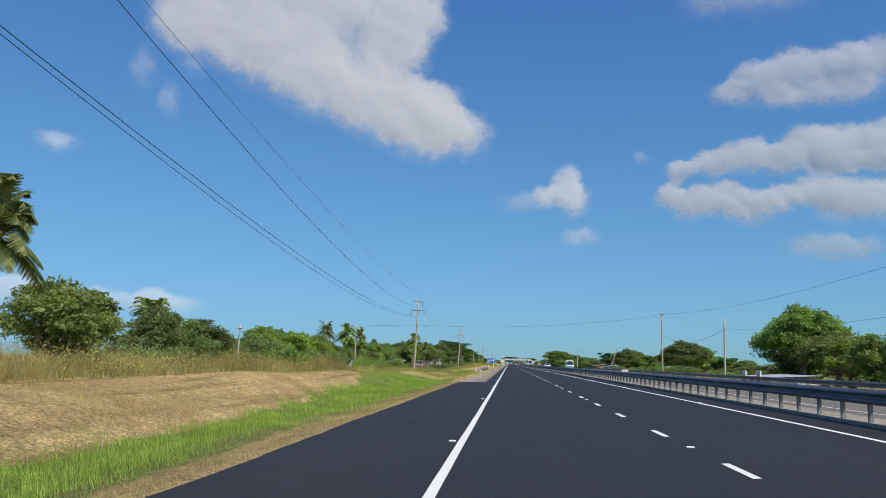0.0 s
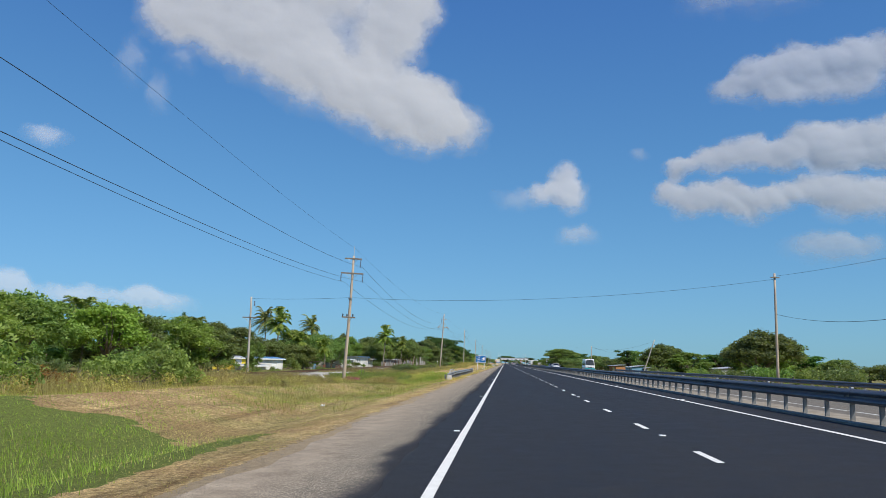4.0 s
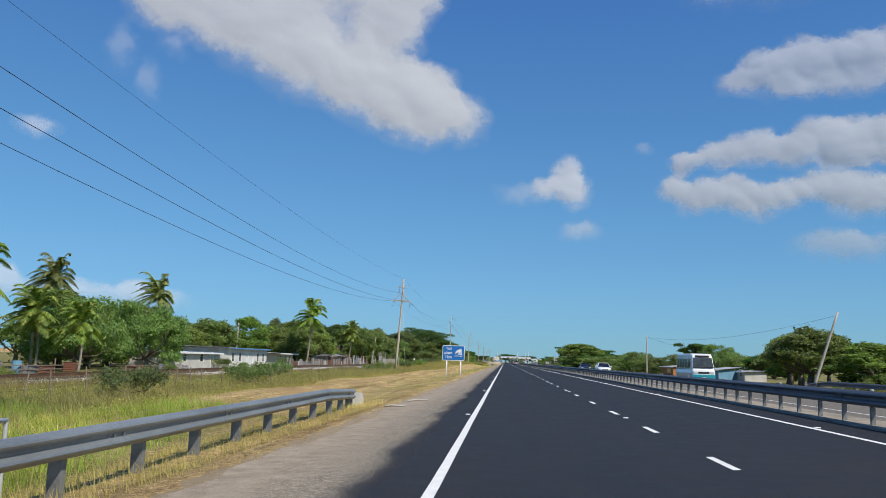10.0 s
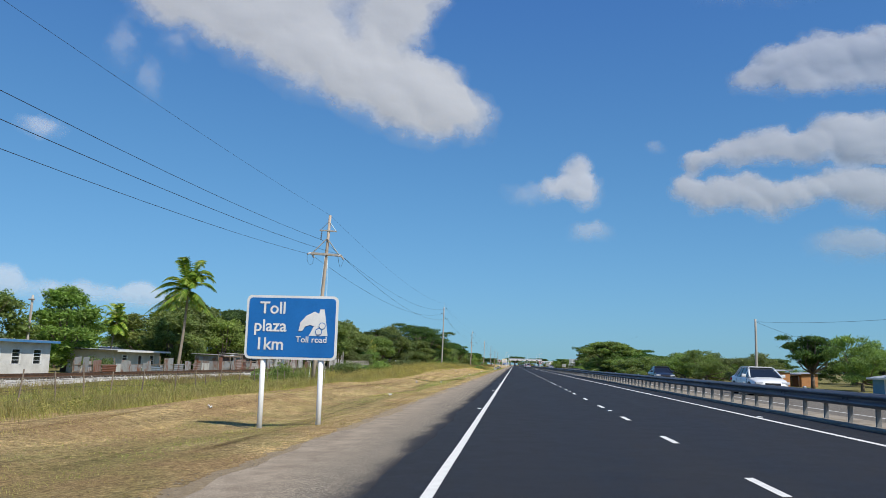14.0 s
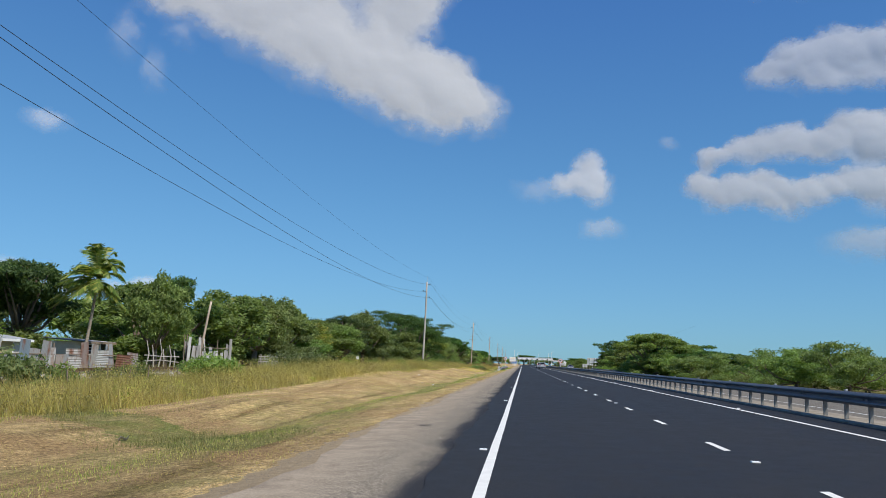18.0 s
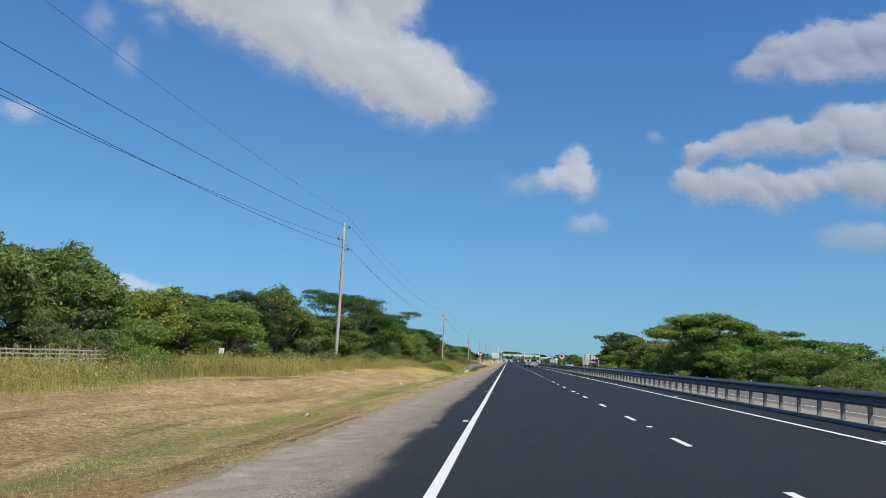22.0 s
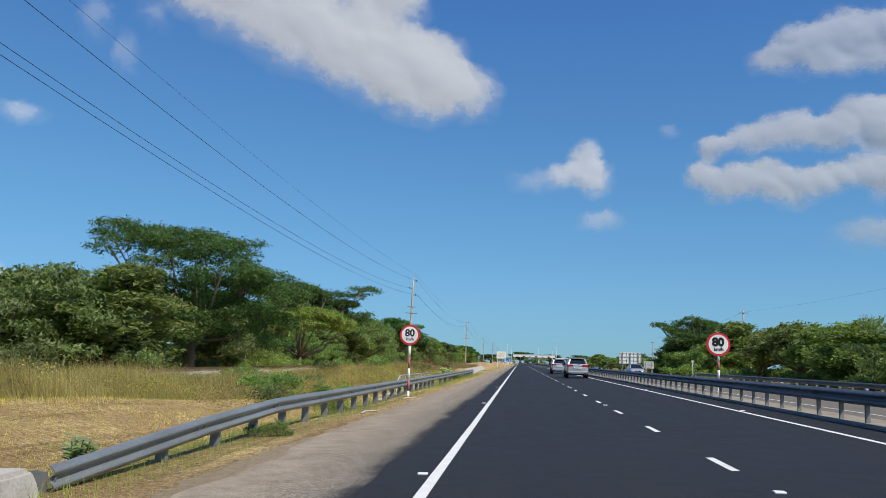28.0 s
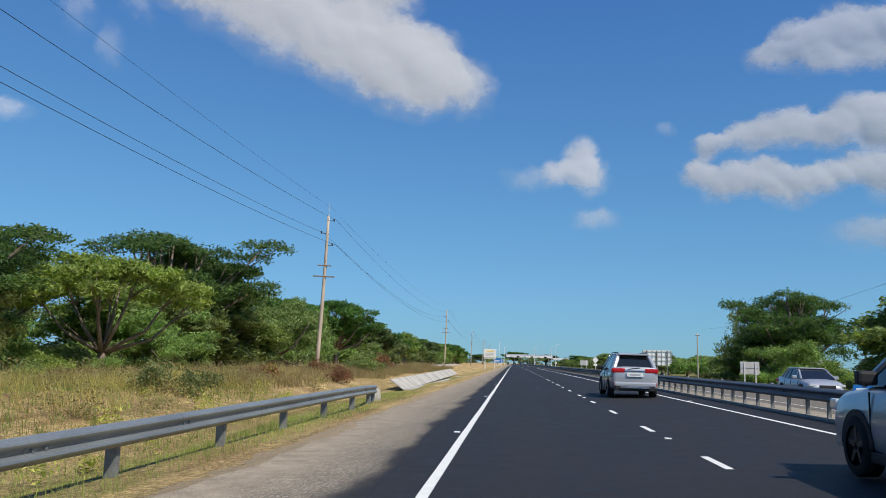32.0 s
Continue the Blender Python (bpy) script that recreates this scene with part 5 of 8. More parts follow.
house("low_house", 52.0, 262.0, -0.9, 9.0, 5.0, 1.9, -85, M_WALLW, M_ROOF, "low pale house with a grey sheet roof among the trees", [WIN(-2.5), DOOR(0), WIN(2.5)], 0.6)
house("low_house", 50.0, 232.0, -0.9, 7.0, 5.0, 1.7, -85, M_BLOCK, M_ROOF, "low grey-roofed house behind the far guardrail", [WIN(-2), DOOR(0.6)], 0.7)
house("low_house", 31.5, 97.0, -1.0, 12.0, 5.0, 1.35, -88, M_BLOCK, M_ROOF, "low building whose grey roof shows over the guardrail", [WIN(-3), WIN(2)], 0.3)
house("white_house", -52.0, 330.0, -0.7, 9.0, 6.0, 2.6, 90, M_WALLW, M_ROOF, "pale house half hidden by trees", [WIN(-2.5), DOOR(0.3), WIN(2.8)], 0.4)
house("tower_house", 46.0, 640.0, -0.8, 7.0, 6.0, 4.6, -90, M_WALLW, M_ROOF, "two-storey pale house beyond the trees", [WIN(-2), ("window", 1.5, 1.2, 2.9, 4.0, M_DARK_PANE)], 0.3)


# ---- zinc fences ----
def zinc_sheet(w, h, flat=False):
    """A corrugated sheet, upright or laid on its side, with its lower edge at zero."""
    length, n = (h, int(h / 0.09)) if flat else (w, int(w / 0.09))
    v, f = [], []
    for k in range(n + 1):
        s = length * k / n
        b = 0.014 * math.cos(math.pi * k)
        if flat:
            v += [(b, 0, s), (b, w, s), (b - 0.006, w, s), (b - 0.006, 0, s)]
        else:
            v += [(b, s, 0), (b, s, h), (b - 0.006, s, h), (b - 0.006, s, 0)]
    for k in range(n):
        f += [(4 * k + a, 4 * k + (a + 1) % 4, 4 * k + 4 + (a + 1) % 4, 4 * k + 4 + a) for a in range(4)]
    return G().add(v, f)


def zinc_fence(x, y0, y1, z, low, high, label, gap, seed, slim=False):
    r = np.random.default_rng(seed)
    ob = thing("zinc_fence", x, y0, z, label, "fence", "zinc fences")
    mid = (low + high) / 2
    kinds = [(w, zinc_sheet(w, h, fl).mesh("sheet", M_ZINC)) for w, h, fl in ((0.8, low, False), (1.5, mid, False), (2.3, low * 0.95, True), (1.1, high, False), (2.0, mid * 0.9, True), (0.8, mid, False), (2.6, low, False))]
    if slim:
        kinds = [(w, zinc_sheet(w, h).mesh("sheet", M_ZINC_PALE)) for w, h in ((0.8, low), (0.7, mid), (0.85, high), (0.5, mid * 1.05), (0.75, low * 0.8), (0.6, high * 0.95), (0.9, mid))]
    y = 0.0
    while y < y1 - y0:
        w, me = kinds[int(r.integers(0, 7))]
        if r.random() > gap:
            o = new("sheet", me)
            o.parent = ob
            o.matrix_basis = pose(r.normal(0, 0.06), y, r.normal(-0.05, 0.08), r.normal(0, 2.5), r.normal(0, 4), r.normal(0, 3))
        if r.random() < 0.4:
            part("post", G().tube([(-0.12, y, -0.3), (-0.12 + r.normal(0, 0.05), y + r.normal(0, 0.06), mid + r.uniform(0, 0.5))], 0.045, 6), M_ARM, ob)
        y += w - r.uniform(0.02, 0.12)
    for h in (0.5, low * 0.9):
        part("rail", G().box(-0.09, -0.04, 0, y1 - y0, h, h + 0.07), M_ARM, ob)


zinc_fence(-32.0, 314, 353, -0.45, 1.4, 2.25, "patched fence of rusty and whitewashed zinc sheets", 0.06, 3)
zinc_fence(-30.2, 360, 371.5, -0.3, 2.3, 3.2, "upright pale zinc sheets standing in tall grass", 0.22, 4, True)
zinc_fence(-33.0, 286, 312, -0.6, 1.1, 1.7, "low fence of red and grey zinc sheets before the yards", 0.1, 6)
zinc_fence(-36.0, 214, 228, -0.8, 0.9, 1.5, "grey zinc sheet fence among bushes", 0.3, 8)
zinc_fence(-35.5, 238, 252, -0.9, 0.9, 1.3, "low grey zinc fence along the yard", 0.15, 9)
house("zinc_shack", -35.5, 322.5, -0.5, 5.0, 3.4, 1.95, 88, M_ZINC, M_ZINC, "low shack of rusty zinc sheets with a flat roof", [DOOR(0.6, M_DARK_PANE)], 0.15, 0.35, M_ARM)
house("zinc_shack", -36.0, 334.0, -0.5, 6.5, 3.6, 2.1, 92, M_ZINC, M_ZINC, "wide patched zinc shack with a dark open front", [("door", -1.2, 2.2, 0.0, 1.6, M_DARK_PANE), WIN(2.2, 0.8)], 0.2, 0.5, M_ARM)
house("zinc_shack", -39.8, 359.0, -0.1, 4.4, 3.2, 2.0, 87, M_BLOCK, M_ZINC, "small block shack with a rusty sheet roof", [WIN(-0.9, 0.8), DOOR(1.1, M_DARK_PANE)], 0.25, 0.4, M_ARM)


paling = thing("wooden_fence", -34.0, 392, 0.0, "rough fence of grey sticks and boards", "fence")
stick = part("stick", G().tube([(0, 0, -0.3), (0.03, 0.02, 0.7), (0, 0.05, 1.3)], [0.035, 0.03, 0.02], 6), M_POLE_GREY, paling)
for k in range(1, 60):
    o = again(stick, paling)
    o.matrix_basis = pose(0.1 * math.sin(k * 2.1), k * 0.45, 0.15 * math.sin(k * 1.3), 6 * math.sin(k * 3.3), 4 * math.sin(k * 1.7), 0)
for z in (0.4, 0.75, 1.05):
    part("board", G().box(-0.06, -0.02, 0, 27, z - 0.05, z + 0.05), M_POLE_GREY, paling)
frame_g = thing("stick_pen", -31.0, 354.0, -0.3, "crooked bare sticks and a rail of an old pen", "animal pen")
for k, (a, hgt, bent) in enumerate(((0.0, 2.5, 0.25), (1.3, 2.1, -0.2), (2.4, 2.7, 0.3), (3.5, 1.8, -0.35), (4.4, 2.2, 0.2), (5.6, 1.7, -0.15))):
    part("stick", G().tube([(0.1 * math.sin(k * 2), a, -0.2), (0.1, a + bent, hgt * 0.55), (-0.1, a + bent * 0.4, hgt)], [0.06, 0.05, 0.03], 7), M_POLE_GREY, frame_g)
for z, sag in ((0.75, 0.1), (1.25, -0.08)):
    part("rail", G().tube([(0.05, -0.4, z), (0.0, 2.6, z + sag), (0.05, 6.4, z - 0.1)], 0.045, 7), M_POLE_GREY, frame_g)
marker = thing("marker_box", -30.0, 436.0, -0.4, "small white louvred box on a post in the grass", "box")
part("post", G().box(-0.05, 0.05, -0.05, 0.05, 0, 1.5), M_POLE_GREY, marker)
part("body", G().box(-0.22, 0.22, -0.22, 0.22, 1.5, 2.1, b=0.02), M_WHITE, marker)
tank = thing("water_drum", -36.5, 222.0, -0.7, "blue-grey water drum standing in the yard", "drum")
part("body", G().tube([(0, 0, 0), (0, 0, 0.3), (0, 0, 0.35), (0, 0, 0.7), (0, 0, 0.75), (0, 0, 1.1)], [0.36, 0.36, 0.38, 0.36, 0.38, 0.36], 16), M_BLUEW, tank)


# ---- vehicles ----
def car_paint(name, c, metal=0.35):
    m = material(name, 0.32, metal, 0.5)
    n = N(m)
    n.base(n.ramp(n.noise(1.2, 3), (0.3, [v * 0.93 for v in c]), (0.7, c)))
    n.bsdf.inputs["Coat Weight"].default_value = 0.6
    n.bsdf.inputs["Coat Roughness"].default_value = 0.06
    return m


P_SILVER = car_paint("silver_paint", (0.46, 0.47, 0.50))
P_WHITE = car_paint("white_car_paint", (0.78, 0.78, 0.76), 0.0)
P_DARK = car_paint("black_car_paint", (0.018, 0.022, 0.032), 0.2)
P_GREY = car_paint("grey_car_paint", (0.43, 0.44, 0.455), 0.3)
P_TEAL = car_paint("teal_paint", (0.02, 0.30, 0.36), 0.0)
M_GLASS = material("tinted_car_glass", 0.04, 0, 0.7)
N(M_GLASS).base((0.012, 0.014, 0.017))
M_PANE = grained("hazy_bus_glass", (0.020, 0.024, 0.028), (0.075, 0.085, 0.090), 1.6, 9, 0.10, 0, 0.02, spec=0.5)
M_TYRE = grained("tyre_rubber", (0.012, 0.012, 0.012), (0.028, 0.028, 0.027), 6, 60, 0.9)
M_RIM = material("alloy_rim", 0.3, 0.8)
N(M_RIM).base((0.34, 0.35, 0.37))
M_RIM_DARK = material("dark_alloy_rim", 0.35, 0.7)
N(M_RIM_DARK).base((0.06, 0.06, 0.065))
M_TRIM = material("black_trim", 0.6)
N(M_TRIM).base((0.022, 0.022, 0.024))
M_CHROME = material("chrome_trim", 0.12, 1.0)
N(M_CHROME).base((0.7, 0.7, 0.72))
M_TAIL = material("red_lamp_lens", 0.15, 0, 0.6)
N(M_TAIL).base((0.42, 0.012, 0.018))
M_HEAD = material("clear_lamp_lens", 0.1, 0.2, 0.7)
N(M_HEAD).base((0.68, 0.70, 0.72))
M_PLATE = material("number_plate_white", 0.5)
N(M_PLATE).base((0.75, 0.75, 0.72))


def wheel(ob, x, y, r, w, rim, side):
    tyre = G()
    prof = [(-w / 2, r * 0.66), (-w / 2, r * 0.9), (-w * 0.38, r), (w * 0.38, r), (w / 2, r * 0.9), (w / 2, r * 0.66)]
    n = 28
    v, f = [], []
    for k in range(n):
        a = 2 * math.pi * k / n
        v += [(x + px, y + pr * math.cos(a), r + pr * math.sin(a)) for px, pr in prof]
    m = len(prof)
    for k in range(n):
        q = (k + 1) % n
        f += [(k * m + i, k * m + i + 1, q * m + i + 1, q * m + i) for i in range(m - 1)]
    tyre.add(v, f)
    wh = part("wheel", G().tube([(x - w * 0.3, y, r), (x + w * 0.3, y, r)], r * 0.2, 12), M_TRIM, ob)
    part("tyre", tyre, M_TYRE, wh, smooth=True)
    g = G()
    ox = x + side * w * 0.42
    for k in range(5):
        a = 2 * math.pi * k / 5 + 0.3
        c, s = math.cos(a), math.sin(a)
        pts = [(r * 0.12, -r * 0.10), (r * 0.64, -r * 0.07), (r * 0.64, r * 0.07), (r * 0.12, r * 0.10)]
        vv = [(ox + dx, y + p * c - q * s, r + p * s + q * c) for dx in (0, -side * 0.04) for p, q in pts]
        g.add(vv, [(0, 1, 2, 3), (7, 6, 5, 4), (0, 4, 5, 1), (1, 5, 6, 2), (2, 6, 7, 3), (3, 7, 4, 0)])
    g.tube([(ox - side * 0.06, y, r), (ox + side * 0.005, y, r)], [r * 0.68, r * 0.66], 28, False)
    part("rim", g, rim, wh)
    part("hub_disc", G().tube([(x + side * w * 0.1, y, r), (x + side * w * 0.12, y, r)], r * 0.66, 24), M_TRIM, wh)


def eased(rows, per=4):
    """Rows with rounded steps put between them."""
    a = np.array(rows, float)
    p = np.vstack([a[:1], a, a[-1:]])
    out = []
    for i in range(1, len(p) - 2):
        for k in range(per):
            t = k / per
            out.append(0.5 * (2 * p[i] + (p[i + 1] - p[i - 1]) * t + (2 * p[i - 1] - 5 * p[i] + 4 * p[i + 1] - p[i + 2]) * t * t + (3 * p[i] - p[i - 1] - 3 * p[i + 1] + p[i + 2]) * t ** 3))
    return [tuple(float(v) for v in q) for q in out] + [tuple(float(v) for v in a[-1])]


def rounded_edges(ob, width):
    m = ob.modifiers.new("bevel", "BEVEL")
    m.width, m.segments, m.limit_method = width, 3, "ANGLE"
    return ob


def loft(stations):
    """Body shell from (y, half width, z bottom, z top, crown) stations; the nose is at +y."""
    v, f = [], []
    stations = eased(stations)
    for y, w, zb, zt, crown in stations:
        ring = [(-w * 0.86, zb), (-w * 0.985, zb + 0.10), (-w, zb + (zt - zb) * 0.5), (-w * 0.975, zt - 0.08), (-w * 0.90, zt - 0.01), (-w * 0.45, zt + crown * 0.8), (0, zt + crown)]
        ring = ring + [(-px, pz) for px, pz in ring[-2::-1]]
        v += [(px, y, pz) for px, pz in ring]
    n = 13
    for i in range(len(stations) - 1):
        f += [(i * n + k, i * n + (k + 1) % n, (i + 1) * n + (k + 1) % n, (i + 1) * n + k) for k in range(n)]
    f += [tuple(range(n)), tuple(range((len(stations) - 1) * n, len(stations) * n))[::-1]]
    return G().add(v, f)


def cabin(sections):
    """Greenhouse from (y, half width at belt, z belt, half width at roof, z roof) sections."""
    v, f = [], []
    for y, w0, z0, y1, w1, z1 in sections:
        v += [(-w0, y, z0), (-w1, y1, z1 - 0.05), (-w1 * 0.86, y1, z1), (w1 * 0.86, y1, z1), (w1, y1, z1 - 0.05), (w0, y, z0)]
    n = 6
    for i in range(len(sections) - 1):
        f += [(i * n + k, i * n + k + 1, (i + 1) * n + k + 1, (i + 1) * n + k) for k in range(n - 1)]
    f += [tuple(range(n)), tuple(range((len(sections) - 1) * n, len(sections) * n))[::-1]]
    return G().add(v, f)


def car(name, x, y, z, rz, paint, label, suv=False, rim=None):
    ob = thing(name, x, y, z, label, "car", "", rz)
    rim = rim or M_RIM
    if suv:
        L, W, wr, belt, roof = 4.65, 0.90, 0.35, 1.06, 1.68
        st = [(-2.32, 0.72, 0.52, 1.06, 0.0), (-2.27, 0.83, 0.40, 1.14, 0.01), (-2.1, 0.89, 0.32, 1.17, 0.02), (-1.4, 0.905, 0.26, 1.11, 0.01), (0, 0.905, 0.25, 1.06, 0.01), (0.9, 0.90, 0.26, 1.05, 0.02), (1.2, 0.89, 0.28, 1.03, 0.05), (1.9, 0.87, 0.32, 0.95, 0.06), (2.2, 0.80, 0.36, 0.82, 0.03), (2.33, 0.62, 0.42, 0.68, 0.0)]
        cab = [(-2.18, 0.80, belt, -1.88, 0.59, roof - 0.06), (-1.3, 0.86, belt, -1.3, 0.63, roof), (0.1, 0.86, belt, 0.05, 0.64, roof), (1.25, 0.84, belt - 0.02, 0.45, 0.62, roof - 0.05)]
        axles, pil = (-1.36, 1.32), (-1.35, -0.35, 0.55)
    else:
        L, W, wr, belt, roof = 4.6, 0.88, 0.32, 0.92, 1.44
        st = [(-2.32, 0.66, 0.45, 0.88, 0.0), (-2.24, 0.78, 0.34, 0.96, 0.0), (-1.9, 0.85, 0.27, 0.99, 0.02), (-1.2, 0.88, 0.22, 0.96, 0.01), (0, 0.885, 0.20, 0.94, 0.01), (0.9, 0.88, 0.21, 0.92, 0.02), (1.3, 0.865, 0.23, 0.89, 0.04), (1.9, 0.84, 0.26, 0.80, 0.04), (2.2, 0.76, 0.28, 0.70, 0.02), (2.33, 0.60, 0.34, 0.60, 0.0)]
        cab = [(-1.75, 0.78, belt, -1.15, 0.60, roof - 0.05), (-0.8, 0.83, belt, -0.75, 0.63, roof), (0.1, 0.83, belt, 0.05, 0.64, roof), (1.25, 0.81, belt - 0.02, 0.40, 0.62, roof - 0.05)]
        axles, pil = (-1.35, 1.33), (-1.25, -0.35, 0.55)
    part("body", loft(st), paint, ob, smooth=True)
    rounded_edges(part("glasshouse", cabin(cab), M_GLASS, ob, "dark tinted glass"), 0.05)
    w1 = cab[1][4]
    part("roof", G().box(-w1 * 0.93, w1 * 0.93, cab[0][3] - 0.02, cab[-1][3] + 0.03, roof - 0.035, roof + 0.02, b=0.026), paint, ob)
    for s in (-1, 1):
        for py in pil:
            lo = 0.84 if suv else 0.81
            hi = w1 + 0.004
            q = py * 0.6 if abs(py) > 1 else py
            part("pillar", G().add([(s * (lo + 0.022), py - 0.05, belt), (s * (lo + 0.022), py + 0.05, belt), (s * (hi + 0.012), q + 0.04, roof - 0.05), (s * (hi + 0.012), q - 0.04, roof - 0.05),
                                    (s * (lo - 0.03), py - 0.05, belt), (s * (lo - 0.03), py + 0.05, belt), (s * (hi - 0.03), q + 0.04, roof - 0.05), (s * (hi - 0.03), q - 0.04, roof - 0.05)],
                                   [(0, 1, 2, 3), (4, 7, 6, 5), (0, 4, 5, 1), (1, 5, 6, 2), (2, 6, 7, 3), (3, 7, 4, 0)]), paint if py != pil[1] else M_TRIM, ob)
        for b in (0, 3):
            y0, y1 = cab[b][0], cab[b][3]
            part("pillar", G().tube([(s * cab[b][1] * 0.985, y0, belt), (s * cab[b][4] * 0.985, y1, cab[b][5] - 0.02)], 0.085 if suv and b == 0 else 0.045, 8), paint, ob)
        part("sill", G().box(min(s * W * 0.9, s * W * 1.005), max(s * W * 0.9, s * W * 1.005), -1.0, 0.98, 0.2, 0.33, b=0.03), M_TRIM, ob)
        part("mirror", G().box(min(s * W * 0.98, s * (W + 0.2)), max(s * W * 0.98, s * (W + 0.2)), 0.72, 0.86, belt, belt + 0.16, b=0.04), M_TRIM if suv else paint, ob)
        for dy in (-0.55, 0.42):
            part("door_handle", G().box(min(s * W * 0.985, s * (W + 0.02)), max(s * W * 0.985, s * (W + 0.02)), dy - 0.1, dy + 0.1, belt - 0.20, belt - 0.165, b=0.01), paint, ob)
        for dy in (-0.95, -0.05, 0.95):
            part("door_gap", G().box(min(s * W * 0.99, s * (W * 1.008)), max(s * W * 0.99, s * (W * 1.008)), dy - 0.006, dy + 0.006, 0.35, belt - 0.08), M_TRIM, ob)
        for ay in axles:
            n = 20
            arch = [(ay + (wr + 0.07) * math.cos(math.pi * k / n), wr + (wr + 0.07) * math.sin(math.pi * k / n)) for k in range(n + 1)]
            v = [(s * W * 0.80, p, q) for p, q in arch] + [(s * W * 1.012, p, q) for p, q in arch]
            k = n + 1
            part("wheel_arch", G().add(v, [tuple(range(k)), tuple(range(k, 2 * k))[::-1]] + [(i, i + 1, k + i + 1, k + i) for i in range(k - 1)] + [(0, k, 2 * k - 1, k - 1)]), M_TRIM, ob)
            wheel(ob, s * (W - 0.08), ay, wr, 0.23, rim, s)
        zt = belt - (0.03 if suv else 0.12)
        part("tail_lamp", G().box(min(s * W * 0.40, s * W * 0.975), max(s * W * 0.40, s * W * 0.975), st[0][0] - 0.012, st[0][0] + 0.36, zt - 0.09, zt + 0.09, b=0.05), M_TAIL, ob)
        part("headlamp", G().box(min(s * W * 0.5, s * W * 0.92), max(s * W * 0.5, s * W * 0.92), st[-1][0] - 0.22, st[-1][0] - 0.03, 0.60 if not suv else 0.72, 0.72 if not suv else 0.86, b=0.03), M_HEAD, ob)
        part("reflector", G().box(min(s * W * 0.70, s * W * 0.90), max(s * W * 0.70, s * W * 0.90), st[0][0] - 0.03, st[0][0] + 0.1, 0.46, 0.58, b=0.02), M_TAIL, ob)
        if suv:
            part("roof_rail", G().tube([(s * 0.56, -1.7, roof + 0.0), (s * 0.56, -1.6, roof + 0.05), (s * 0.56, 0.2, roof + 0.05), (s * 0.56, 0.35, roof)], 0.02, 6), M_TRIM, ob)
    back = st[0][0]
    part("rear_bumper", G().box(-W * 0.88, W * 0.88, back - 0.05, back + 0.2, 0.42 if suv else 0.32, 0.60 if suv else 0.52, b=0.06), paint, ob)
    if suv:
        part("bumper_skirt", G().box(-W * 0.84, W * 0.84, back - 0.02, back + 0.25, 0.27, 0.43, b=0.03), M_TRIM, ob)
    part("bumper_strip", G().box(-W * 0.62, W * 0.62, back - 0.07, back - 0.03, 0.36 if suv else 0.46, 0.42 if suv else 0.51, b=0.015), M_CHROME, ob)
    part("front_bumper", G().box(-W * 0.82, W * 0.82, st[-1][0] - 0.15, st[-1][0] + 0.06, 0.26, 0.48, b=0.05), paint, ob)
    part("grille", G().box(-W * 0.42, W * 0.42, st[-1][0] - 0.04, st[-1][0] + 0.025, 0.5, 0.66, b=0.02), M_TRIM, ob)
    part("boot_trim", G().box(-W * 0.45, W * 0.45, back - 0.02, back + 0.05, belt - 0.06, belt - 0.015, b=0.012), M_CHROME, ob)
    pz = belt - (0.25 if suv else 0.30)
    pl = part("number_plate", G().box(-0.31, 0.31, back - 0.045, back - 0.025, pz, pz + 0.15), M_PLATE, ob)
    part("plate_bar", G().box(-0.2, 0.2, back - 0.05, back - 0.045, pz + 0.05, pz + 0.1), M_GREYBACK, pl)
    pl = part("number_plate", G().box(-0.27, 0.27, st[-1][0] + 0.06, st[-1][0] + 0.075, 0.34, 0.46), M_PLATE, ob)
    part("plate_bar", G().box(-0.2, 0.2, st[-1][0] + 0.075, st[-1][0] + 0.08, 0.38, 0.43), M_GREYBACK, pl)
    if suv:
        part("spoiler", G().box(-0.57, 0.57, cab[0][3] - 0.16, cab[0][3] + 0.05, roof - 0.06, roof + 0.01, b=0.02), paint, ob)
        part("wiper", G().tube([(-0.25, back - 0.0, belt + 0.03), (0.2, back + 0.02, belt + 0.09)], 0.012, 5), M_TRIM, ob)
    return ob


car("silver_car", 5.55, 539.6, FALL * 5.55, 0, P_SILVER, "silver sport utility car driving in the inner lane", True)
car("grey_car", 5.80, 514.4, FALL * 5.80, 0, P_GREY, "grey sport utility car overtaking in the inner lane", True, M_RIM_DARK)
car("white_car", 13.5, 269.5, opp(13.5), 180, P_WHITE, "white saloon car on the opposite carriageway")
car("black_car", 14.4, 302.5, opp(14.4), 180, P_DARK, "black saloon car on the opposite carriageway")
car("silver_saloon", 15.4, 547.0, opp(15.4), 180, P_SILVER, "silver saloon car on the opposite carriageway")

# ---- minibus ----
bus = thing("minibus", 18.6, 240.6, opp(18.6), "white minibus with a teal skirt parked on the far shoulder", "minibus", "", 180)
Lb, Wb, Hb = 6.9, 1.02, 2.62
st = [(-3.45, 0.93, 0.5, 1.2, 0.0), (-3.35, 1.0, 0.4, 1.25, 0.0), (0, 1.02, 0.36, 1.25, 0.0), (3.0, 1.02, 0.36, 1.25, 0.0), (3.38, 0.98, 0.40, 1.2, 0.0), (3.46, 0.9, 0.48, 1.1, 0.0)]
part("body", loft(st), P_WHITE, bus, smooth=True)
up = [(-3.38, 0.99, 1.22, -3.30, 0.90, Hb - 0.12), (-3.0, 1.01, 1.22, -3.0, 0.93, Hb), (2.5, 1.01, 1.22, 2.4, 0.93, Hb), (3.36, 0.97, 1.2, 2.86, 0.88, Hb - 0.14)]
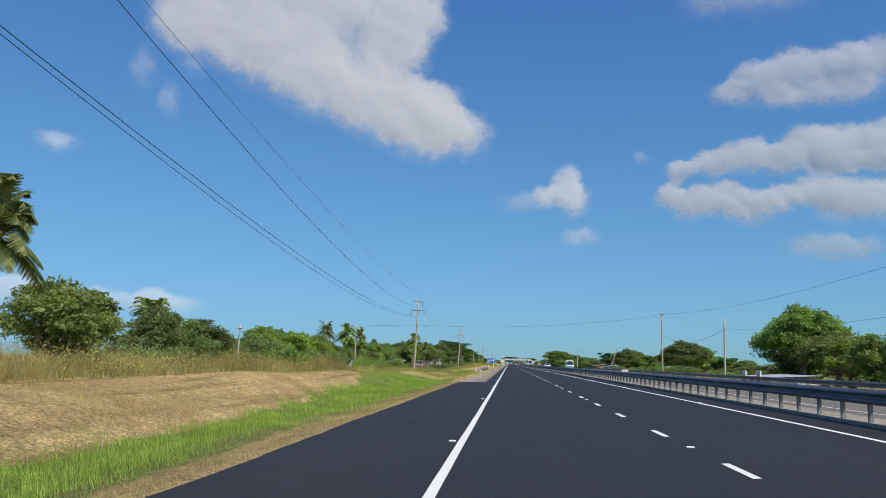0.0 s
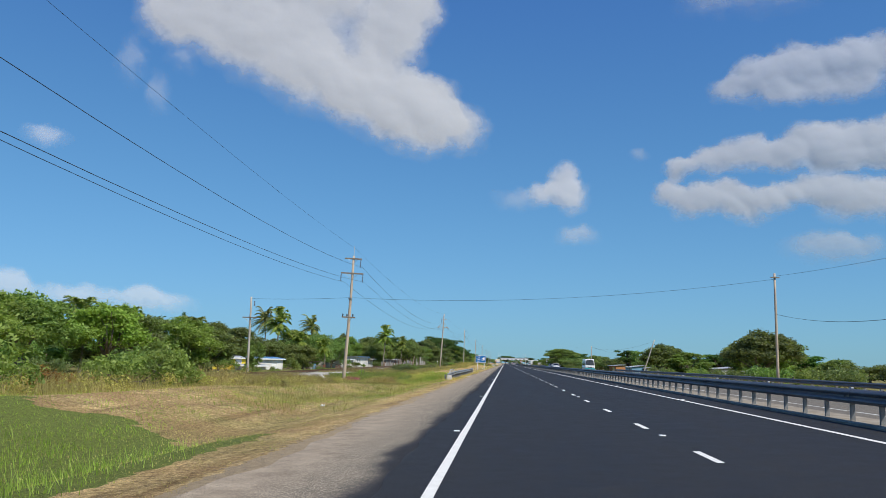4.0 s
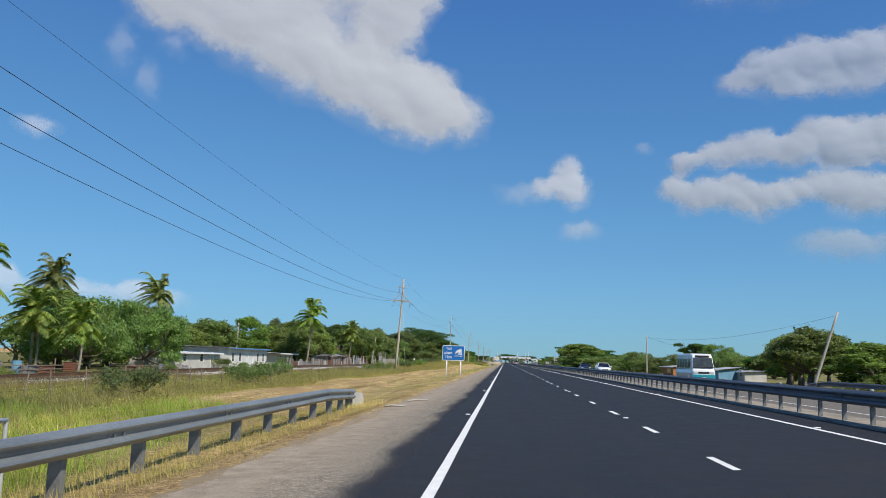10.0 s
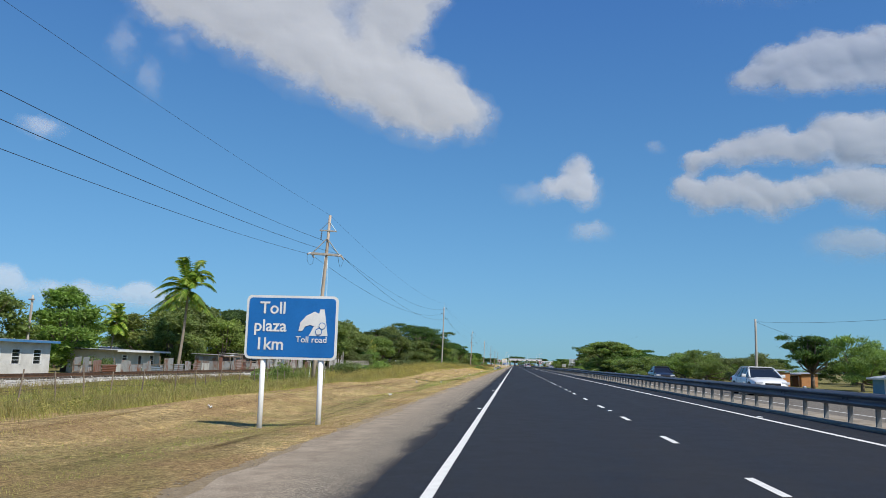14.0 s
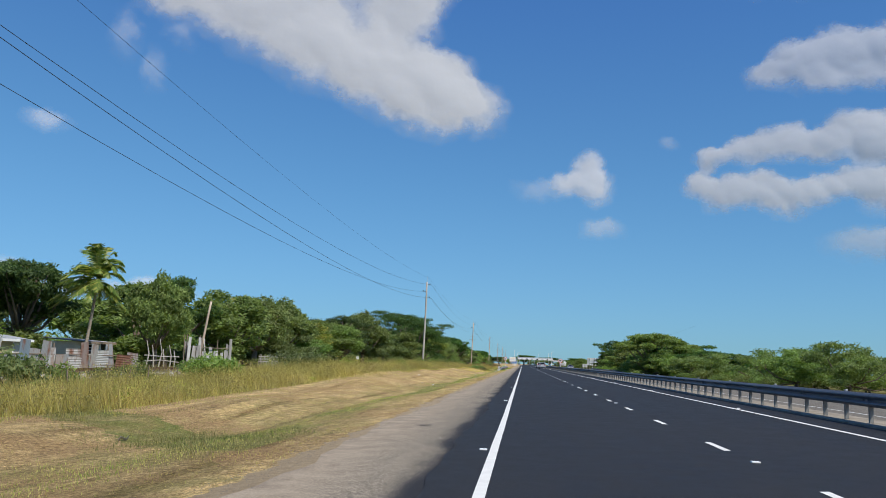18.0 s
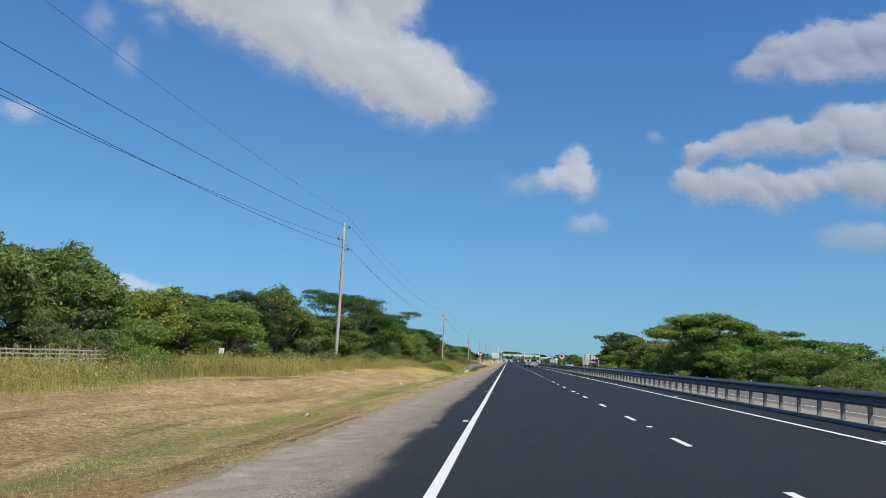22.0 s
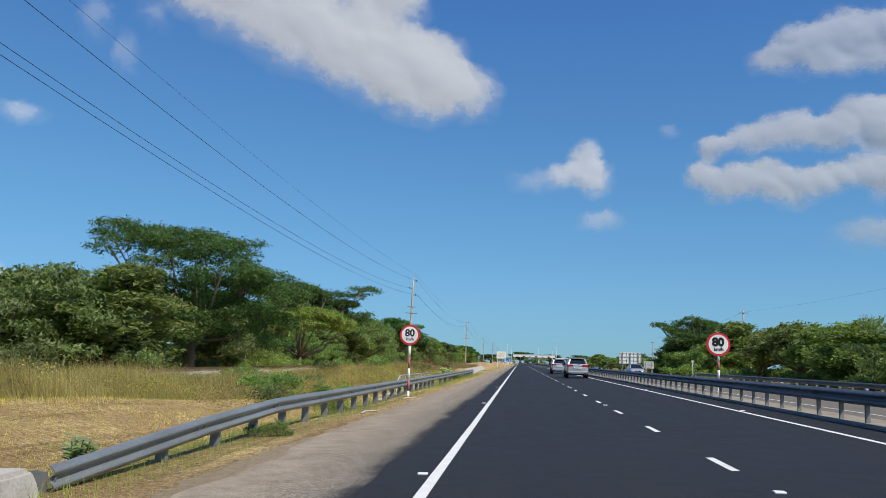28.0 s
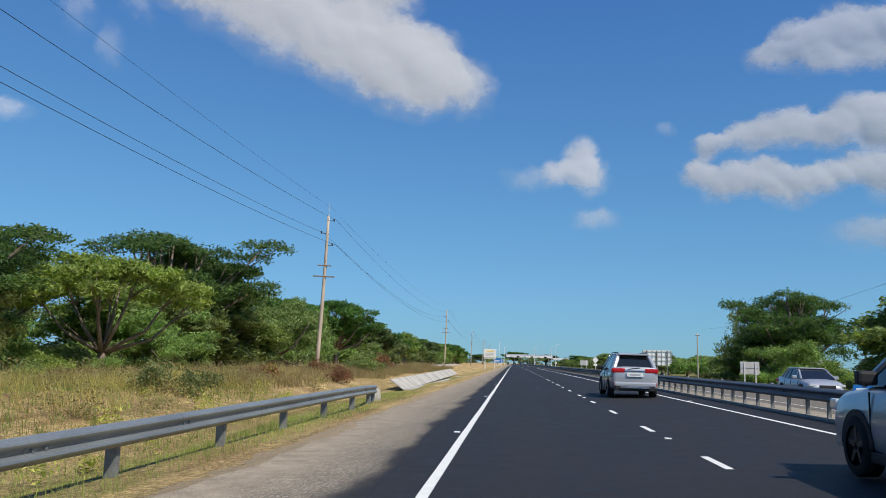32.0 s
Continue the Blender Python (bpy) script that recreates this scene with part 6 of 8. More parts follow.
rounded_edges(part("upper_body", cabin(up), P_WHITE, bus), 0.07)
part("skirt", G().box(-1.035, 1.035, -3.3, 3.1, 0.34, 0.86, b=0.03), P_TEAL, bus, "teal skirt")
part("front_skirt", G().box(-0.97, 0.97, 3.2, 3.54, 0.36, 0.74, b=0.05), P_TEAL, bus, "teal bumper")
part("windscreen", G().add([(-0.88, 3.345, 1.42), (0.88, 3.345, 1.42), (0.82, 2.985, 2.24), (-0.82, 2.985, 2.24), (-0.88, 3.24, 1.40), (0.88, 3.24, 1.40), (0.82, 2.88, 2.24), (-0.82, 2.88, 2.24)], [(0, 1, 2, 3), (4, 7, 6, 5), (0, 4, 5, 1), (2, 6, 7, 3), (1, 5, 6, 2), (0, 3, 7, 4)]), M_PANE, bus, "large dark windscreen")
part("destination_box", G().box(-0.6, 0.6, 2.72, 3.0, 2.30, 2.46, b=0.02), M_TRIM, bus)
for s in (-1, 1):
    for k in range(5):
        y0 = -3.0 + k * 1.12
        part("side_window", G().add([(s * 1.025, y0, 1.32), (s * 1.025, y0 + 0.98, 1.32), (s * 0.965, y0 + 0.98, 2.16), (s * 0.965, y0, 2.16), (s * 0.98, y0, 1.32), (s * 0.98, y0 + 0.98, 1.32), (s * 0.92, y0 + 0.98, 2.16), (s * 0.92, y0, 2.16)],
                                      [(0, 1, 2, 3), (4, 7, 6, 5), (0, 4, 5, 1), (1, 5, 6, 2), (2, 6, 7, 3), (3, 7, 4, 0)]), M_PANE, bus)
    part("headlamp", G().box(min(s * 0.55, s * 0.9), max(s * 0.55, s * 0.9), 3.36, 3.49, 0.80, 1.02, b=0.04), M_HEAD, bus)
    part("mirror", G().box(min(s * 1.12, s * 1.3), max(s * 1.12, s * 1.3), 3.2, 3.3, 1.45, 1.85, b=0.03), M_TRIM, bus)
    part("mirror_arm", G().tube([(s * 0.95, 3.2, 1.9), (s * 1.2, 3.25, 1.75)], 0.02, 6), M_TRIM, bus)
    for ay in (-1.9, 2.3):
        wheel(bus, s * 0.90, ay, 0.38, 0.22, M_RIM, s)
part("grille", G().box(-0.5, 0.5, 3.40, 3.485, 0.82, 0.98, b=0.02), M_TRIM, bus)
pl = part("number_plate", G().box(-0.26, 0.26, 3.52, 3.54, 0.42, 0.54), M_RED, bus)
part("plate_bar", G().box(-0.2, 0.2, 3.54, 3.545, 0.46, 0.50), M_PLATE, pl)
for s in (-1, 1):
    part("wiper", G().tube([(s * 0.15, 3.37, 1.42), (s * 0.55, 3.22, 1.82)], 0.012, 5), M_TRIM, bus)
part("windscreen_frame", G().box(-0.9, 0.9, 3.30, 3.40, 1.36, 1.41, b=0.01), M_TRIM, bus)


# ---- trees ----
def unit(v):
    return v / np.maximum(np.linalg.norm(v, axis=-1, keepdims=True), 1e-6)


def leaf_faces(r, pts, out, size, long=1.7, jitter=0.9):
    """Small pointed leaf sprays at pts, facing roughly out."""
    n = len(pts)
    nrm = unit(out + r.normal(0, jitter, (n, 3)))
    a = unit(np.cross(nrm, r.normal(0, 1, (n, 3))))
    b = np.cross(nrm, a)
    s = size * r.uniform(0.55, 1.45, (n, 1))
    la, lb = a * s * long * 0.5, b * s * 0.5
    return np.stack([pts - la + lb * r.uniform(-1, 0.2, (n, 1)), pts + la - nrm * s * 0.2, pts + lb * r.uniform(0.7, 1.3, (n, 1))], 1)


def lobe_points(r, lobes, n, shell=0.72, under=0.25):
    vol = np.array([(a * b * c) ** (2 / 3) for _, (a, b, c) in lobes])
    pick = r.choice(len(lobes), n, p=vol / vol.sum())
    d = unit(r.normal(0, 1, (n, 3)))
    flip = (d[:, 2] < 0) & (r.random(n) > under)
    d[flip, 2] *= -1
    rad = shell + (1 - shell) * r.random(n) ** 0.6
    inner = r.random(n) < 0.18
    rad[inner] *= r.uniform(0.3, 0.9, inner.sum())
    c = np.array([l[0] for l in lobes])[pick]
    e = np.array([l[1] for l in lobes])[pick]
    wob = 1 + 0.16 * np.sin(d[:, 0] * 7 + pick) * np.sin(d[:, 1] * 6 + 2 * pick) + 0.1 * np.sin(d[:, 2] * 11 + pick)
    return c + d * e * (rad * wob)[:, None], d


def clumped(r, pts, out, size, per, spread):
    """Gathers leaves into tufts, to leave gaps between them."""
    n = len(pts)
    P = np.repeat(pts, per, 0) + r.normal(0, spread, (n * per, 3)) * np.array([1, 1, 0.7])
    return leaf_faces(r, P, np.repeat(out, per, 0), size)


def limbs(r, height, fork, lobes, r0, lean=0.0, twigs=2):
    g = G()
    top = Vector((lean, 0, fork))
    g.tube([(0, 0, -0.4), (lean * 0.3 + 0.05, 0.04, fork * 0.5), top], [r0 * 1.35, r0, r0 * 0.8], 9)
    for c, e in lobes:
        c = Vector(c)
        mid = top.lerp(c, 0.5) + Vector((r.normal(0, 0.25), r.normal(0, 0.25), -0.12 * (c - top).length))
        g.tube([top, mid, c], [r0 * 0.55, r0 * 0.34, r0 * 0.10], 6)
        for k in range(twigs):
            tip = c + Vector((r.normal(0, e[0] * 0.6), r.normal(0, e[1] * 0.6), r.uniform(0, e[2] * 0.7)))
            g.tube([mid.lerp(c, 0.5), tip], [r0 * 0.16, r0 * 0.04], 5)
    return g


def tree_proto(name, label, seed, kind, leaves, category="tree"):
    """Returns a tree at the origin, about ten metres high, to be copied."""
    r = np.random.default_rng(seed)
    if kind in ("spread", "giant"):      # wide crown of flat pads in tiers along spreading limbs
        lobes = []
        for k in range(10):
            a = k * 2.4 + r.normal(0, 0.25)
            reach, top = r.uniform(4.2, 6.4), r.uniform(5.6, 9.2)
            for s in (0.42, 0.72, 1.0):
                q = reach * s
                z = 3.0 + (top - 3.0) * s ** 0.6 + r.normal(0, 0.25)
                b = a + r.normal(0, 0.16)
                lobes.append(((q * math.cos(b), q * math.sin(b), z), (r.uniform(1.1, 1.8), r.uniform(1.1, 1.8), r.uniform(0.28, 0.5))))
            lobes.append((((reach - 0.8) * math.cos(a + 0.3), (reach - 0.8) * math.sin(a + 0.3), top - r.uniform(0.4, 1.2)), (r.uniform(0.9, 1.5), r.uniform(0.9, 1.5), 0.34)))
        for k in range(9):
            a, q = k * 2.4 + 1, 2.9 * math.sqrt((k + 0.5) / 9)
            lobes.append(((q * math.cos(a), q * math.sin(a), 9.3 - 0.12 * q * q + r.normal(0, 0.25)), (r.uniform(1.1, 1.7), r.uniform(1.1, 1.7), r.uniform(0.35, 0.55))))
        trunk = limbs(r, 10, 2.8, lobes[2::4] + lobes[40:], 0.40, 0.0, 1)
        n, per, size, spread, mat, under = 1500, 11, 0.25, 0.25, L_DARK, 0.35
        if kind == "giant":
            for k in range(16):
                a, q = k * 2.4, r.uniform(2.0, 4.6)
                lobes.append(((q * math.cos(a), q * math.sin(a), r.uniform(3.2, 5.8)), (r.uniform(0.9, 1.5), r.uniform(0.9, 1.5), r.uniform(0.4, 0.8))))
            n, per, size, spread = 4300, 11, 0.145, 0.19
    elif kind == "vast":      # old rain tree, its crown higher on one side, one limb reaching out low
        lobes = []
        for k in range(64):
            a, q = k * 2.4 + r.normal(0, 0.2), 6.4 * math.sqrt((k + 0.5) / 64)
            x, y = q * math.cos(a), 0.74 * q * math.sin(a)
            lobes.append(((x, y, 9.3 - 0.062 * q * q - 0.33 * x + r.normal(0, 0.5)), (r.uniform(0.8, 1.5), r.uniform(0.8, 1.5), r.uniform(0.26, 0.46))))
        for k in range(84):
            a, q = k * 2.4 + 0.6, r.uniform(1.4, 6.2)
            lobes.append(((q * math.cos(a), 0.74 * q * math.sin(a), r.uniform(1.9, 6.6)), (r.uniform(0.8, 1.4), r.uniform(0.8, 1.4), r.uniform(0.28, 0.55))))
        trunk = limbs(r, 10, 2.2, lobes[4:64:5] + lobes[66::9], 0.25, 0.0, 2)
        n, per, size, spread, mat, under = 7600, 11, 0.115, 0.17, L_DARK, 0.4
    elif kind == "round":     # dense round mango-like crown
        lobes = [((0, 0, 5.4), (2.9, 2.9, 2.9))]
        for k in range(30):
            d = unit(r.normal(0, 1, 3))
            d[2] = abs(d[2]) * 1.15 - 0.4
            lobes.append(((d[0] * 3.3, d[1] * 3.3, 5.4 + d[2] * 3.5), (r.uniform(0.8, 1.4), r.uniform(0.8, 1.4), r.uniform(0.75, 1.2))))
        trunk = limbs(r, 10, 2.0, lobes[1:8], 0.34)
        n, per, size, spread, mat, under = 1500, 9, 0.23, 0.20, L_MID, 0.5
    elif kind in ("acacia", "umbrella"):    # low feathery umbrella with a forked trunk
        lobes = []
        for k in range(22):
            a, q = k * 2.4 + r.normal(0, 0.2), math.sqrt((k + 0.5) / 22)
            lobes.append(((5.8 * q * math.cos(a), 5.8 * q * math.sin(a), 7.8 - 3.0 * q ** 2.2 + r.normal(0, 0.25)), (r.uniform(1.1, 1.9), r.uniform(1.1, 1.9), r.uniform(0.3, 0.5))))
        trunk = limbs(r, 8, 1.5, lobes[::2], 0.30, 0.2, 3)
        n, per, size, spread, mat, under = 1250, 11, 0.20, 0.24, L_OLIVE if kind == "umbrella" else L_LIGHT, 0.3
    elif kind == "thicket":   # acacia scrub that hangs to the ground in flat sprays
        lobes = []
        for k in range(34):
            a, q = r.uniform(0, 2 * math.pi), math.sqrt(r.uniform(0, 1))
            lobes.append(((5.2 * q * math.cos(a), 5.2 * q * math.sin(a), r.uniform(1.0, 7.0) * (1 - 0.45 * q * q) + 0.5), (r.uniform(0.9, 1.7), r.uniform(0.9, 1.7), r.uniform(0.4, 0.75))))
        trunk = limbs(r, 8, 1.2, lobes[:8], 0.24, 0.1, 2)
        n, per, size, spread, mat, under = 1300, 10, 0.20, 0.26, L_ACACIA, 0.5
    elif kind == "ragged":    # upright uneven broadleaf
        lobes = []
        for k in range(30):
            z = r.uniform(1.4, 9.0)
            w = 3.1 * (1 - abs(z - 4.8) / 6.5) * r.uniform(0.55, 1.05)
            a = r.uniform(0, 2 * math.pi)
            lobes.append(((w * math.cos(a), w * math.sin(a), z), (r.uniform(0.7, 1.4), r.uniform(0.7, 1.4), r.uniform(0.6, 1.1))))
        trunk = limbs(r, 10, 2.2, lobes[:9], 0.26)
        n, per, size, spread, mat, under = 1350, 9, 0.23, 0.24, L_MID, 0.5
    elif kind == "plume":     # tall dark drooping casuarina
        lobes = [((r.normal(0, 0.5), r.normal(0, 0.5), 2.0 + k * 0.85), (1.3 - 0.08 * k, 1.3 - 0.08 * k, 0.9)) for k in range(10)]
        trunk = limbs(r, 10, 3.5, lobes[5:], 0.2)
        n, per, size, spread, mat, under = 420, 10, 0.22, 0.24, L_DARK, 0.6
    else:                     # low shrub
        lobes = [((r.normal(0, 0.8), r.normal(0, 0.8), r.uniform(0.5, 1.3)), (r.uniform(0.6, 1.0), r.uniform(0.6, 1.0), r.uniform(0.5, 0.8))) for k in range(7)]
        trunk = limbs(r, 2, 0.3, lobes[:5], 0.07)
        n, per, size, spread, mat, under = 330, 8, 0.12, 0.13, L_MID, 0.5
    n = int(n * leaves)
    pts, out = lobe_points(r, lobes, n, 0.7, under)
    if kind in ("spread", "giant", "vast", "acacia", "umbrella"):
        out = out * 0.5 + np.array([0, 0, 0.9])
    if leaves < 0.6:
        size, spread = size * 1.75, spread * 1.3
    q = clumped(r, pts, out, size, per, spread)
    ob = thing(name, 0, 0, 0, label, category)
    part("trunk", trunk, M_TRUNK, ob, smooth=True)
    part("crown", strewn("crown", q, 3, mat), mat, ob)
    return ob


def recrown(ob, mat, label):
    """The same tree with leaves of another kind, as a prototype of its own."""
    o = copy_thing(ob, Matrix.Identity(4))
    for c in o.children:
        if c.name.startswith("crown"):
            c.data = c.data.copy()
            c.data.materials.clear()
            c.data.materials.append(mat)
    o["label"] = label
    return o


def palm_proto(seed, height, label, wind):
    r = np.random.default_rng(seed)
    ob = thing("coconut_palm", 0, 0, 0, label, "palm tree")
    bend = r.uniform(-0.9, 0.9)
    spine = [Vector((bend * (k / 8) ** 2, 0.3 * math.sin(k / 3), height * k / 8 - (0.3 if k == 0 else 0))) for k in range(9)]
    part("trunk", G().tube(spine, [0.24, 0.17, 0.15, 0.14, 0.135, 0.13, 0.125, 0.12, 0.13], 10), M_PTRUNK, ob, smooth=True)
    top = spine[-1]
    quads = []
    ribs = G()
    for k in range(36):
        a = 2 * math.pi * k / 36 * 2.2 + r.normal(0, 0.15)
        rise = r.uniform(-0.5, 1.9)
        length = r.uniform(3.6, 5.0)
        d = Vector((math.cos(a), math.sin(a), 0))
        pts = []
        for i in range(9):
            s = i / 8
            p = top + d * length * s * (0.62 + 0.2 * (1 - rise)) + Vector((0, 0, length * (rise * s - (0.48 + 0.40 * rise) * s * s))) + Vector(wind) * (s ** 1.6) * 1.3
            pts.append(p)
        ribs.tube(pts, [0.035 - 0.0035 * i for i in range(9)], 4, False)
        for i in range(34):
            s = 0.12 + 0.86 * i / 33
            j = min(7, int(s * 8))
            p = pts[j].lerp(pts[j + 1], s * 8 - j)
            fw = (pts[j + 1] - pts[j]).normalized()
            sd = fw.cross(Vector((0, 0, 1))).normalized()
            ll = 0.95 * math.sin(math.pi * min(1, 0.18 + 0.8 * s)) ** 0.8 * r.uniform(0.8, 1.15)
            for sg in (-1, 1):
                tip = p + (sd * sg * 0.75 + fw * 0.55 + Vector((0, 0, -0.45 + 0.2 * r.random())) + Vector(wind) * 0.35) * ll
                w = fw * 0.075
                quads.append([p - w, p + w, tip + w * 0.2, tip - w * 0.2])
    part("rib", ribs, L_PALM, ob)
    part("fronds", strewn("fronds", np.array([[tuple(v) for v in q] for q in quads]), 4, L_PALM), L_PALM, ob, "wind-swept green and yellow fronds")
    g = G()
    for k in range(7):
        a = k * 0.9
        c = top + Vector((0.22 * math.cos(a), 0.22 * math.sin(a), -0.25))
        g.tube([c - Vector((0, 0, 0.13)), c - Vector((0, 0, 0.05)), c + Vector((0, 0, 0.07)), c + Vector((0, 0, 0.13))], [0.04, 0.11, 0.11, 0.03], 8)
    part("coconuts", g, L_PALM, ob)
    return ob


used = set()


def plant(proto, x, y, s=1.0, sz=None, rz=0.0, z=None, label=""):
    """Stands a copy of proto on the land; the first takes the prototype itself."""
    z = float(land(x, y)) - 0.05 if z is None else z
    m = pose(x, y, z, 0, 0, rz) @ Matrix.Diagonal((s, s, sz or s, 1))
    if proto.name in used:
        k = proto.scale
        o = copy_thing(proto, m @ Matrix.Diagonal((1 / k[0], 1 / k[1], 1 / k[2], 1)))
    else:
        used.add(proto.name)
        o = proto
        o.matrix_basis = m
    if label:
        o["label"] = label
    return o


T_SPREAD = tree_proto("rain_tree", "broad dark-green rain tree with a layered umbrella crown", 11, "spread", 1.5)
T_GIANT = tree_proto("rain_tree", "huge dark-green rain tree with tiers of spreading limbs", 41, "giant", 1.0)
T_VAST = tree_proto("rain_tree", "towering old dark-green rain tree shading the railway", 43, "vast", 1.0)
T_SPREAD2 = tree_proto("rain_tree", "wide dark-green rain tree with spreading limbs", 12, "spread", 1.5)
T_ROUND = tree_proto("mango_tree", "dense round dark-green mango tree with full crown", 13, "round", 1.3)
T_ROUND2 = tree_proto("broadleaf_tree", "leafy round mid-green tree", 14, "round", 1.0)
T_ACACIA = tree_proto("acacia_tree", "light-green feathery acacia with a flat umbrella crown", 15, "acacia", 1.3)
T_THICK = tree_proto("acacia_thicket", "sprawling grey-green acacia scrub reaching the ground", 16, "thicket", 1.2)
T_THICK2 = tree_proto("acacia_thicket", "tangled green acacia scrub reaching the ground", 17, "thicket", 1.0)
T_RAGGED = tree_proto("broadleaf_tree", "uneven mid-green broadleaf tree with gaps", 18, "ragged", 1.2)
T_RAGGED2 = tree_proto("broadleaf_tree", "ragged green broadleaf tree with gaps", 19, "ragged", 1.0)
T_PLUME = tree_proto("casuarina_tree", "tall thin drooping casuarina tree", 20, "plume", 1.0)
B_SHRUB = tree_proto("bush", "low green bush in the grass", 21, "shrub", 1.0, "bush")
B_SHRUB2 = tree_proto("bush", "small dark-green bush in the grass", 22, "shrub", 1.0, "bush")
F_SPREAD = tree_proto("far_tree", "distant dark-green spreading tree in a row", 23, "spread", 0.42)
F_ROUND = tree_proto("far_tree", "distant round green tree in a row", 24, "round", 0.4)
F_THICK = tree_proto("far_tree", "distant grey-green acacia scrub in a row", 25, "thicket", 0.42)
T_BRIGHT = recrown(T_RAGGED2, L_BRIGHT, "bright-green tree with loose leaves")
T_BRIGHT2 = recrown(T_ROUND2, L_BRIGHT, "bright yellow-green tree with full crown")
T_GOLD = recrown(T_ROUND2, L_GOLD, "tree in golden-orange new leaf")
T_LTHICK = recrown(T_THICK2, L_LIGHT, "drooping yellow-green acacia scrub")
T_UMBRELLA = tree_proto("acacia_tree", "dark feathery acacia with a flat-topped open crown on thin limbs", 26, "umbrella", 2.3)
T_OLIVE = recrown(T_ROUND2, L_OLIVE, "rounded grey-olive tree beyond the far guardrail")
T_LIGHT = recrown(T_RAGGED, L_OLIVE, "olive-green leafy tree before the rain trees")
B_BRIGHT = recrown(B_SHRUB2, L_BRIGHT, "bright-green leafy bush in grass")
B_PINK = recrown(B_SHRUB, L_PINK, "pink-flowering bougainvillea bush in the grass")
B_RUST = recrown(B_SHRUB2, L_RUST, "reddish-brown bush beside the road")
B_GREY = recrown(B_SHRUB, L_ACACIA, "grey-green thorny bush in dry grass")
PALM = palm_proto(31, 8.0, "coconut palm with wind-swept fronds", (-0.6, 0.1, 0.1))
PALM2 = palm_proto(32, 6.0, "coconut palm with yellowing fronds", (-0.45, -0.1, 0.05))
PALM3 = palm_proto(33, 10.5, "tall slim coconut palm bent by wind", (-0.7, 0.2, 0.05))

rt = np.random.default_rng(77)
# palms
for p, x, y, s in ((PALM, -25.3, 37.8, 0.94), (PALM2, -37.8, 172.5, 0.62), (PALM2, -38.6, 166.5, 0.8), (PALM, -46.5, 229.0, 1.12), (PALM3, -60.0, 266.0, 1.09), (PALM2, -42.0, 233.5, 0.88), (PALM3, -51.0, 279.0, 1.0), (PALM, -37.0, 314.5, 1.15), (PALM, -36.6, 354.0, 0.95),
                   (PALM, -46.0, 178.0, 0.62), (PALM2, -44.0, 184.0, 0.78), (PALM3, -52.0, 203.0, 0.56), (PALM2, -37.9, 85.5, 0.95), (PALM2, -49.0, 170.0, 0.95), (PALM, -49.0, 322.0, 0.74), (PALM, -52.0, 472.0, 1.05), (PALM2, -55.0, 442.0, 1.5), (PALM2, -45.0, 150.0, 0.93),
                   (PALM, 66.0, 302.0, 0.60), (PALM2, 70.0, 318.0, 0.76), (PALM2, 54.0, 225.0, 0.74), (PALM2, -31.0, 46.0, 0.6), (PALM2, -43.5, 246.0, 0.8), (PALM2, -36.5, 231.0, 0.7)):
    plant(p, x, y, s, None, float(rt.uniform(-40, 40)))
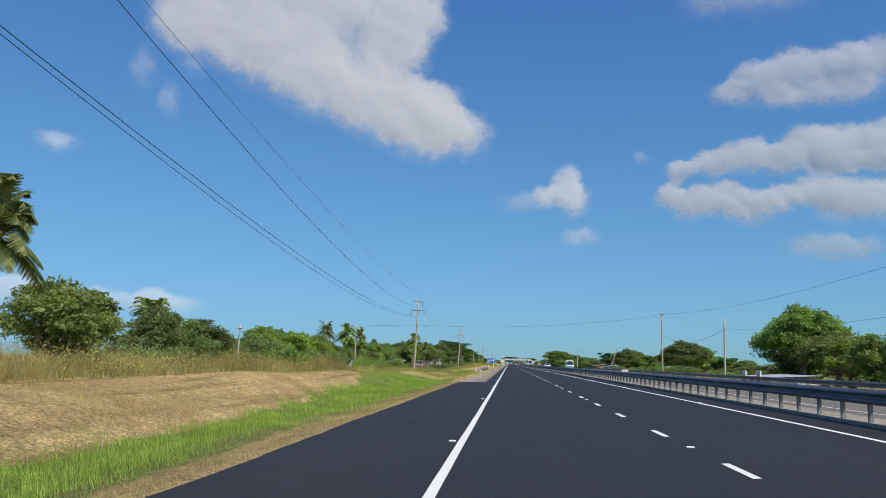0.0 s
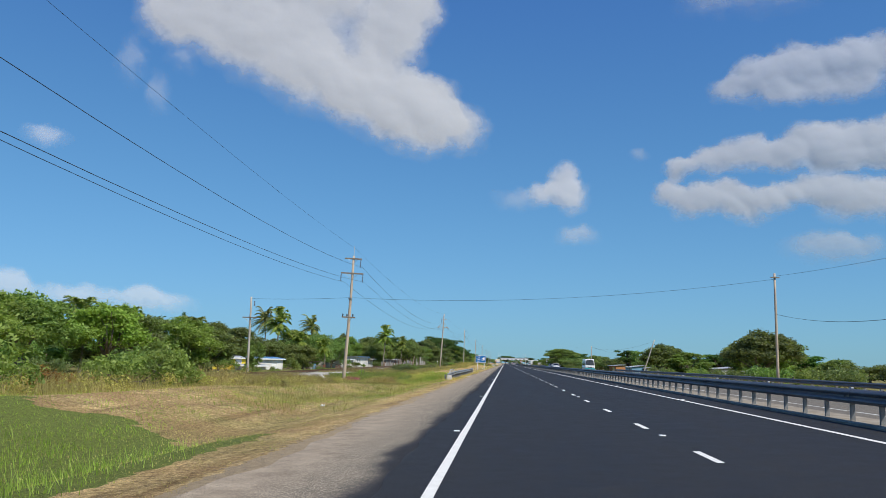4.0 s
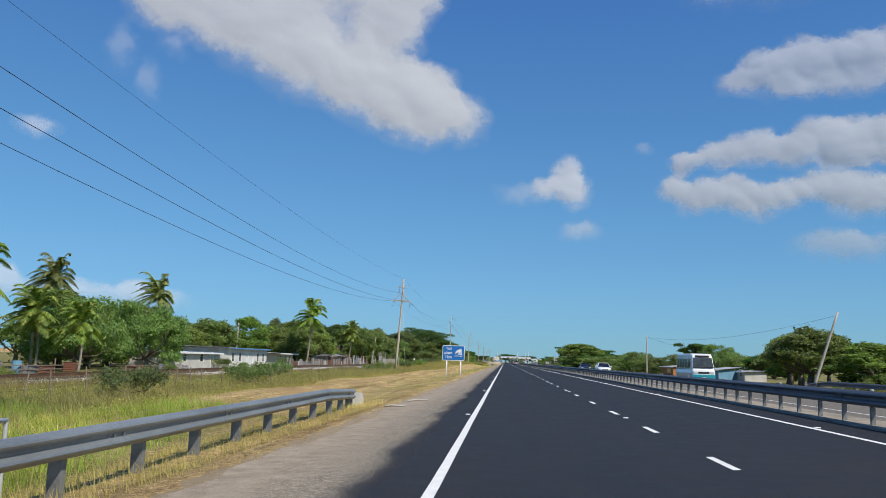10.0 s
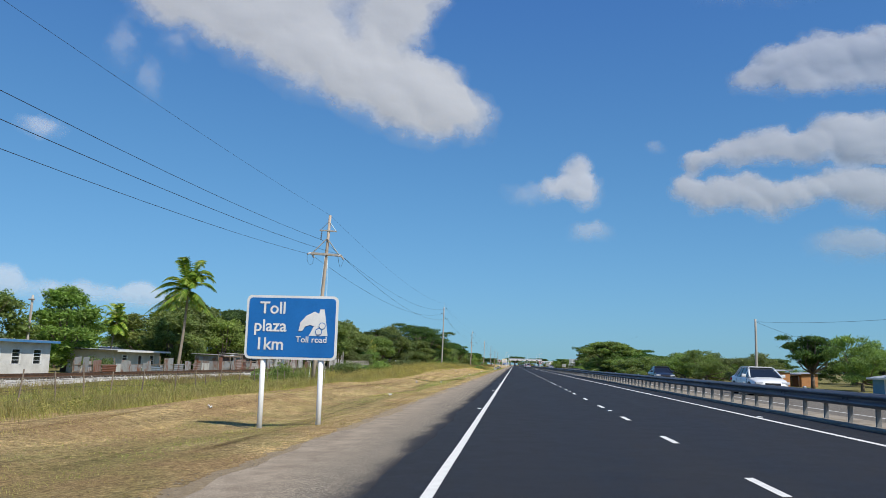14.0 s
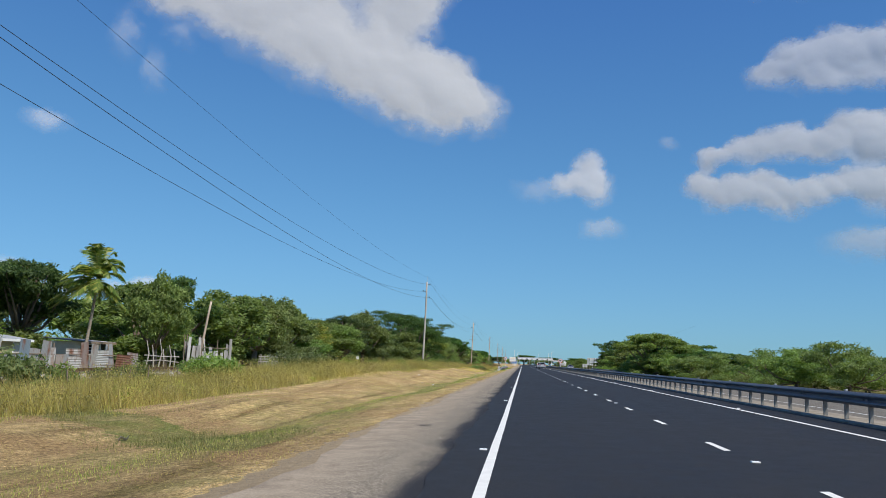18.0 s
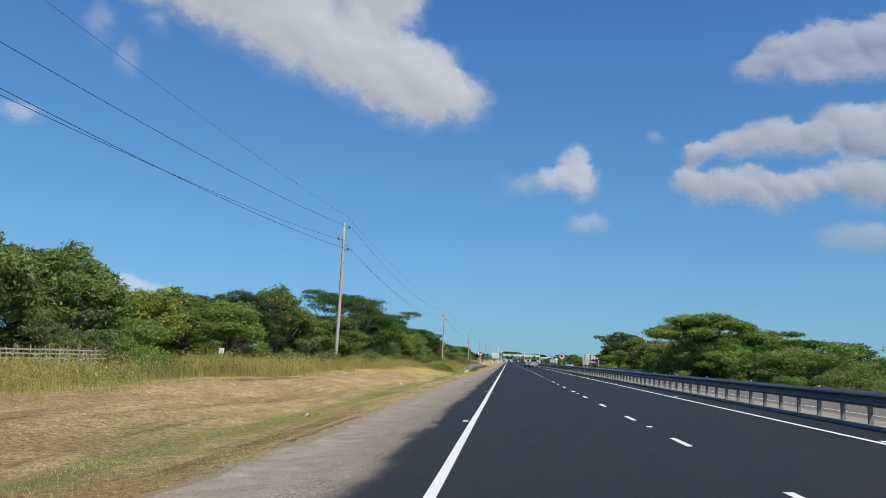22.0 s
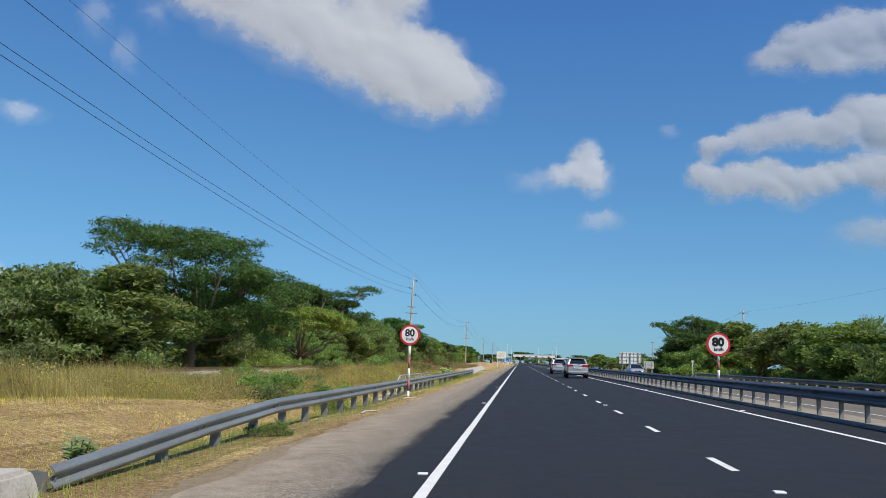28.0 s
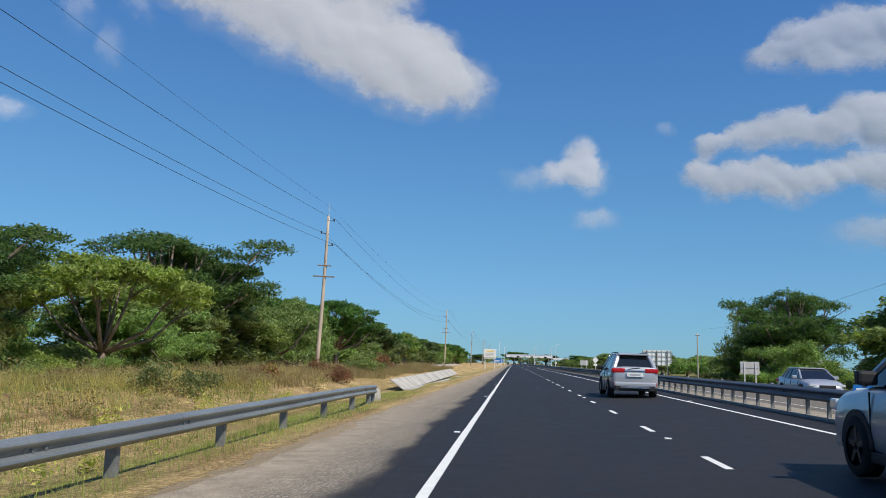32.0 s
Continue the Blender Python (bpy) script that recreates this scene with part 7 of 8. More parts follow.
# near trees: prototype, x, y, width and height in metres
NEAR = ((T_BRIGHT2, -36, 63, 7, 7.3), (T_RAGGED, -37, 70, 6, 6.6), (T_ROUND2, -35, 80, 4.6, 6.3), (T_THICK, -38, 92, 9, 5.6), (T_RAGGED2, -40, 104, 7, 6.2), (T_THICK2, -37, 113, 9, 4.9), (T_RAGGED, -37, 36, 5, 4.8), (T_ROUND2, -44, 50, 8, 6.5),
        (T_BRIGHT, -36, 120, 5, 6), (T_ROUND2, -40, 131, 7, 6.3), (T_BRIGHT2, -37, 140, 6, 6.1), (T_RAGGED, -43, 152, 7, 6.4), (T_BRIGHT, -38, 162, 6, 6.0), (T_RAGGED2, -39, 171, 7, 5.3), (T_LIGHT, -42.5, 182, 6, 6.3), (T_ROUND2, -50, 176, 8, 6.9), (T_RAGGED, -46, 165, 7, 6.3),
        (T_RAGGED2, -36.8, 184.5, 2.8, 3.9), (T_BRIGHT, -36.0, 211, 4.5, 3.8), (T_RAGGED, -49, 215, 8, 6.8), (T_BRIGHT2, -39.5, 218, 4, 4), (T_ROUND2, -47, 226, 8, 4.6), (T_THICK2, -42, 240, 9, 6.6), (T_RAGGED, -47, 246, 8, 7.6), (T_THICK, -39, 249, 7, 6.8), (T_RAGGED2, -48, 254, 8, 7),
        (T_RAGGED, -50, 262, 8, 7.0), (T_ROUND2, -51, 274, 8, 7.8), (T_BRIGHT, -50, 287, 7, 5.5), (T_ROUND2, -50, 298, 8, 7.1), (T_RAGGED, -46, 307, 6, 8.1), (T_RAGGED2, -41, 322, 6, 6.5), (T_BRIGHT, -47, 328, 8, 6.9), (T_BRIGHT2, -40, 336, 6, 6.6), (T_ROUND2, -45, 336, 8, 8.9),
        (T_RAGGED, -49, 348, 9, 7.6), (T_BRIGHT, -40.5, 342.5, 5, 5.4), (T_SPREAD2, -46.5, 360, 11, 9.3), (T_ROUND, -34.8, 363.5, 5.6, 8.5), (T_RAGGED, -44, 378, 9, 8.8), (T_SPREAD2, -46, 390, 11, 10.5), (T_RAGGED2, -40, 396, 9, 9.7), (T_ROUND2, -40, 408, 8, 9.9), (T_ROUND, -41.3, 424, 10.5, 10.7), (T_THICK2, -38.5, 419, 8, 4.6), (T_THICK, -38.0, 429, 8, 4.4), (T_RAGGED, -44, 417, 9, 9.7), (T_GOLD, -41, 441, 8, 7.7), (T_ROUND2, -47, 448, 9, 8.6),
        (T_RAGGED, -42, 455, 9, 8.8), (T_ROUND2, -39, 463, 8, 8.1), (T_ROUND2, -42, 470, 9, 8.9), (T_GIANT, -43, 480, 15, 11.0), (T_ROUND, -40, 490, 11, 12.7), (T_THICK, -37.5, 493, 9, 6.8), (T_THICK, -36, 506, 11, 7.8), (T_LIGHT, -32.8, 509.0, 9.0, 8.7), (T_ROUND2, -44, 512, 9, 8.2), (T_RAGGED, -38, 545, 7, 8),
        (T_GIANT, -41, 558, 17, 9.8), (T_ACACIA, -34.5, 573, 14.5, 9.6), (T_LTHICK, -36.5, 555, 8, 7.2), (T_GIANT, -42.5, 602, 23, 16.1), (T_ROUND, -39.5, 598, 11, 9.5), (T_RAGGED, -36.5, 606, 9, 9), (T_ROUND2, -41, 612, 10, 10), (T_RAGGED2, -45, 592, 10, 11), (T_THICK2, -38.5, 543, 10, 7), (T_ROUND, -43, 550, 9, 9), (T_RAGGED2, -42, 524, 9, 9), (T_SPREAD2, -50, 576, 16, 12.2), (T_THICK2, -37, 590, 9, 6), (T_RAGGED2, -34.5, 612, 8, 7.4), (T_SPREAD2, -44, 612, 17, 14.9), (T_THICK, -33, 618, 11, 10.4), (T_SPREAD, -32, 654, 13, 11.8), (T_THICK2, -34, 634, 10, 9),
        # across the highway
        (T_ROUND, 46, 129, 12, 10.8), (T_RAGGED, 49, 138, 10, 9.6), (T_ROUND2, 47, 118, 9, 6.5), (T_BRIGHT2, 43, 104, 7, 5.3), (T_RAGGED2, 42, 92, 7, 5.6), (T_ROUND, 44.5, 207, 11, 7.6), (T_RAGGED2, 50, 216, 8, 6.8), (T_ROUND, 40, 270, 9.5, 6.7), (T_RAGGED, 44.5, 262, 8, 4.8), (T_ROUND2, 43, 282, 8, 6.4), (T_ROUND2, 44, 289, 6, 6.5),
        (T_ROUND2, 52, 245, 7, 6.5), (T_BRIGHT, 48, 232, 6, 6.1), (T_RAGGED, 46, 296, 7, 6), (T_SPREAD2, 43, 345, 8, 6.5), (T_THICK, 46, 336, 8, 6.1), (T_THICK2, 42, 372, 9, 4.4), (T_THICK, 38, 387, 9, 5.0), (T_THICK, 37, 402, 10, 4.7), (T_THICK2, 38, 416, 10, 4.5), (T_THICK2, 42, 430, 12, 5.2),
        (T_THICK, 34, 441, 10, 4.3), (T_SPREAD, 38, 455, 12, 5.1), (T_UMBRELLA, 29.5, 468.5, 15.5, 8.7), (T_THICK, 28.5, 465, 9, 4.6), (T_THICK2, 28.0, 475, 9, 4.2), (T_THICK2, 33, 463, 10, 5.6), (T_SPREAD2, 37, 473, 13, 6.6), (T_THICK, 33.5, 483, 9, 4.6), (T_UMBRELLA, 36, 494, 13, 7.6), (T_ROUND2, 35, 506, 8, 6.5), (T_SPREAD2, 40, 516, 13, 5.8), (T_THICK2, 34.5, 516, 9, 6.0), (T_RAGGED2, 35, 527, 9, 6.1), (T_ROUND2, 36, 538, 8, 6.4), (T_OLIVE, 37.5, 553, 11.5, 7.3),
        (T_SPREAD2, 43, 562, 13, 7.1), (T_RAGGED, 35, 578, 8.5, 8.7), (T_ROUND2, 38.5, 581, 9, 7.3), (T_SPREAD, 46, 598, 12, 8.0), (T_GIANT, 37.5, 614, 15, 11.4), (T_THICK2, 34.5, 608, 9, 5.2), (T_RAGGED, 33.5, 617, 7, 6.0), (T_ROUND, 41, 584, 9, 7.4), (T_THICK, 39, 624, 9, 7.6), (T_THICK2, 39, 638, 10, 10.5), (T_SPREAD2, 43, 632, 12, 11.1))


def extent(proto):
    for c in proto.children:
        if c.name.startswith("crown"):
            co = np.empty(len(c.data.vertices) * 3, dtype=np.float32)
            c.data.vertices.foreach_get("co", co)
            co = co.reshape(-1, 3)
            return float(np.percentile(co[:, 0], 98) - np.percentile(co[:, 0], 2)), float(np.percentile(co[:, 2], 99.5))
    return 1.0, 1.0


SIZE = {id(p): extent(p) for p in {q[0] for q in NEAR}}
for p, x, y, w, h in NEAR:
    pw, ph = SIZE[id(p)]
    plant(p, x, y, w / pw, (h - float(land(x, y))) / ph, float(rt.uniform(0, 360)))
plant(T_VAST, -33.6, 526.5, 19.5 / extent(T_VAST)[0], 15.9 / extent(T_VAST)[1], 0)
for x, y, sz in ((-62, 219, 1.0), (-63, 225, 0.9), (-60, 230, 0.85)):
    plant(T_PLUME, x, y, 0.7, sz)
# fill of further rows
for k in range(60):
    y = 20 + k * 10.5 + rt.uniform(-3, 3)
    big = 0.72 if y < 360 else 1.15
    plant((F_ROUND, F_THICK, T_RAGGED2)[k % 3], -54 - rt.uniform(0, 16), y, rt.uniform(0.9, 1.25), big * rt.uniform(0.85, 1.15), rt.uniform(0, 360))
for k in range(56):
    y = 20 + k * 11 + rt.uniform(-3, 3)
    if not (40 < y < 90):
        plant((F_THICK, F_ROUND, F_SPREAD)[k % 3], 58 + rt.uniform(0, 18), y, rt.uniform(0.9, 1.2), 0.55 * rt.uniform(0.85, 1.15), rt.uniform(0, 360))
for k in range(34):
    y = 640 + k * 15 + rt.uniform(-4, 4)
    plant((F_SPREAD, F_ROUND, F_THICK)[k % 3], -36 - rt.uniform(0, 8), y, rt.uniform(1.1, 1.5), rt.uniform(1.0, 1.35), rt.uniform(0, 360))
    plant((F_SPREAD, F_THICK)[k % 2], -56 - rt.uniform(0, 10), y + 6, rt.uniform(1.2, 1.5), rt.uniform(1.1, 1.45), rt.uniform(0, 360))
    plant((F_THICK, F_ROUND)[k % 2], 40 + rt.uniform(0, 10), y, rt.uniform(1.0, 1.3), rt.uniform(0.6, 0.85), rt.uniform(0, 360))
for k in range(26):
    plant((F_SPREAD, F_THICK)[k % 2], -190 + k * 16, 1290 + rt.uniform(-30, 60), 2.2, rt.uniform(0.9, 1.3), rt.uniform(0, 360))
# undergrowth behind the trees
for k in range(74):
    y = 330 + k * 4.8 + rt.uniform(-1.5, 1.5)
    plant((B_SHRUB, B_SHRUB2, B_GREY)[k % 3], -47 - rt.uniform(0, 6), y, rt.uniform(2.0, 3.0), rt.uniform(1.4, 2.0), rt.uniform(0, 360), label="dark undergrowth beneath the trees")
for k in range(40):
    y = 400 + k * 6.5 + rt.uniform(-2, 2)
    plant((B_SHRUB, B_SHRUB2, B_GREY)[k % 3], 46 + rt.uniform(0, 6), y, rt.uniform(2.0, 3.0), rt.uniform(1.2, 1.7), rt.uniform(0, 360), label="dark undergrowth beneath the far trees")
for k in range(26):
    plant((B_SHRUB, B_SHRUB2)[k % 2], -40.5 - rt.uniform(0, 3), 505 + k * 4.5 + rt.uniform(-1, 1), rt.uniform(1.4, 2.0), rt.uniform(1.2, 1.7), rt.uniform(0, 360), label="shaded undergrowth beneath the rain trees")
# bushes
for p, x, y, s in ((B_GREY, -16.2, 37.4, 1.05), (B_SHRUB2, -15.2, 41.5, 0.6), (B_GREY, -15.0, 49.6, 0.55), (B_GREY, -18.3, 317.0, 1.0), (B_SHRUB2, -20.6, 324.0, 0.8), (B_BRIGHT, -21.3, 331.5, 0.8), (B_GREY, -20.7, 340.0, 0.8), (B_SHRUB, -14, 52, 0.9), (B_SHRUB2, -15, 64, 1.0), (B_GREY, -15.5, 75, 1.0), (B_BRIGHT, -15, 90, 1.1), (B_SHRUB, -16, 102, 1.0), (B_BRIGHT, -13.5, 97, 1.0),
                   (B_RUST, -17.0, 96, 0.55), (B_RUST, -16.5, 101, 0.5), (B_PINK, -15.3, 152.0, 0.5), (B_PINK, -14.5, 154.2, 0.45), (B_SHRUB2, -12.6, 175.6, 0.5), (B_SHRUB2, -12.2, 171.0, 0.4), (B_BRIGHT, -19.5, 170, 0.5), (B_BRIGHT, -21, 176, 0.5), (B_BRIGHT, -20, 184, 0.5),
                   (B_GREY, -16.5, 199, 0.8), (B_GREY, -15.8, 214.5, 0.7), (B_GREY, -21, 236, 0.9), (B_SHRUB2, -21.5, 300, 1.0), (B_SHRUB, -17, 334, 1.0), (B_GREY, -17.5, 352, 1.1), (B_SHRUB2, -14.6, 385, 0.75), (B_SHRUB2, -14.5, 408, 0.85), (B_SHRUB2, -15.6, 426, 1.0), (B_SHRUB2, -14.8, 436, 1.0),
                   (B_SHRUB2, -3.75, 459.4, 0.2), (B_SHRUB, -8.6, 474.5, 0.5), (B_GREY, -10.6, 480.5, 0.7), (B_SHRUB2, -9.4, 484.5, 0.6), (B_SHRUB2, -4.9, 471, 0.22), (B_BRIGHT, -9.4, 490, 0.5), (B_SHRUB, -13.5, 492, 0.55), (B_GREY, -14, 502, 0.5), (B_BRIGHT, -8.5, 483, 0.45), (B_BRIGHT, -4.9, 511.0, 0.5),
                   (B_RUST, -11.5, 545, 0.45), (B_RUST, -9.0, 551, 0.5), (B_RUST, -12.0, 560, 0.6), (B_SHRUB2, -11, 572, 1.0), (B_RUST, -13, 585, 1.0), (B_GREY, -30.0, 507, 1.2), (B_BRIGHT, -30.5, 541, 1.5), (B_SHRUB, -31, 549, 1.3), (B_GREY, -12.5, 521, 0.8), (B_SHRUB, -17.5, 527, 0.85), (B_BRIGHT, -21.5, 508, 0.75), (B_SHRUB2, -10.0, 531, 0.6), (B_GREY, -19.5, 503, 0.7), (B_SHRUB, -15.5, 513, 0.6), (B_SHRUB2, -20.5, 539, 0.8), (B_SHRUB2, -31, 494, 1.6), (B_BRIGHT, -37.5, 206, 1.2), (B_SHRUB, -36.5, 268, 0.8), (B_GREY, -35.5, 295, 0.9)):
    plant(p, x, y, s, None, float(rt.uniform(0, 360)))
for k in range(62):
    y = 22 + k * 9.3 + rt.uniform(-2, 2)
    s = 0.45 if 180 < y < 385 else rt.uniform(0.6, 1.1)
    if 180 < y < 385 and k % 3:
        continue
    plant((B_SHRUB, B_SHRUB2, B_BRIGHT, B_GREY)[k % 4], -33.5 - rt.uniform(0, 3), y, s, None, rt.uniform(0, 360))
for k in range(50):
    y = 120 + k * 10.5 + rt.uniform(-3, 3)
    if not 235 < y < 385:
        plant((B_GREY, B_SHRUB, B_GREY, B_BRIGHT)[k % 4], 29.5 + rt.uniform(0, 4), y, rt.uniform(0.7, 1.3), None, rt.uniform(0, 360))


# ---- grasses ----
def blades(name, x0, x1, y0, y1, per_m2, hmin, hmax, width, mat, label, seed, keep=None, lean=0.35, tuft=1, even=0.0):
    """Loose tapering blades standing on the land."""
    r = np.random.default_rng(seed)
    n = int((x1 - x0) * (y1 - y0) * per_m2 / tuft)
    x, y = r.uniform(x0, x1, n), r.uniform(y0, y1, n)
    if keep is not None:
        k = keep(x, y, r)
        x, y = x[k], y[k]
    patch = 0.5 + 0.28 * (np.sin(0.35 * x + 0.21 * y) * np.sin(0.13 * y - 0.6 * x) + 1) + 0.16 * np.sin(1.1 * x + 2.3 * np.sin(0.31 * y)) * np.sin(0.83 * y + seed) + 0.1 * np.sin(2.7 * y + 1.9 * x)
    patch = np.clip(patch, 0.3, 1.3) * (1 - even) + even
    if tuft > 1:
        patch = patch * r.uniform(0.7, 1.15, len(x))
        x, y, patch = (np.repeat(a, tuft) for a in (x, y, patch))
        x, y = x + r.normal(0, 0.10, len(x)), y + r.normal(0, 0.10, len(y))
    n = len(x)
    z = land(x, y) - 0.02
    h = (hmin + (hmax - hmin) * r.beta(1.6, 2.0, n)) * patch
    a = r.uniform(0, 2 * np.pi, n)
    w = width * r.uniform(0.6, 1.5, n)
    bend = r.normal(0, lean, n) * h
    b2 = r.uniform(0, 2 * np.pi, n)
    base = np.stack([x, y, z], -1)
    side = np.stack([np.cos(a) * w / 2, np.sin(a) * w / 2, np.zeros(n)], -1)
    tip = base + np.stack([np.cos(b2) * bend - 0.16 * h, np.sin(b2) * bend, h], -1)
    tagged(new(name, strewn(name, np.stack([base - side, base + side, tip], 1), 3, mat)), label, "grass", "", "stuff")


def edge_x(y):
    return np.where(y < 61.1, -2.98 + 0.04 * np.sin(1.7 * y), -2.72 + 0.12 * np.sin(0.37 * y) + 0.1 * np.sin(1.7 * y))


def off_road(x, y, r):
    return x < edge_x(y) - 0.35 * r.random(len(x)) ** 2


def shorter(f):
    return lambda x, y, r: off_road(x, y, r) & (r.random(len(x)) < f(x, y))


blades("lush_grass", -9.0, -3.9, 0, 84, 330, 0.12, 0.34, 0.013, G_GREEN, "lush bright-green grass in the roadside ditch", 101, shorter(lambda x, y: smooth_step(-7.0, -5.8, x + 0.03 * y + 0.3 * np.sin(0.2 * y) + 0.2 * np.sin(1.3 * y)) * (1 - smooth_step(62, 84, y)) * (0.04 + 0.96 * smooth_step(-4.1, -5.1, x + 0.25 * np.sin(0.9 * y)))), 0.4, 3, 0.4)
blades("bank_grass", -12.6, -6.4, 6, 72, 110, 0.05, 0.17, 0.011, G_BROWN, "loose straw on the mown bank", 130, lambda x, y, r: r.random(len(x)) < 0.25 + 0.75 * (np.sin(0.5 * y + x) * np.sin(0.23 * y - 1.1 * x) > -0.1), 0.7, 3)
blades("lip_grass", -4.9, -2.9, 4, 64, 420, 0.04, 0.13, 0.012, G_DRY, "straw-coloured grass along the asphalt edge", 128, off_road, 0.45)
blades("lip_grass", -4.9, -3.1, 4, 64, 130, 0.04, 0.14, 0.012, G_GREEN, "green grass thinning out towards the asphalt", 129, off_road, 0.45)
blades("lush_grass", -15.5, -7.0, 46, 94, 110, 0.06, 0.2, 0.013, G_GREEN, "fresh green grass spreading over the low bank", 127, lambda x, y, r: r.random(len(x)) < smooth_step(0.0, 1.5, x + 6.6 + 0.03 * y + 0.15 * np.maximum(y - 46, 0) + 0.5 * np.sin(0.31 * y) + 0.3 * np.sin(1.1 * y)) * (1 - smooth_step(80, 94, y)), 0.4, 3)
blades("verge_grass", -8.2, -3.0, 60, 580, 130, 0.02, 0.085, 0.012, G_DITCH, "short green grass in the shallow ditch", 102, shorter(lambda x, y: 0.95 * np.exp(-((x + 5.3 + 0.5 * np.sin(0.11 * y) + 0.25 * np.sin(0.47 * y)) / 1.1) ** 2) * np.interp(y, [60, 170, 190, 275, 290, 345, 360], [1, 1, 0.35, 0.35, 1.1, 1.1, 0.95])))
blades("dry_verge_grass", -12.5, -2.6, 0, 580, 120, 0.02, 0.08, 0.012, G_DRY, "mown straw-coloured dry grass on the roadside bank", 103, shorter(lambda x, y: (0.2 + 0.8 * np.clip(smooth_step(-6.2, -8.0, x) + smooth_step(-4.8, -3.6, x), 0, 1)) * (1 - 0.85 * smooth_step(72, 62, y) * smooth_step(-9, -8, x) * smooth_step(-4.4, -5.0, x))))
blades("mixed_verge_grass", -11, -2.7, 0, 580, 14, 0.03, 0.09, 0.011, G_DITCH, "yellowing green verge grass", 104, off_road)
blades("tall_weeds", -18.0, -11.2, 0, 580, 95, 0.35, 1.05, 0.018, G_WEED, "tall straw-coloured weeds along the field edge", 105, lambda x, y, r: r.random(len(x)) < smooth_step(-10.8, -12.6, x + 0.9 * np.sin(0.17 * y) + 0.4 * np.sin(0.9 * y)) * (0.4 + 0.2 * smooth_step(90, 60, y) + 0.4 * smooth_step(370, 400, y)) * (1 - smooth_step(130, 137, y) * smooth_step(172, 162, y)), 0.5, 6)
blades("tall_weeds", -24.4, -19.4, 306, 356, 45, 0.7, 1.5, 0.018, G_WEED, "rank straw and green weeds along the railway bank", 126, None, 0.4, 6)
blades("tall_weeds", -18.0, -11.6, 0, 62, 190, 0.5, 1.7, 0.016, G_BROWN, "thick stand of straw-brown roadside weeds", 106, lambda x, y, r: r.random(len(x)) < smooth_step(-11.2, -12.8, x + 0.7 * np.sin(0.27 * y)), 0.5, 7)
blades("tall_grass", -22.5, -10.0, 85, 470, 40, 0.12, 0.45, 0.016, G_WEED, "tall straw and green field grass", 107, lambda x, y, r: (r.random(len(x)) < smooth_step(-9.5, -12, x)) & ~((x < -19.5) & (y < 200)), 0.5, 6)
blades("field_grass", -20.5, -6.8, 128, 190, 90, 0.2, 0.6, 0.016, G_OLIVE, "tall yellow-green reeds and grass round the stream", 108, lambda x, y, r: r.random(len(x)) < smooth_step(130, 160, y), 0.5, 6)
blades("field_grass", -21.0, -6.0, 478, 538, 75, 0.12, 0.45, 0.015, G_OLIVE, "tangled grass round the culvert", 109, None, 0.35, 6)
blades("tall_weeds", -21.5, -9.0, 537, 640, 85, 0.4, 1.15, 0.018, G_BROWN, "golden-brown dry grass on the field", 110, None, 0.5, 6)
blades("rail_grass", -5.6, -3.2, 132, 190, 170, 0.08, 0.32, 0.009, G_DRY, "dry grass under the guardrail", 111, off_road)
blades("rail_grass", -5.6, -3.2, 450, 545, 90, 0.06, 0.28, 0.008, G_OLIVE, "grass and weeds under the guardrail", 112, off_road)
blades("yard_grass", -37, -29.4, 20, 640, 16, 0.12, 0.4, 0.018, G_OLIVE, "rough grass beyond the railway", 113, None, 0.3, 4)
blades("far_verge_grass", 20.8, 32, -20, 660, 14, 0.2, 0.6, 0.024, G_DRY, "dry yellow grass on the far verge", 114, None, 0.3, 4)
blades("far_verge_grass", 20.8, 31, -20, 640, 10, 0.2, 0.45, 0.024, G_OLIVE, "green-yellow grass on the far verge", 115, None, 0.3, 4)
blades("tall_weeds", -19.5, -11.6, 306, 480, 120, 0.5, 1.6, 0.018, G_BROWN, "thick stand of brown and straw weeds before the trees", 116, lambda x, y, r: r.random(len(x)) < smooth_step(-11.4, -13.0, x + 0.7 * np.sin(0.27 * y) + 0.5 * np.sin(0.07 * y)) * (0.45 + 0.55 * (np.sin(0.21 * y) * np.sin(0.43 * x + 0.1 * y) > -0.2)), 0.5, 7)
blades("dry_field_grass", -13.5, -5.6, 428, 480, 110, 0.04, 0.16, 0.014, G_DRY, "golden dry grass on the bank before the guardrail", 117, None, 0.4, 3)
blades("reeds", -22.5, -19.0, 296, 318, 60, 0.9, 1.9, 0.035, G_GREEN, "clump of tall green bulrushes beside the track", 118, lambda x, y, r: np.hypot((x + 20.8) / 1.7, (y - 307) / 9.5) < 1, 0.16, 5)


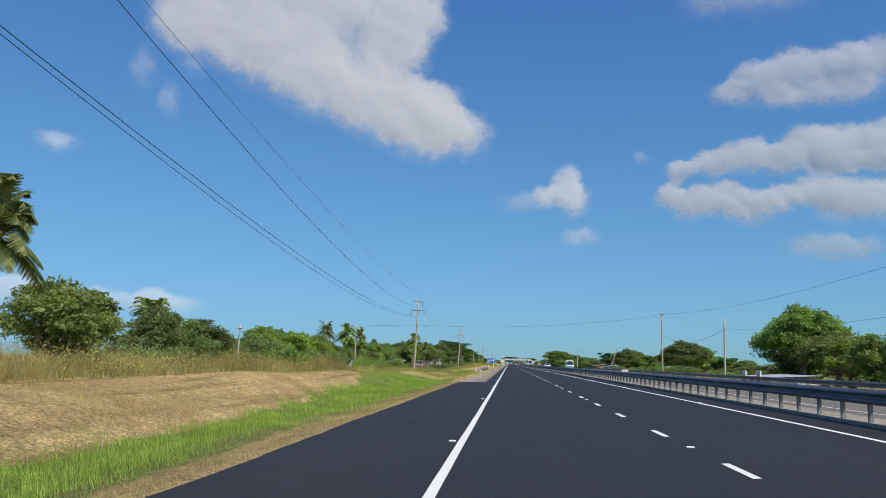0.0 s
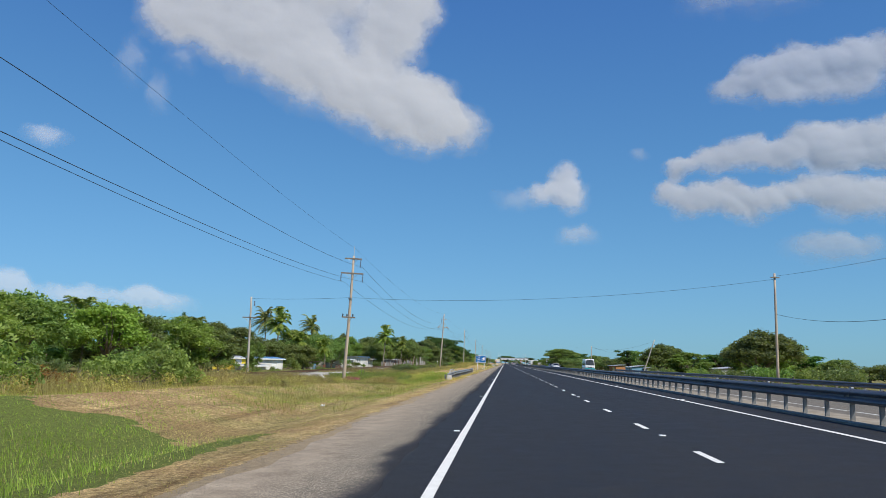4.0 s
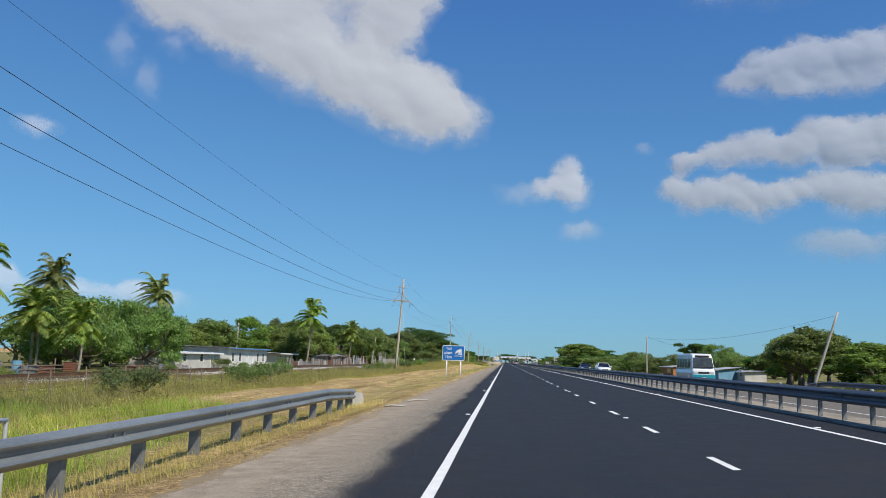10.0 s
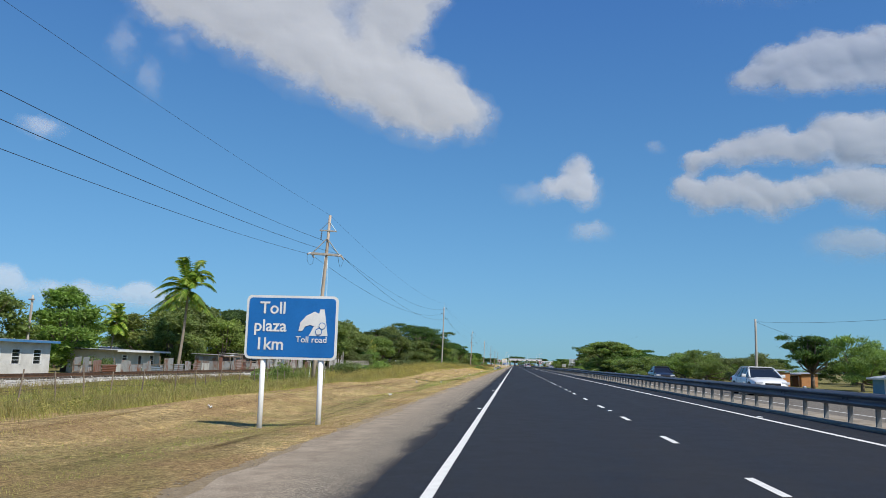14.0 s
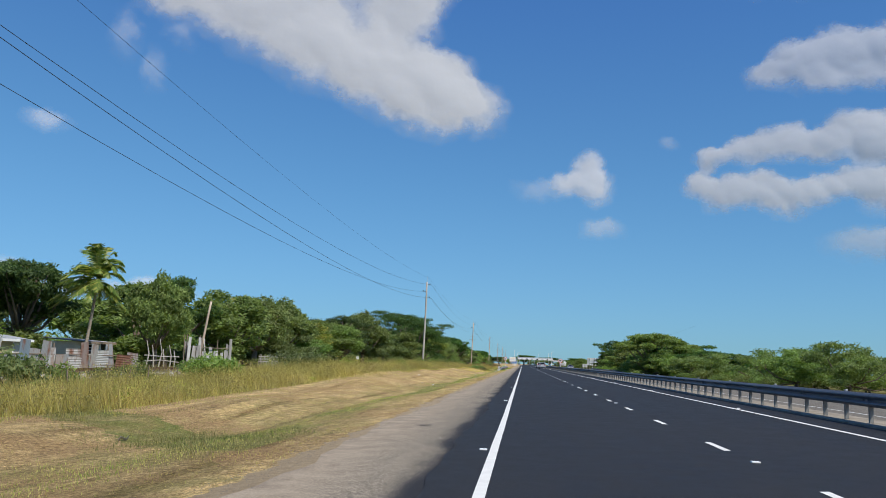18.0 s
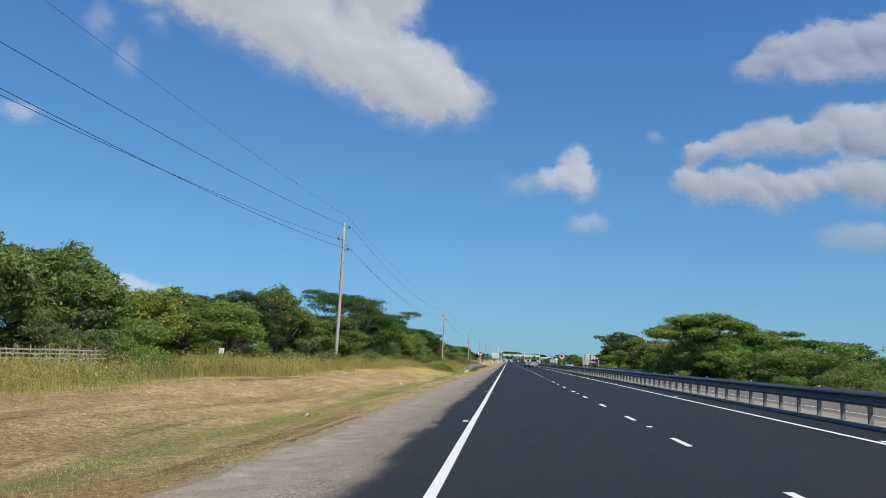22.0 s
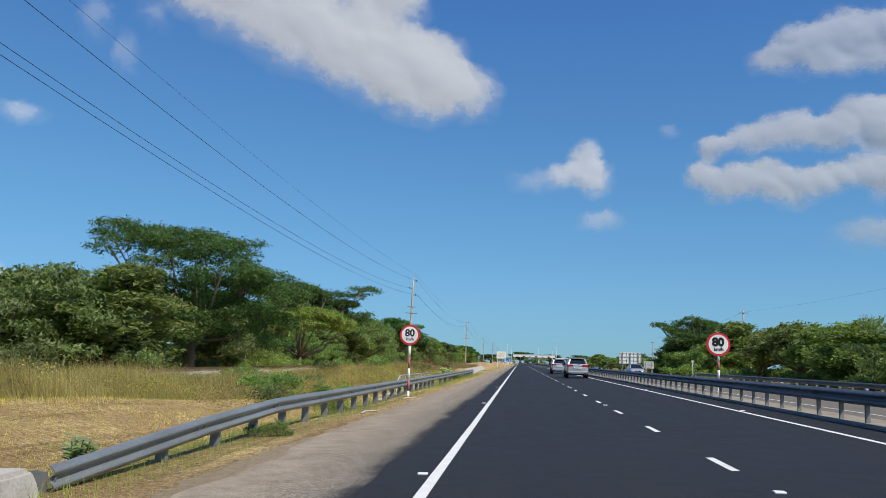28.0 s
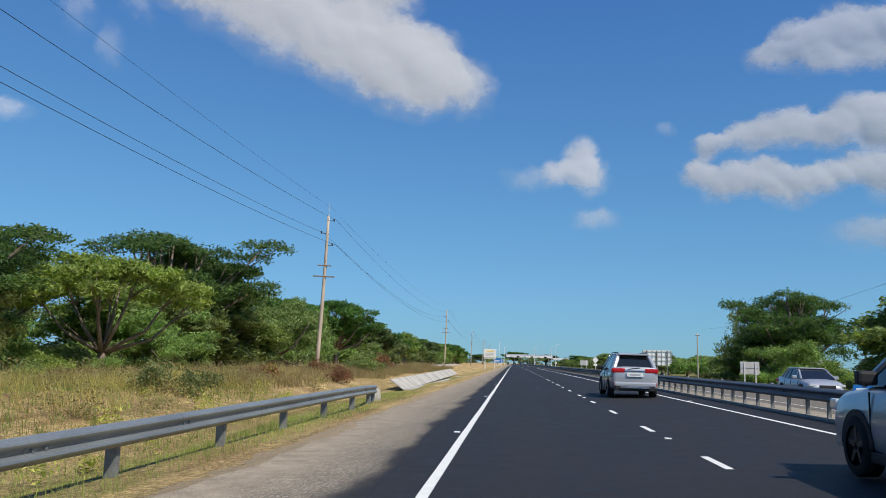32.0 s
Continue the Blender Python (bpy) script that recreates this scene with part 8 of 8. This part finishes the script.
def herbs(x0, x1, y0, y1, clumps, low, high, mat, label, seed, keep=None):
    """Scattered leafy weeds, each a loose heap of small leaves."""
    r = np.random.default_rng(seed)
    x, y = r.uniform(x0, x1, clumps), r.uniform(y0, y1, clumps)
    if keep is not None:
        k = keep(x, y)
        x, y = x[k], y[k]
    h = r.uniform(low, high, len(x))
    per = 110
    c = np.repeat(np.stack([x, y, land(x, y)], -1), per, 0)
    hh = np.repeat(h, per)[:, None]
    d = r.normal(0, 0.42, (len(c), 3)) * np.array([1, 1, 0]) * hh
    up = r.beta(1.8, 1.4, (len(c), 1)) * hh
    pts = c + d * (1.1 - 0.5 * up / hh) + up * np.array([0, 0, 1.0])
    q = leaf_faces(r, pts, unit(d + np.array([0, 0, 0.4])), 0.045, 2.2, 0.9)
    tagged(new("leafy_weeds", strewn("leafy_weeds", q, 3, mat)), label, "weeds", "", "stuff")


herbs(-18.5, -11.8, 0, 66, 260, 0.4, 1.2, G_HERB, "leafy green and yellow weeds along the bank", 201)
herbs(-18.5, -11.8, 0, 60, 300, 0.4, 1.3, G_BROWN, "brown leafy weeds along the bank", 207)
herbs(-17, -10.5, 66, 186, 380, 0.2, 0.7, G_WEED, "leafy weeds in the field grass", 202)
herbs(-22, -11.5, 186, 306, 380, 0.2, 0.5, G_HERB, "low leafy weeds in the field", 203)
herbs(-19.5, -11.5, 306, 480, 900, 0.4, 1.0, G_WEED, "dry brown leafy weeds", 204)
herbs(-19.5, -11.5, 306, 480, 130, 0.3, 0.9, G_HERB, "green leafy weeds among dry grass", 205)
herbs(-21, -5.6, 476, 545, 160, 0.25, 0.8, G_HERB, "tangled green weeds round the culvert", 206)
herbs(-23, -8.0, 470, 545, 420, 0.4, 1.0, G_BROWN, "rank half-dry weeds before the railway", 212)
blades("stream_grass", -23.0, -17.5, 128, 200, 60, 0.10, 0.30, 0.014, G_HERB, "low green growth below the railway bank", 119, None, 0.5, 5)
blades("far_field_grass", -24.5, -19.5, 196, 300, 50, 0.2, 0.62, 0.016, G_HERB, "low field grass beside the track", 120, None, 0.5, 5)
blades("rough_grass", -16.0, -4.4, 92, 150, 75, 0.08, 0.38, 0.013, G_WEED, "rough uneven straw and green grass on the bank", 122, lambda x, y, r: r.random(len(x)) < 0.35 + 0.65 * (np.sin(0.4 * x + 0.13 * y) * np.sin(0.19 * y - 0.5 * x) > -0.15), 0.5, 5)
blades("channel_grass", -12.5, -4.0, 294, 318, 170, 0.04, 0.2, 0.012, G_MEADOW, "fresh green grass in the cross channel", 123, lambda x, y, r: np.abs(y - 307 + 0.9 * (x + 8)) * (0.7 + 0.9 * r.random(len(x))) < 2.6 + 0.7 * np.sin(1.3 * x), 0.45, 3)
blades("ditch_band_grass", -6.3, -4.2, 335, 452, 75, 0.03, 0.11, 0.011, G_GREEN, "fresh green strip along the ditch", 139, lambda x, y, r: np.abs(x + 5.2 + 0.3 * np.sin(0.21 * y)) * (0.6 + 0.8 * r.random(len(x))) < 0.8 + 0.3 * np.sin(0.13 * y + 1), 0.45)
blades("ditch_band_grass", -6.2, -4.0, 185, 452, 100, 0.03, 0.10, 0.011, G_DITCH, "green strip of short grass along the ditch", 124, lambda x, y, r: (np.abs(x + 5.1 + 0.3 * np.sin(0.3 * y)) < 0.75) & (np.sin(0.11 * y) + np.sin(0.047 * y + 1) > -0.7), 0.45)
herbs(-15, -9.5, 100, 150, 130, 0.12, 0.35, G_WEED, "low tangled weeds on the bank", 209)
herbs(-14.5, -10.0, 114, 128, 110, 0.1, 0.25, G_BROWN, "dead brown brush on the bank", 210)
herbs(-10.4, -8.4, 130, 134.5, 60, 0.3, 0.7, G_BROWN, "heap of withered reddish brush beside the ravine", 213)
blades("lush_grass", -9.8, -4.0, 90, 150, 65, 0.05, 0.22, 0.012, G_OLIVE, "green grass on the slope beside the shoulder", 137, lambda x, y, r: off_road(x, y, r) & (r.random(len(x)) < 0.25 + 0.75 * (np.sin(0.5 * x + 0.11 * y) * np.sin(0.23 * y - 0.4 * x) > -0.25)), 0.45, 4)
herbs(-22.2, -15.5, 168, 190, 520, 0.2, 0.45, L_BRIGHT, "dense green creeper over the bank of the stream", 214)
blades("hollow_grass", -17.0, -6.8, 112, 143, 120, 0.08, 0.28, 0.013, G_MEADOW, "dark green grass in the hollow below the shoulder", 141, lambda x, y, r: r.random(len(x)) < 0.3 + 0.7 * smooth_step(120, 128, y + 1.2 * np.sin(0.7 * x)), 0.45, 4)
blades("ravine_grass", -14.5, -7.0, 142, 178, 60, 0.4, 1.05, 0.015, G_TALL, "rank yellow-green grass in the ravine", 138, None, 0.4, 5)
blades("tall_weeds", -21.0, -11.8, 98, 150, 110, 0.35, 1.15, 0.018, G_BROWN, "band of rank brown weeds before the railway", 131, lambda x, y, r: r.random(len(x)) < smooth_step(-11.8, -13.5, x + 0.9 * np.sin(0.23 * y)) * (1 - smooth_step(140, 152, y)), 0.5, 7)
herbs(-20.5, -12.5, 98, 132, 260, 0.4, 1.0, G_BROWN, "brown leafy weeds before the railway", 211)
herbs(-19.5, -12.5, 320, 470, 420, 0.7, 1.5, G_BROWN, "tall withered brown weeds with dry leaves", 208)


blades("bank_weeds", -25.6, -20.6, 92, 164, 60, 0.12, 0.5, 0.016, G_BROWN, "dry brown growth along the railway bank", 132, lambda x, y, r: (x < -21.6) | (y < 150), 0.5, 5)
blades("track_grass", -25.2, -23.2, 176, 300, 120, 0.25, 0.8, 0.016, G_BROWN, "dry grass hiding the foot of the ballast", 133, lambda x, y, r: r.random(len(x)) < 0.35 + 0.65 * (np.sin(0.13 * y) + np.sin(0.31 * y + 1) > -0.4), 0.5, 6)
blades("track_grass", -25.4, -22.6, 496, 560, 70, 0.3, 1.0, 0.016, G_WEED, "rank grass climbing over the edge of the ballast", 135, lambda x, y, r: r.random(len(x)) < 0.2 + 0.8 * (np.sin(0.31 * y) + np.sin(0.13 * y + 2) > -0.3), 0.5, 6)
blades("tall_weeds", -23.0, -12.5, 462, 500, 90, 0.7, 1.6, 0.016, G_BROWN, "stand of tall golden-brown weeds before the trees", 140, lambda x, y, r: r.random(len(x)) < 0.4 + 0.6 * (np.sin(0.3 * y + 0.5 * x) > -0.3), 0.5, 7)
blades("tall_weeds", -22.5, -8.5, 482, 540, 60, 0.4, 1.1, 0.016, G_BROWN, "tall tangled straw and olive weeds before the railway", 136, lambda x, y, r: r.random(len(x)) < 0.25 + 0.75 * (np.sin(0.37 * x + 0.2 * y) * np.sin(0.17 * y - 0.4 * x) > -0.1), 0.5, 6)
blades("track_grass", -25.2, -23.0, 440, 494, 90, 0.25, 0.8, 0.016, G_WEED, "rough grass hiding the foot of the ballast", 134, None, 0.5, 6)


# ---- loose gravel along the shoulder ----
def gravel():
    r = np.random.default_rng(301)
    n = 46000
    y = r.uniform(61.3, 545, n)
    x = edge_x(y) + 0.05 + r.normal(0, 0.16, n)
    wide = r.random(n) < 0.22
    x[wide] = r.uniform(-2.6, -1.0, wide.sum())
    z = np.maximum(land(x, y), np.where(x > edge_x(y) + 0.1, FALL * x - 0.012, -9)) + 0.006
    s = r.uniform(0.004, 0.013, n) * np.where(wide, 0.6, 1.0)
    a = r.uniform(0, 2 * np.pi, n)
    c = np.stack([x, y, z], -1)
    ring = [c + np.stack([np.cos(a + k) * s, np.sin(a + k) * s, np.zeros(n)], -1) for k in (0.0, 2.1, 4.2)]
    tip = c + np.stack([r.normal(0, 0.3, n) * s, r.normal(0, 0.3, n) * s, s * 0.8], -1)
    faces = np.concatenate([np.stack([ring[i], ring[(i + 1) % 3], tip], 1) for i in range(3)])
    tagged(new("gravel", strewn("gravel", faces, 3, M_GRAVEL)), "loose pale gravel strewn along the edge of the shoulder", "gravel", "", "stuff")


M_GRAVEL = grained("pale_gravel", (0.15, 0.125, 0.095), (0.42, 0.365, 0.29), 7, 60, 0.9, bump=0.2)
gravel()


# ---- milkweed by the guardrail ----
def milkweed(x, y, s, seed):
    r = np.random.default_rng(seed)
    z = float(land(x, y))
    ob = thing("milkweed_bush", x, y, z - 0.03, "pale green broad-leaved milkweed bush beside the guardrail", "bush")
    for k in range(9):
        a, lean = k * 2.4, r.uniform(0.1, 0.5)
        top = Vector((math.cos(a) * lean * s, math.sin(a) * lean * s, s * r.uniform(0.75, 1.1)))
        part("stem", G().tube([(0, 0, -0.05), top * 0.5 + Vector((0, 0, 0.05)), top], [0.018, 0.014, 0.008], 6), M_TRUNK, ob)
        for q in range(11):
            h = 0.25 + 0.75 * q / 10
            b = q * 1.57 + r.normal(0, 0.3)
            base = top * h
            d = Vector((math.cos(b), math.sin(b), 0.55)).normalized()
            sd = d.cross(Vector((0, 0, 1))).normalized()
            n = sd.cross(d)
            ln, w = s * r.uniform(0.22, 0.32), s * r.uniform(0.075, 0.11)
            v = [base, base + d * ln * 0.3 + sd * w, base + d * ln * 0.75 + sd * w * 0.9 - n * 0.01, base + d * ln - n * 0.03, base + d * ln * 0.75 - sd * w * 0.9 - n * 0.01, base + d * ln * 0.3 - sd * w]
            part("leaf", G().add(v, [(0, 1, 2, 3, 4, 5)]), L_MILK, ob)


milkweed(-4.62, 505.2, 1.0, 5)
milkweed(-4.5, 454.0, 0.5, 6)


# ---- clouds ----
def cloud(cx, cy, cz, unit_m, lobes, rag, soft, seed, label, dense=1.0, tone=0.745):
    """A billowed bank of cumulus far off; lobes are (across, up, half width, half height) in units of unit_m."""
    lobes = [tuple(v * unit_m for v in q) for q in lobes]
    x0, x1 = min(q[0] - q[2] for q in lobes), max(q[0] + q[2] for q in lobes)
    z0, z1 = min(q[1] - q[3] for q in lobes), max(q[1] + q[3] for q in lobes)
    pad = 30 * unit_m
    xs, zs = (np.linspace(a - pad, b + pad, int(min(n, (b - a + 2 * pad) / (4.5 * unit_m)))) for a, b, n in ((x0, x1, 150), (z0, z1, 90)))
    nx, nz = len(xs), len(zs)
    X, Z = np.meshgrid(xs, zs)
    depth = np.zeros_like(X)
    for lx, lz, ax, az in lobes:
        q = np.clip(1 - ((X - lx) / ax) ** 2 - ((Z - lz) / az) ** 2, 0, 1)
        depth = depth + q ** 1.5 * min(ax, az) * 0.07
    Y = np.array([[sum(abs(noise.noise(Vector((x * s, z * s * 1.15, seed * 9.0)) / (90 * unit_m))) / s for s in (1.0, 2.3)) for x in xs] for z in zs]) * 3.0 * unit_m
    V = np.stack([X, Z * 0.16 - depth - Y, Z], -1).reshape(-1, 3)
    k = (np.arange(nz - 1)[:, None] * nx + np.arange(nx - 1)[None]).ravel()
    me = bpy.data.meshes.new("cloud")
    me.from_pydata([tuple(v) for v in V], [], [tuple(int(i) for i in (a, a + 1, a + nx + 1, a + nx)) for a in k])
    me.shade_smooth()
    m = bpy.data.materials.new("cloud_vapour")
    m.use_nodes = True
    n = N(m)
    n.n.remove(n.bsdf)
    co = n.n.new("ShaderNodeTexCoord").outputs["Object"]
    flat = n.put("ShaderNodeVectorMath", {0: co, 1: (1, 0, 1)})
    flat.operation = "MULTIPLY"
    sh = n.put("ShaderNodeVectorMath", {0: flat.outputs[0], 1: (seed * 531.0, 0, seed * 217.0)}).outputs[0]
    warp = n.put("ShaderNodeTexNoise", {"Vector": sh, "Scale": 1 / (42 * unit_m), "Detail": 6.0, "Roughness": 0.6})
    wv = n.put("ShaderNodeVectorMath", {0: warp.outputs["Color"], 1: (-0.5, -0.5, -0.5)})
    ws = n.put("ShaderNodeVectorMath", {0: wv.outputs[0]})
    ws.operation = "SCALE"
    ws.inputs["Scale"].default_value = 62 * unit_m * rag
    p = n.put("ShaderNodeVectorMath", {0: flat.outputs[0], 1: ws.outputs[0]}).outputs[0]
    sums = []
    for lift in (0, 20 * unit_m):        # the lobes themselves, and the same a little higher: tops end crisply, bases thin out
        total = None
        for lx, lz, ax, az in lobes:
            mp = n.put("ShaderNodeMapping", {"Vector": p})
            mp.vector_type = "TEXTURE"
            mp.inputs["Location"].default_value = (lx, 0, lz + lift)
            mp.inputs["Scale"].default_value = (ax, 1e4, az)
            gr = n.put("ShaderNodeTexGradient", {"Vector": mp.outputs[0]})
            gr.gradient_type = "SPHERICAL"
            total = gr.outputs[1] if total is None else n.math("ADD", total, gr.outputs[1])
        sums.append(n.math("MINIMUM", total, 0.75))
    total = n.math("MULTIPLY", sums[0], n.math("MULTIPLY_ADD", sums[1], 1.0, 0.7))
    det = n.put("ShaderNodeTexNoise", {"Vector": sh, "Scale": 1 / (16 * unit_m), "Detail": 6.0, "Roughness": 0.56}).outputs[0]
    body = n.math("MINIMUM", n.math("MULTIPLY", total, 3.5), 1.0)
    fac = n.math("ADD", total, n.math("MULTIPLY", body, n.math("MULTIPLY_ADD", det, 0.55 * rag, -0.29 * rag)))
    fac = n.ramp(fac, (0.015, 0.0), (0.17 * soft, 0.16 * dense), (0.42 * soft, 0.62 * dense), (min(0.98, 0.78 * soft), 0.90 * dense))
    bumped = n.put("ShaderNodeBump", {"Height": det, "Strength": 0.11, "Distance": 6 * unit_m})
    dif = n.put("ShaderNodeBsdfDiffuse", {"Color": (tone, tone, tone * 1.015), "Normal": bumped.outputs[0]})
    tra = n.put("ShaderNodeBsdfTranslucent", {"Color": (tone, tone, tone * 1.015)})
    mixed = n.put("ShaderNodeMixShader", {0: 0.36, 1: dif.outputs[0], 2: tra.outputs[0]})
    clear = n.n.new("ShaderNodeBsdfTransparent")
    out = n.put("ShaderNodeMixShader", {0: fac, 1: clear.outputs[0], 2: mixed.outputs[0]})
    n.l.new(out.outputs[0], n.n["Material Output"].inputs[0])
    me.materials.append(m)
    ob = new("cloud", me)
    ob.visible_shadow = False
    ob.location = (cx, cy, cz)
    ob.rotation_euler = (0, 0, math.atan2(-cx, cy - 265))
    tagged(ob, label, "cloud", "", "structure")


cloud(-617, 2810, 1099, 2.0, ((215, -128, 75, 60), (145, -125, 95, 75), (75, -85, 110, 90), (-15, -45, 125, 95), (-115, 5, 135, 95), (-215, 45, 130, 90), (-290, 60, 80, 75), (-60, 120, 260, 120), (-240, 190, 260, 130), (-420, 230, 220, 120), (95, 30, 80, 70), (160, -70, 80, 60), (130, 110, 80, 90)), 0.75, 1.0, 3, "large bright cumulus cloud over the road", 1.0, 0.62)
cloud(1285, 4000, 964, 2.62, ((-165, 16, 38, 26), (-110, 26, 58, 32), (-45, 40, 64, 44), (14, 26, 62, 42), (66, 46, 66, 56), (130, 40, 82, 54), (215, 42, 95, 58), (160, 6, 110, 26), (-186, -32, 36, 34), (-140, -52, 56, 42), (-84, -44, 58, 44), (-34, -66, 62, 42), (24, -56, 54, 36), (76, -42, 64, 40), (130, -64, 74, 50), (210, -66, 85, 52)), 0.7, 0.9, 5, "long double bank of white cumulus cloud")
cloud(1387, 4000, 1420, 2.62, ((-105, -6, 52, 36), (-66, 22, 50, 46), (-28, 14, 54, 48), (4, 34, 54, 54), (52, 24, 62, 52), (104, 28, 70, 54), (165, 30, 85, 58), (0, -26, 90, 36), (100, -28, 90, 34)), 0.75, 1.0, 7, "ragged white cumulus high to one side", 0.92)
cloud(272, 4000, 860, 2.62, ((6, 14, 36, 52), (20, -14, 40, 40), (-28, -10, 50, 30)), 0.6, 1.1, 9, "small white puff of cloud", 0.92)
cloud(80, 4005, 810, 2.62, ((-10, 0, 60, 26),), 0.8, 1.5, 10, "thin tail of cloud", 0.35)
cloud(353, 4000, 627, 2.62, ((0, 0, 48, 24),), 0.6, 1.3, 11, "faint wisp of cloud", 0.55)
cloud(-2430, 4000, 1140, 2.62, ((0, 0, 52, 28),), 0.6, 1.2, 13, "faint wisp of cloud", 0.5)
cloud(1506, 4000, 588, 2.62, ((0, 0, 78, 38), (60, -6, 70, 34)), 0.6, 1.3, 15, "soft pale cloud near the trees", 0.6)
cloud(651, 4000, 1041, 2.62, ((0, 0, 22, 16),), 0.5, 1.2, 17, "tiny faint wisp of cloud", 0.4)
cloud(1219, 4003, 1848, 2.62, ((-70, 20, 90, 60), (40, 0, 110, 50)), 0.9, 1.8, 18, "thin veil of cloud high up", 0.42)
cloud(-1330, 2815, 1020, 2.0, ((-30, 30, 36, 60), (20, -30, 30, 50), (60, 45, 34, 30)), 0.9, 1.6, 19, "thin torn wisps of cloud", 0.22)
cloud(-2250, 4300, 350, 2.9, ((-172, -8, 85, 32), (-148, 6, 44, 34), (-34, -14, 100, 28), (103, -18, 100, 26), (86, -6, 44, 26)), 0.6, 1.1, 21, "low row of cumulus near the horizon", 0.5)
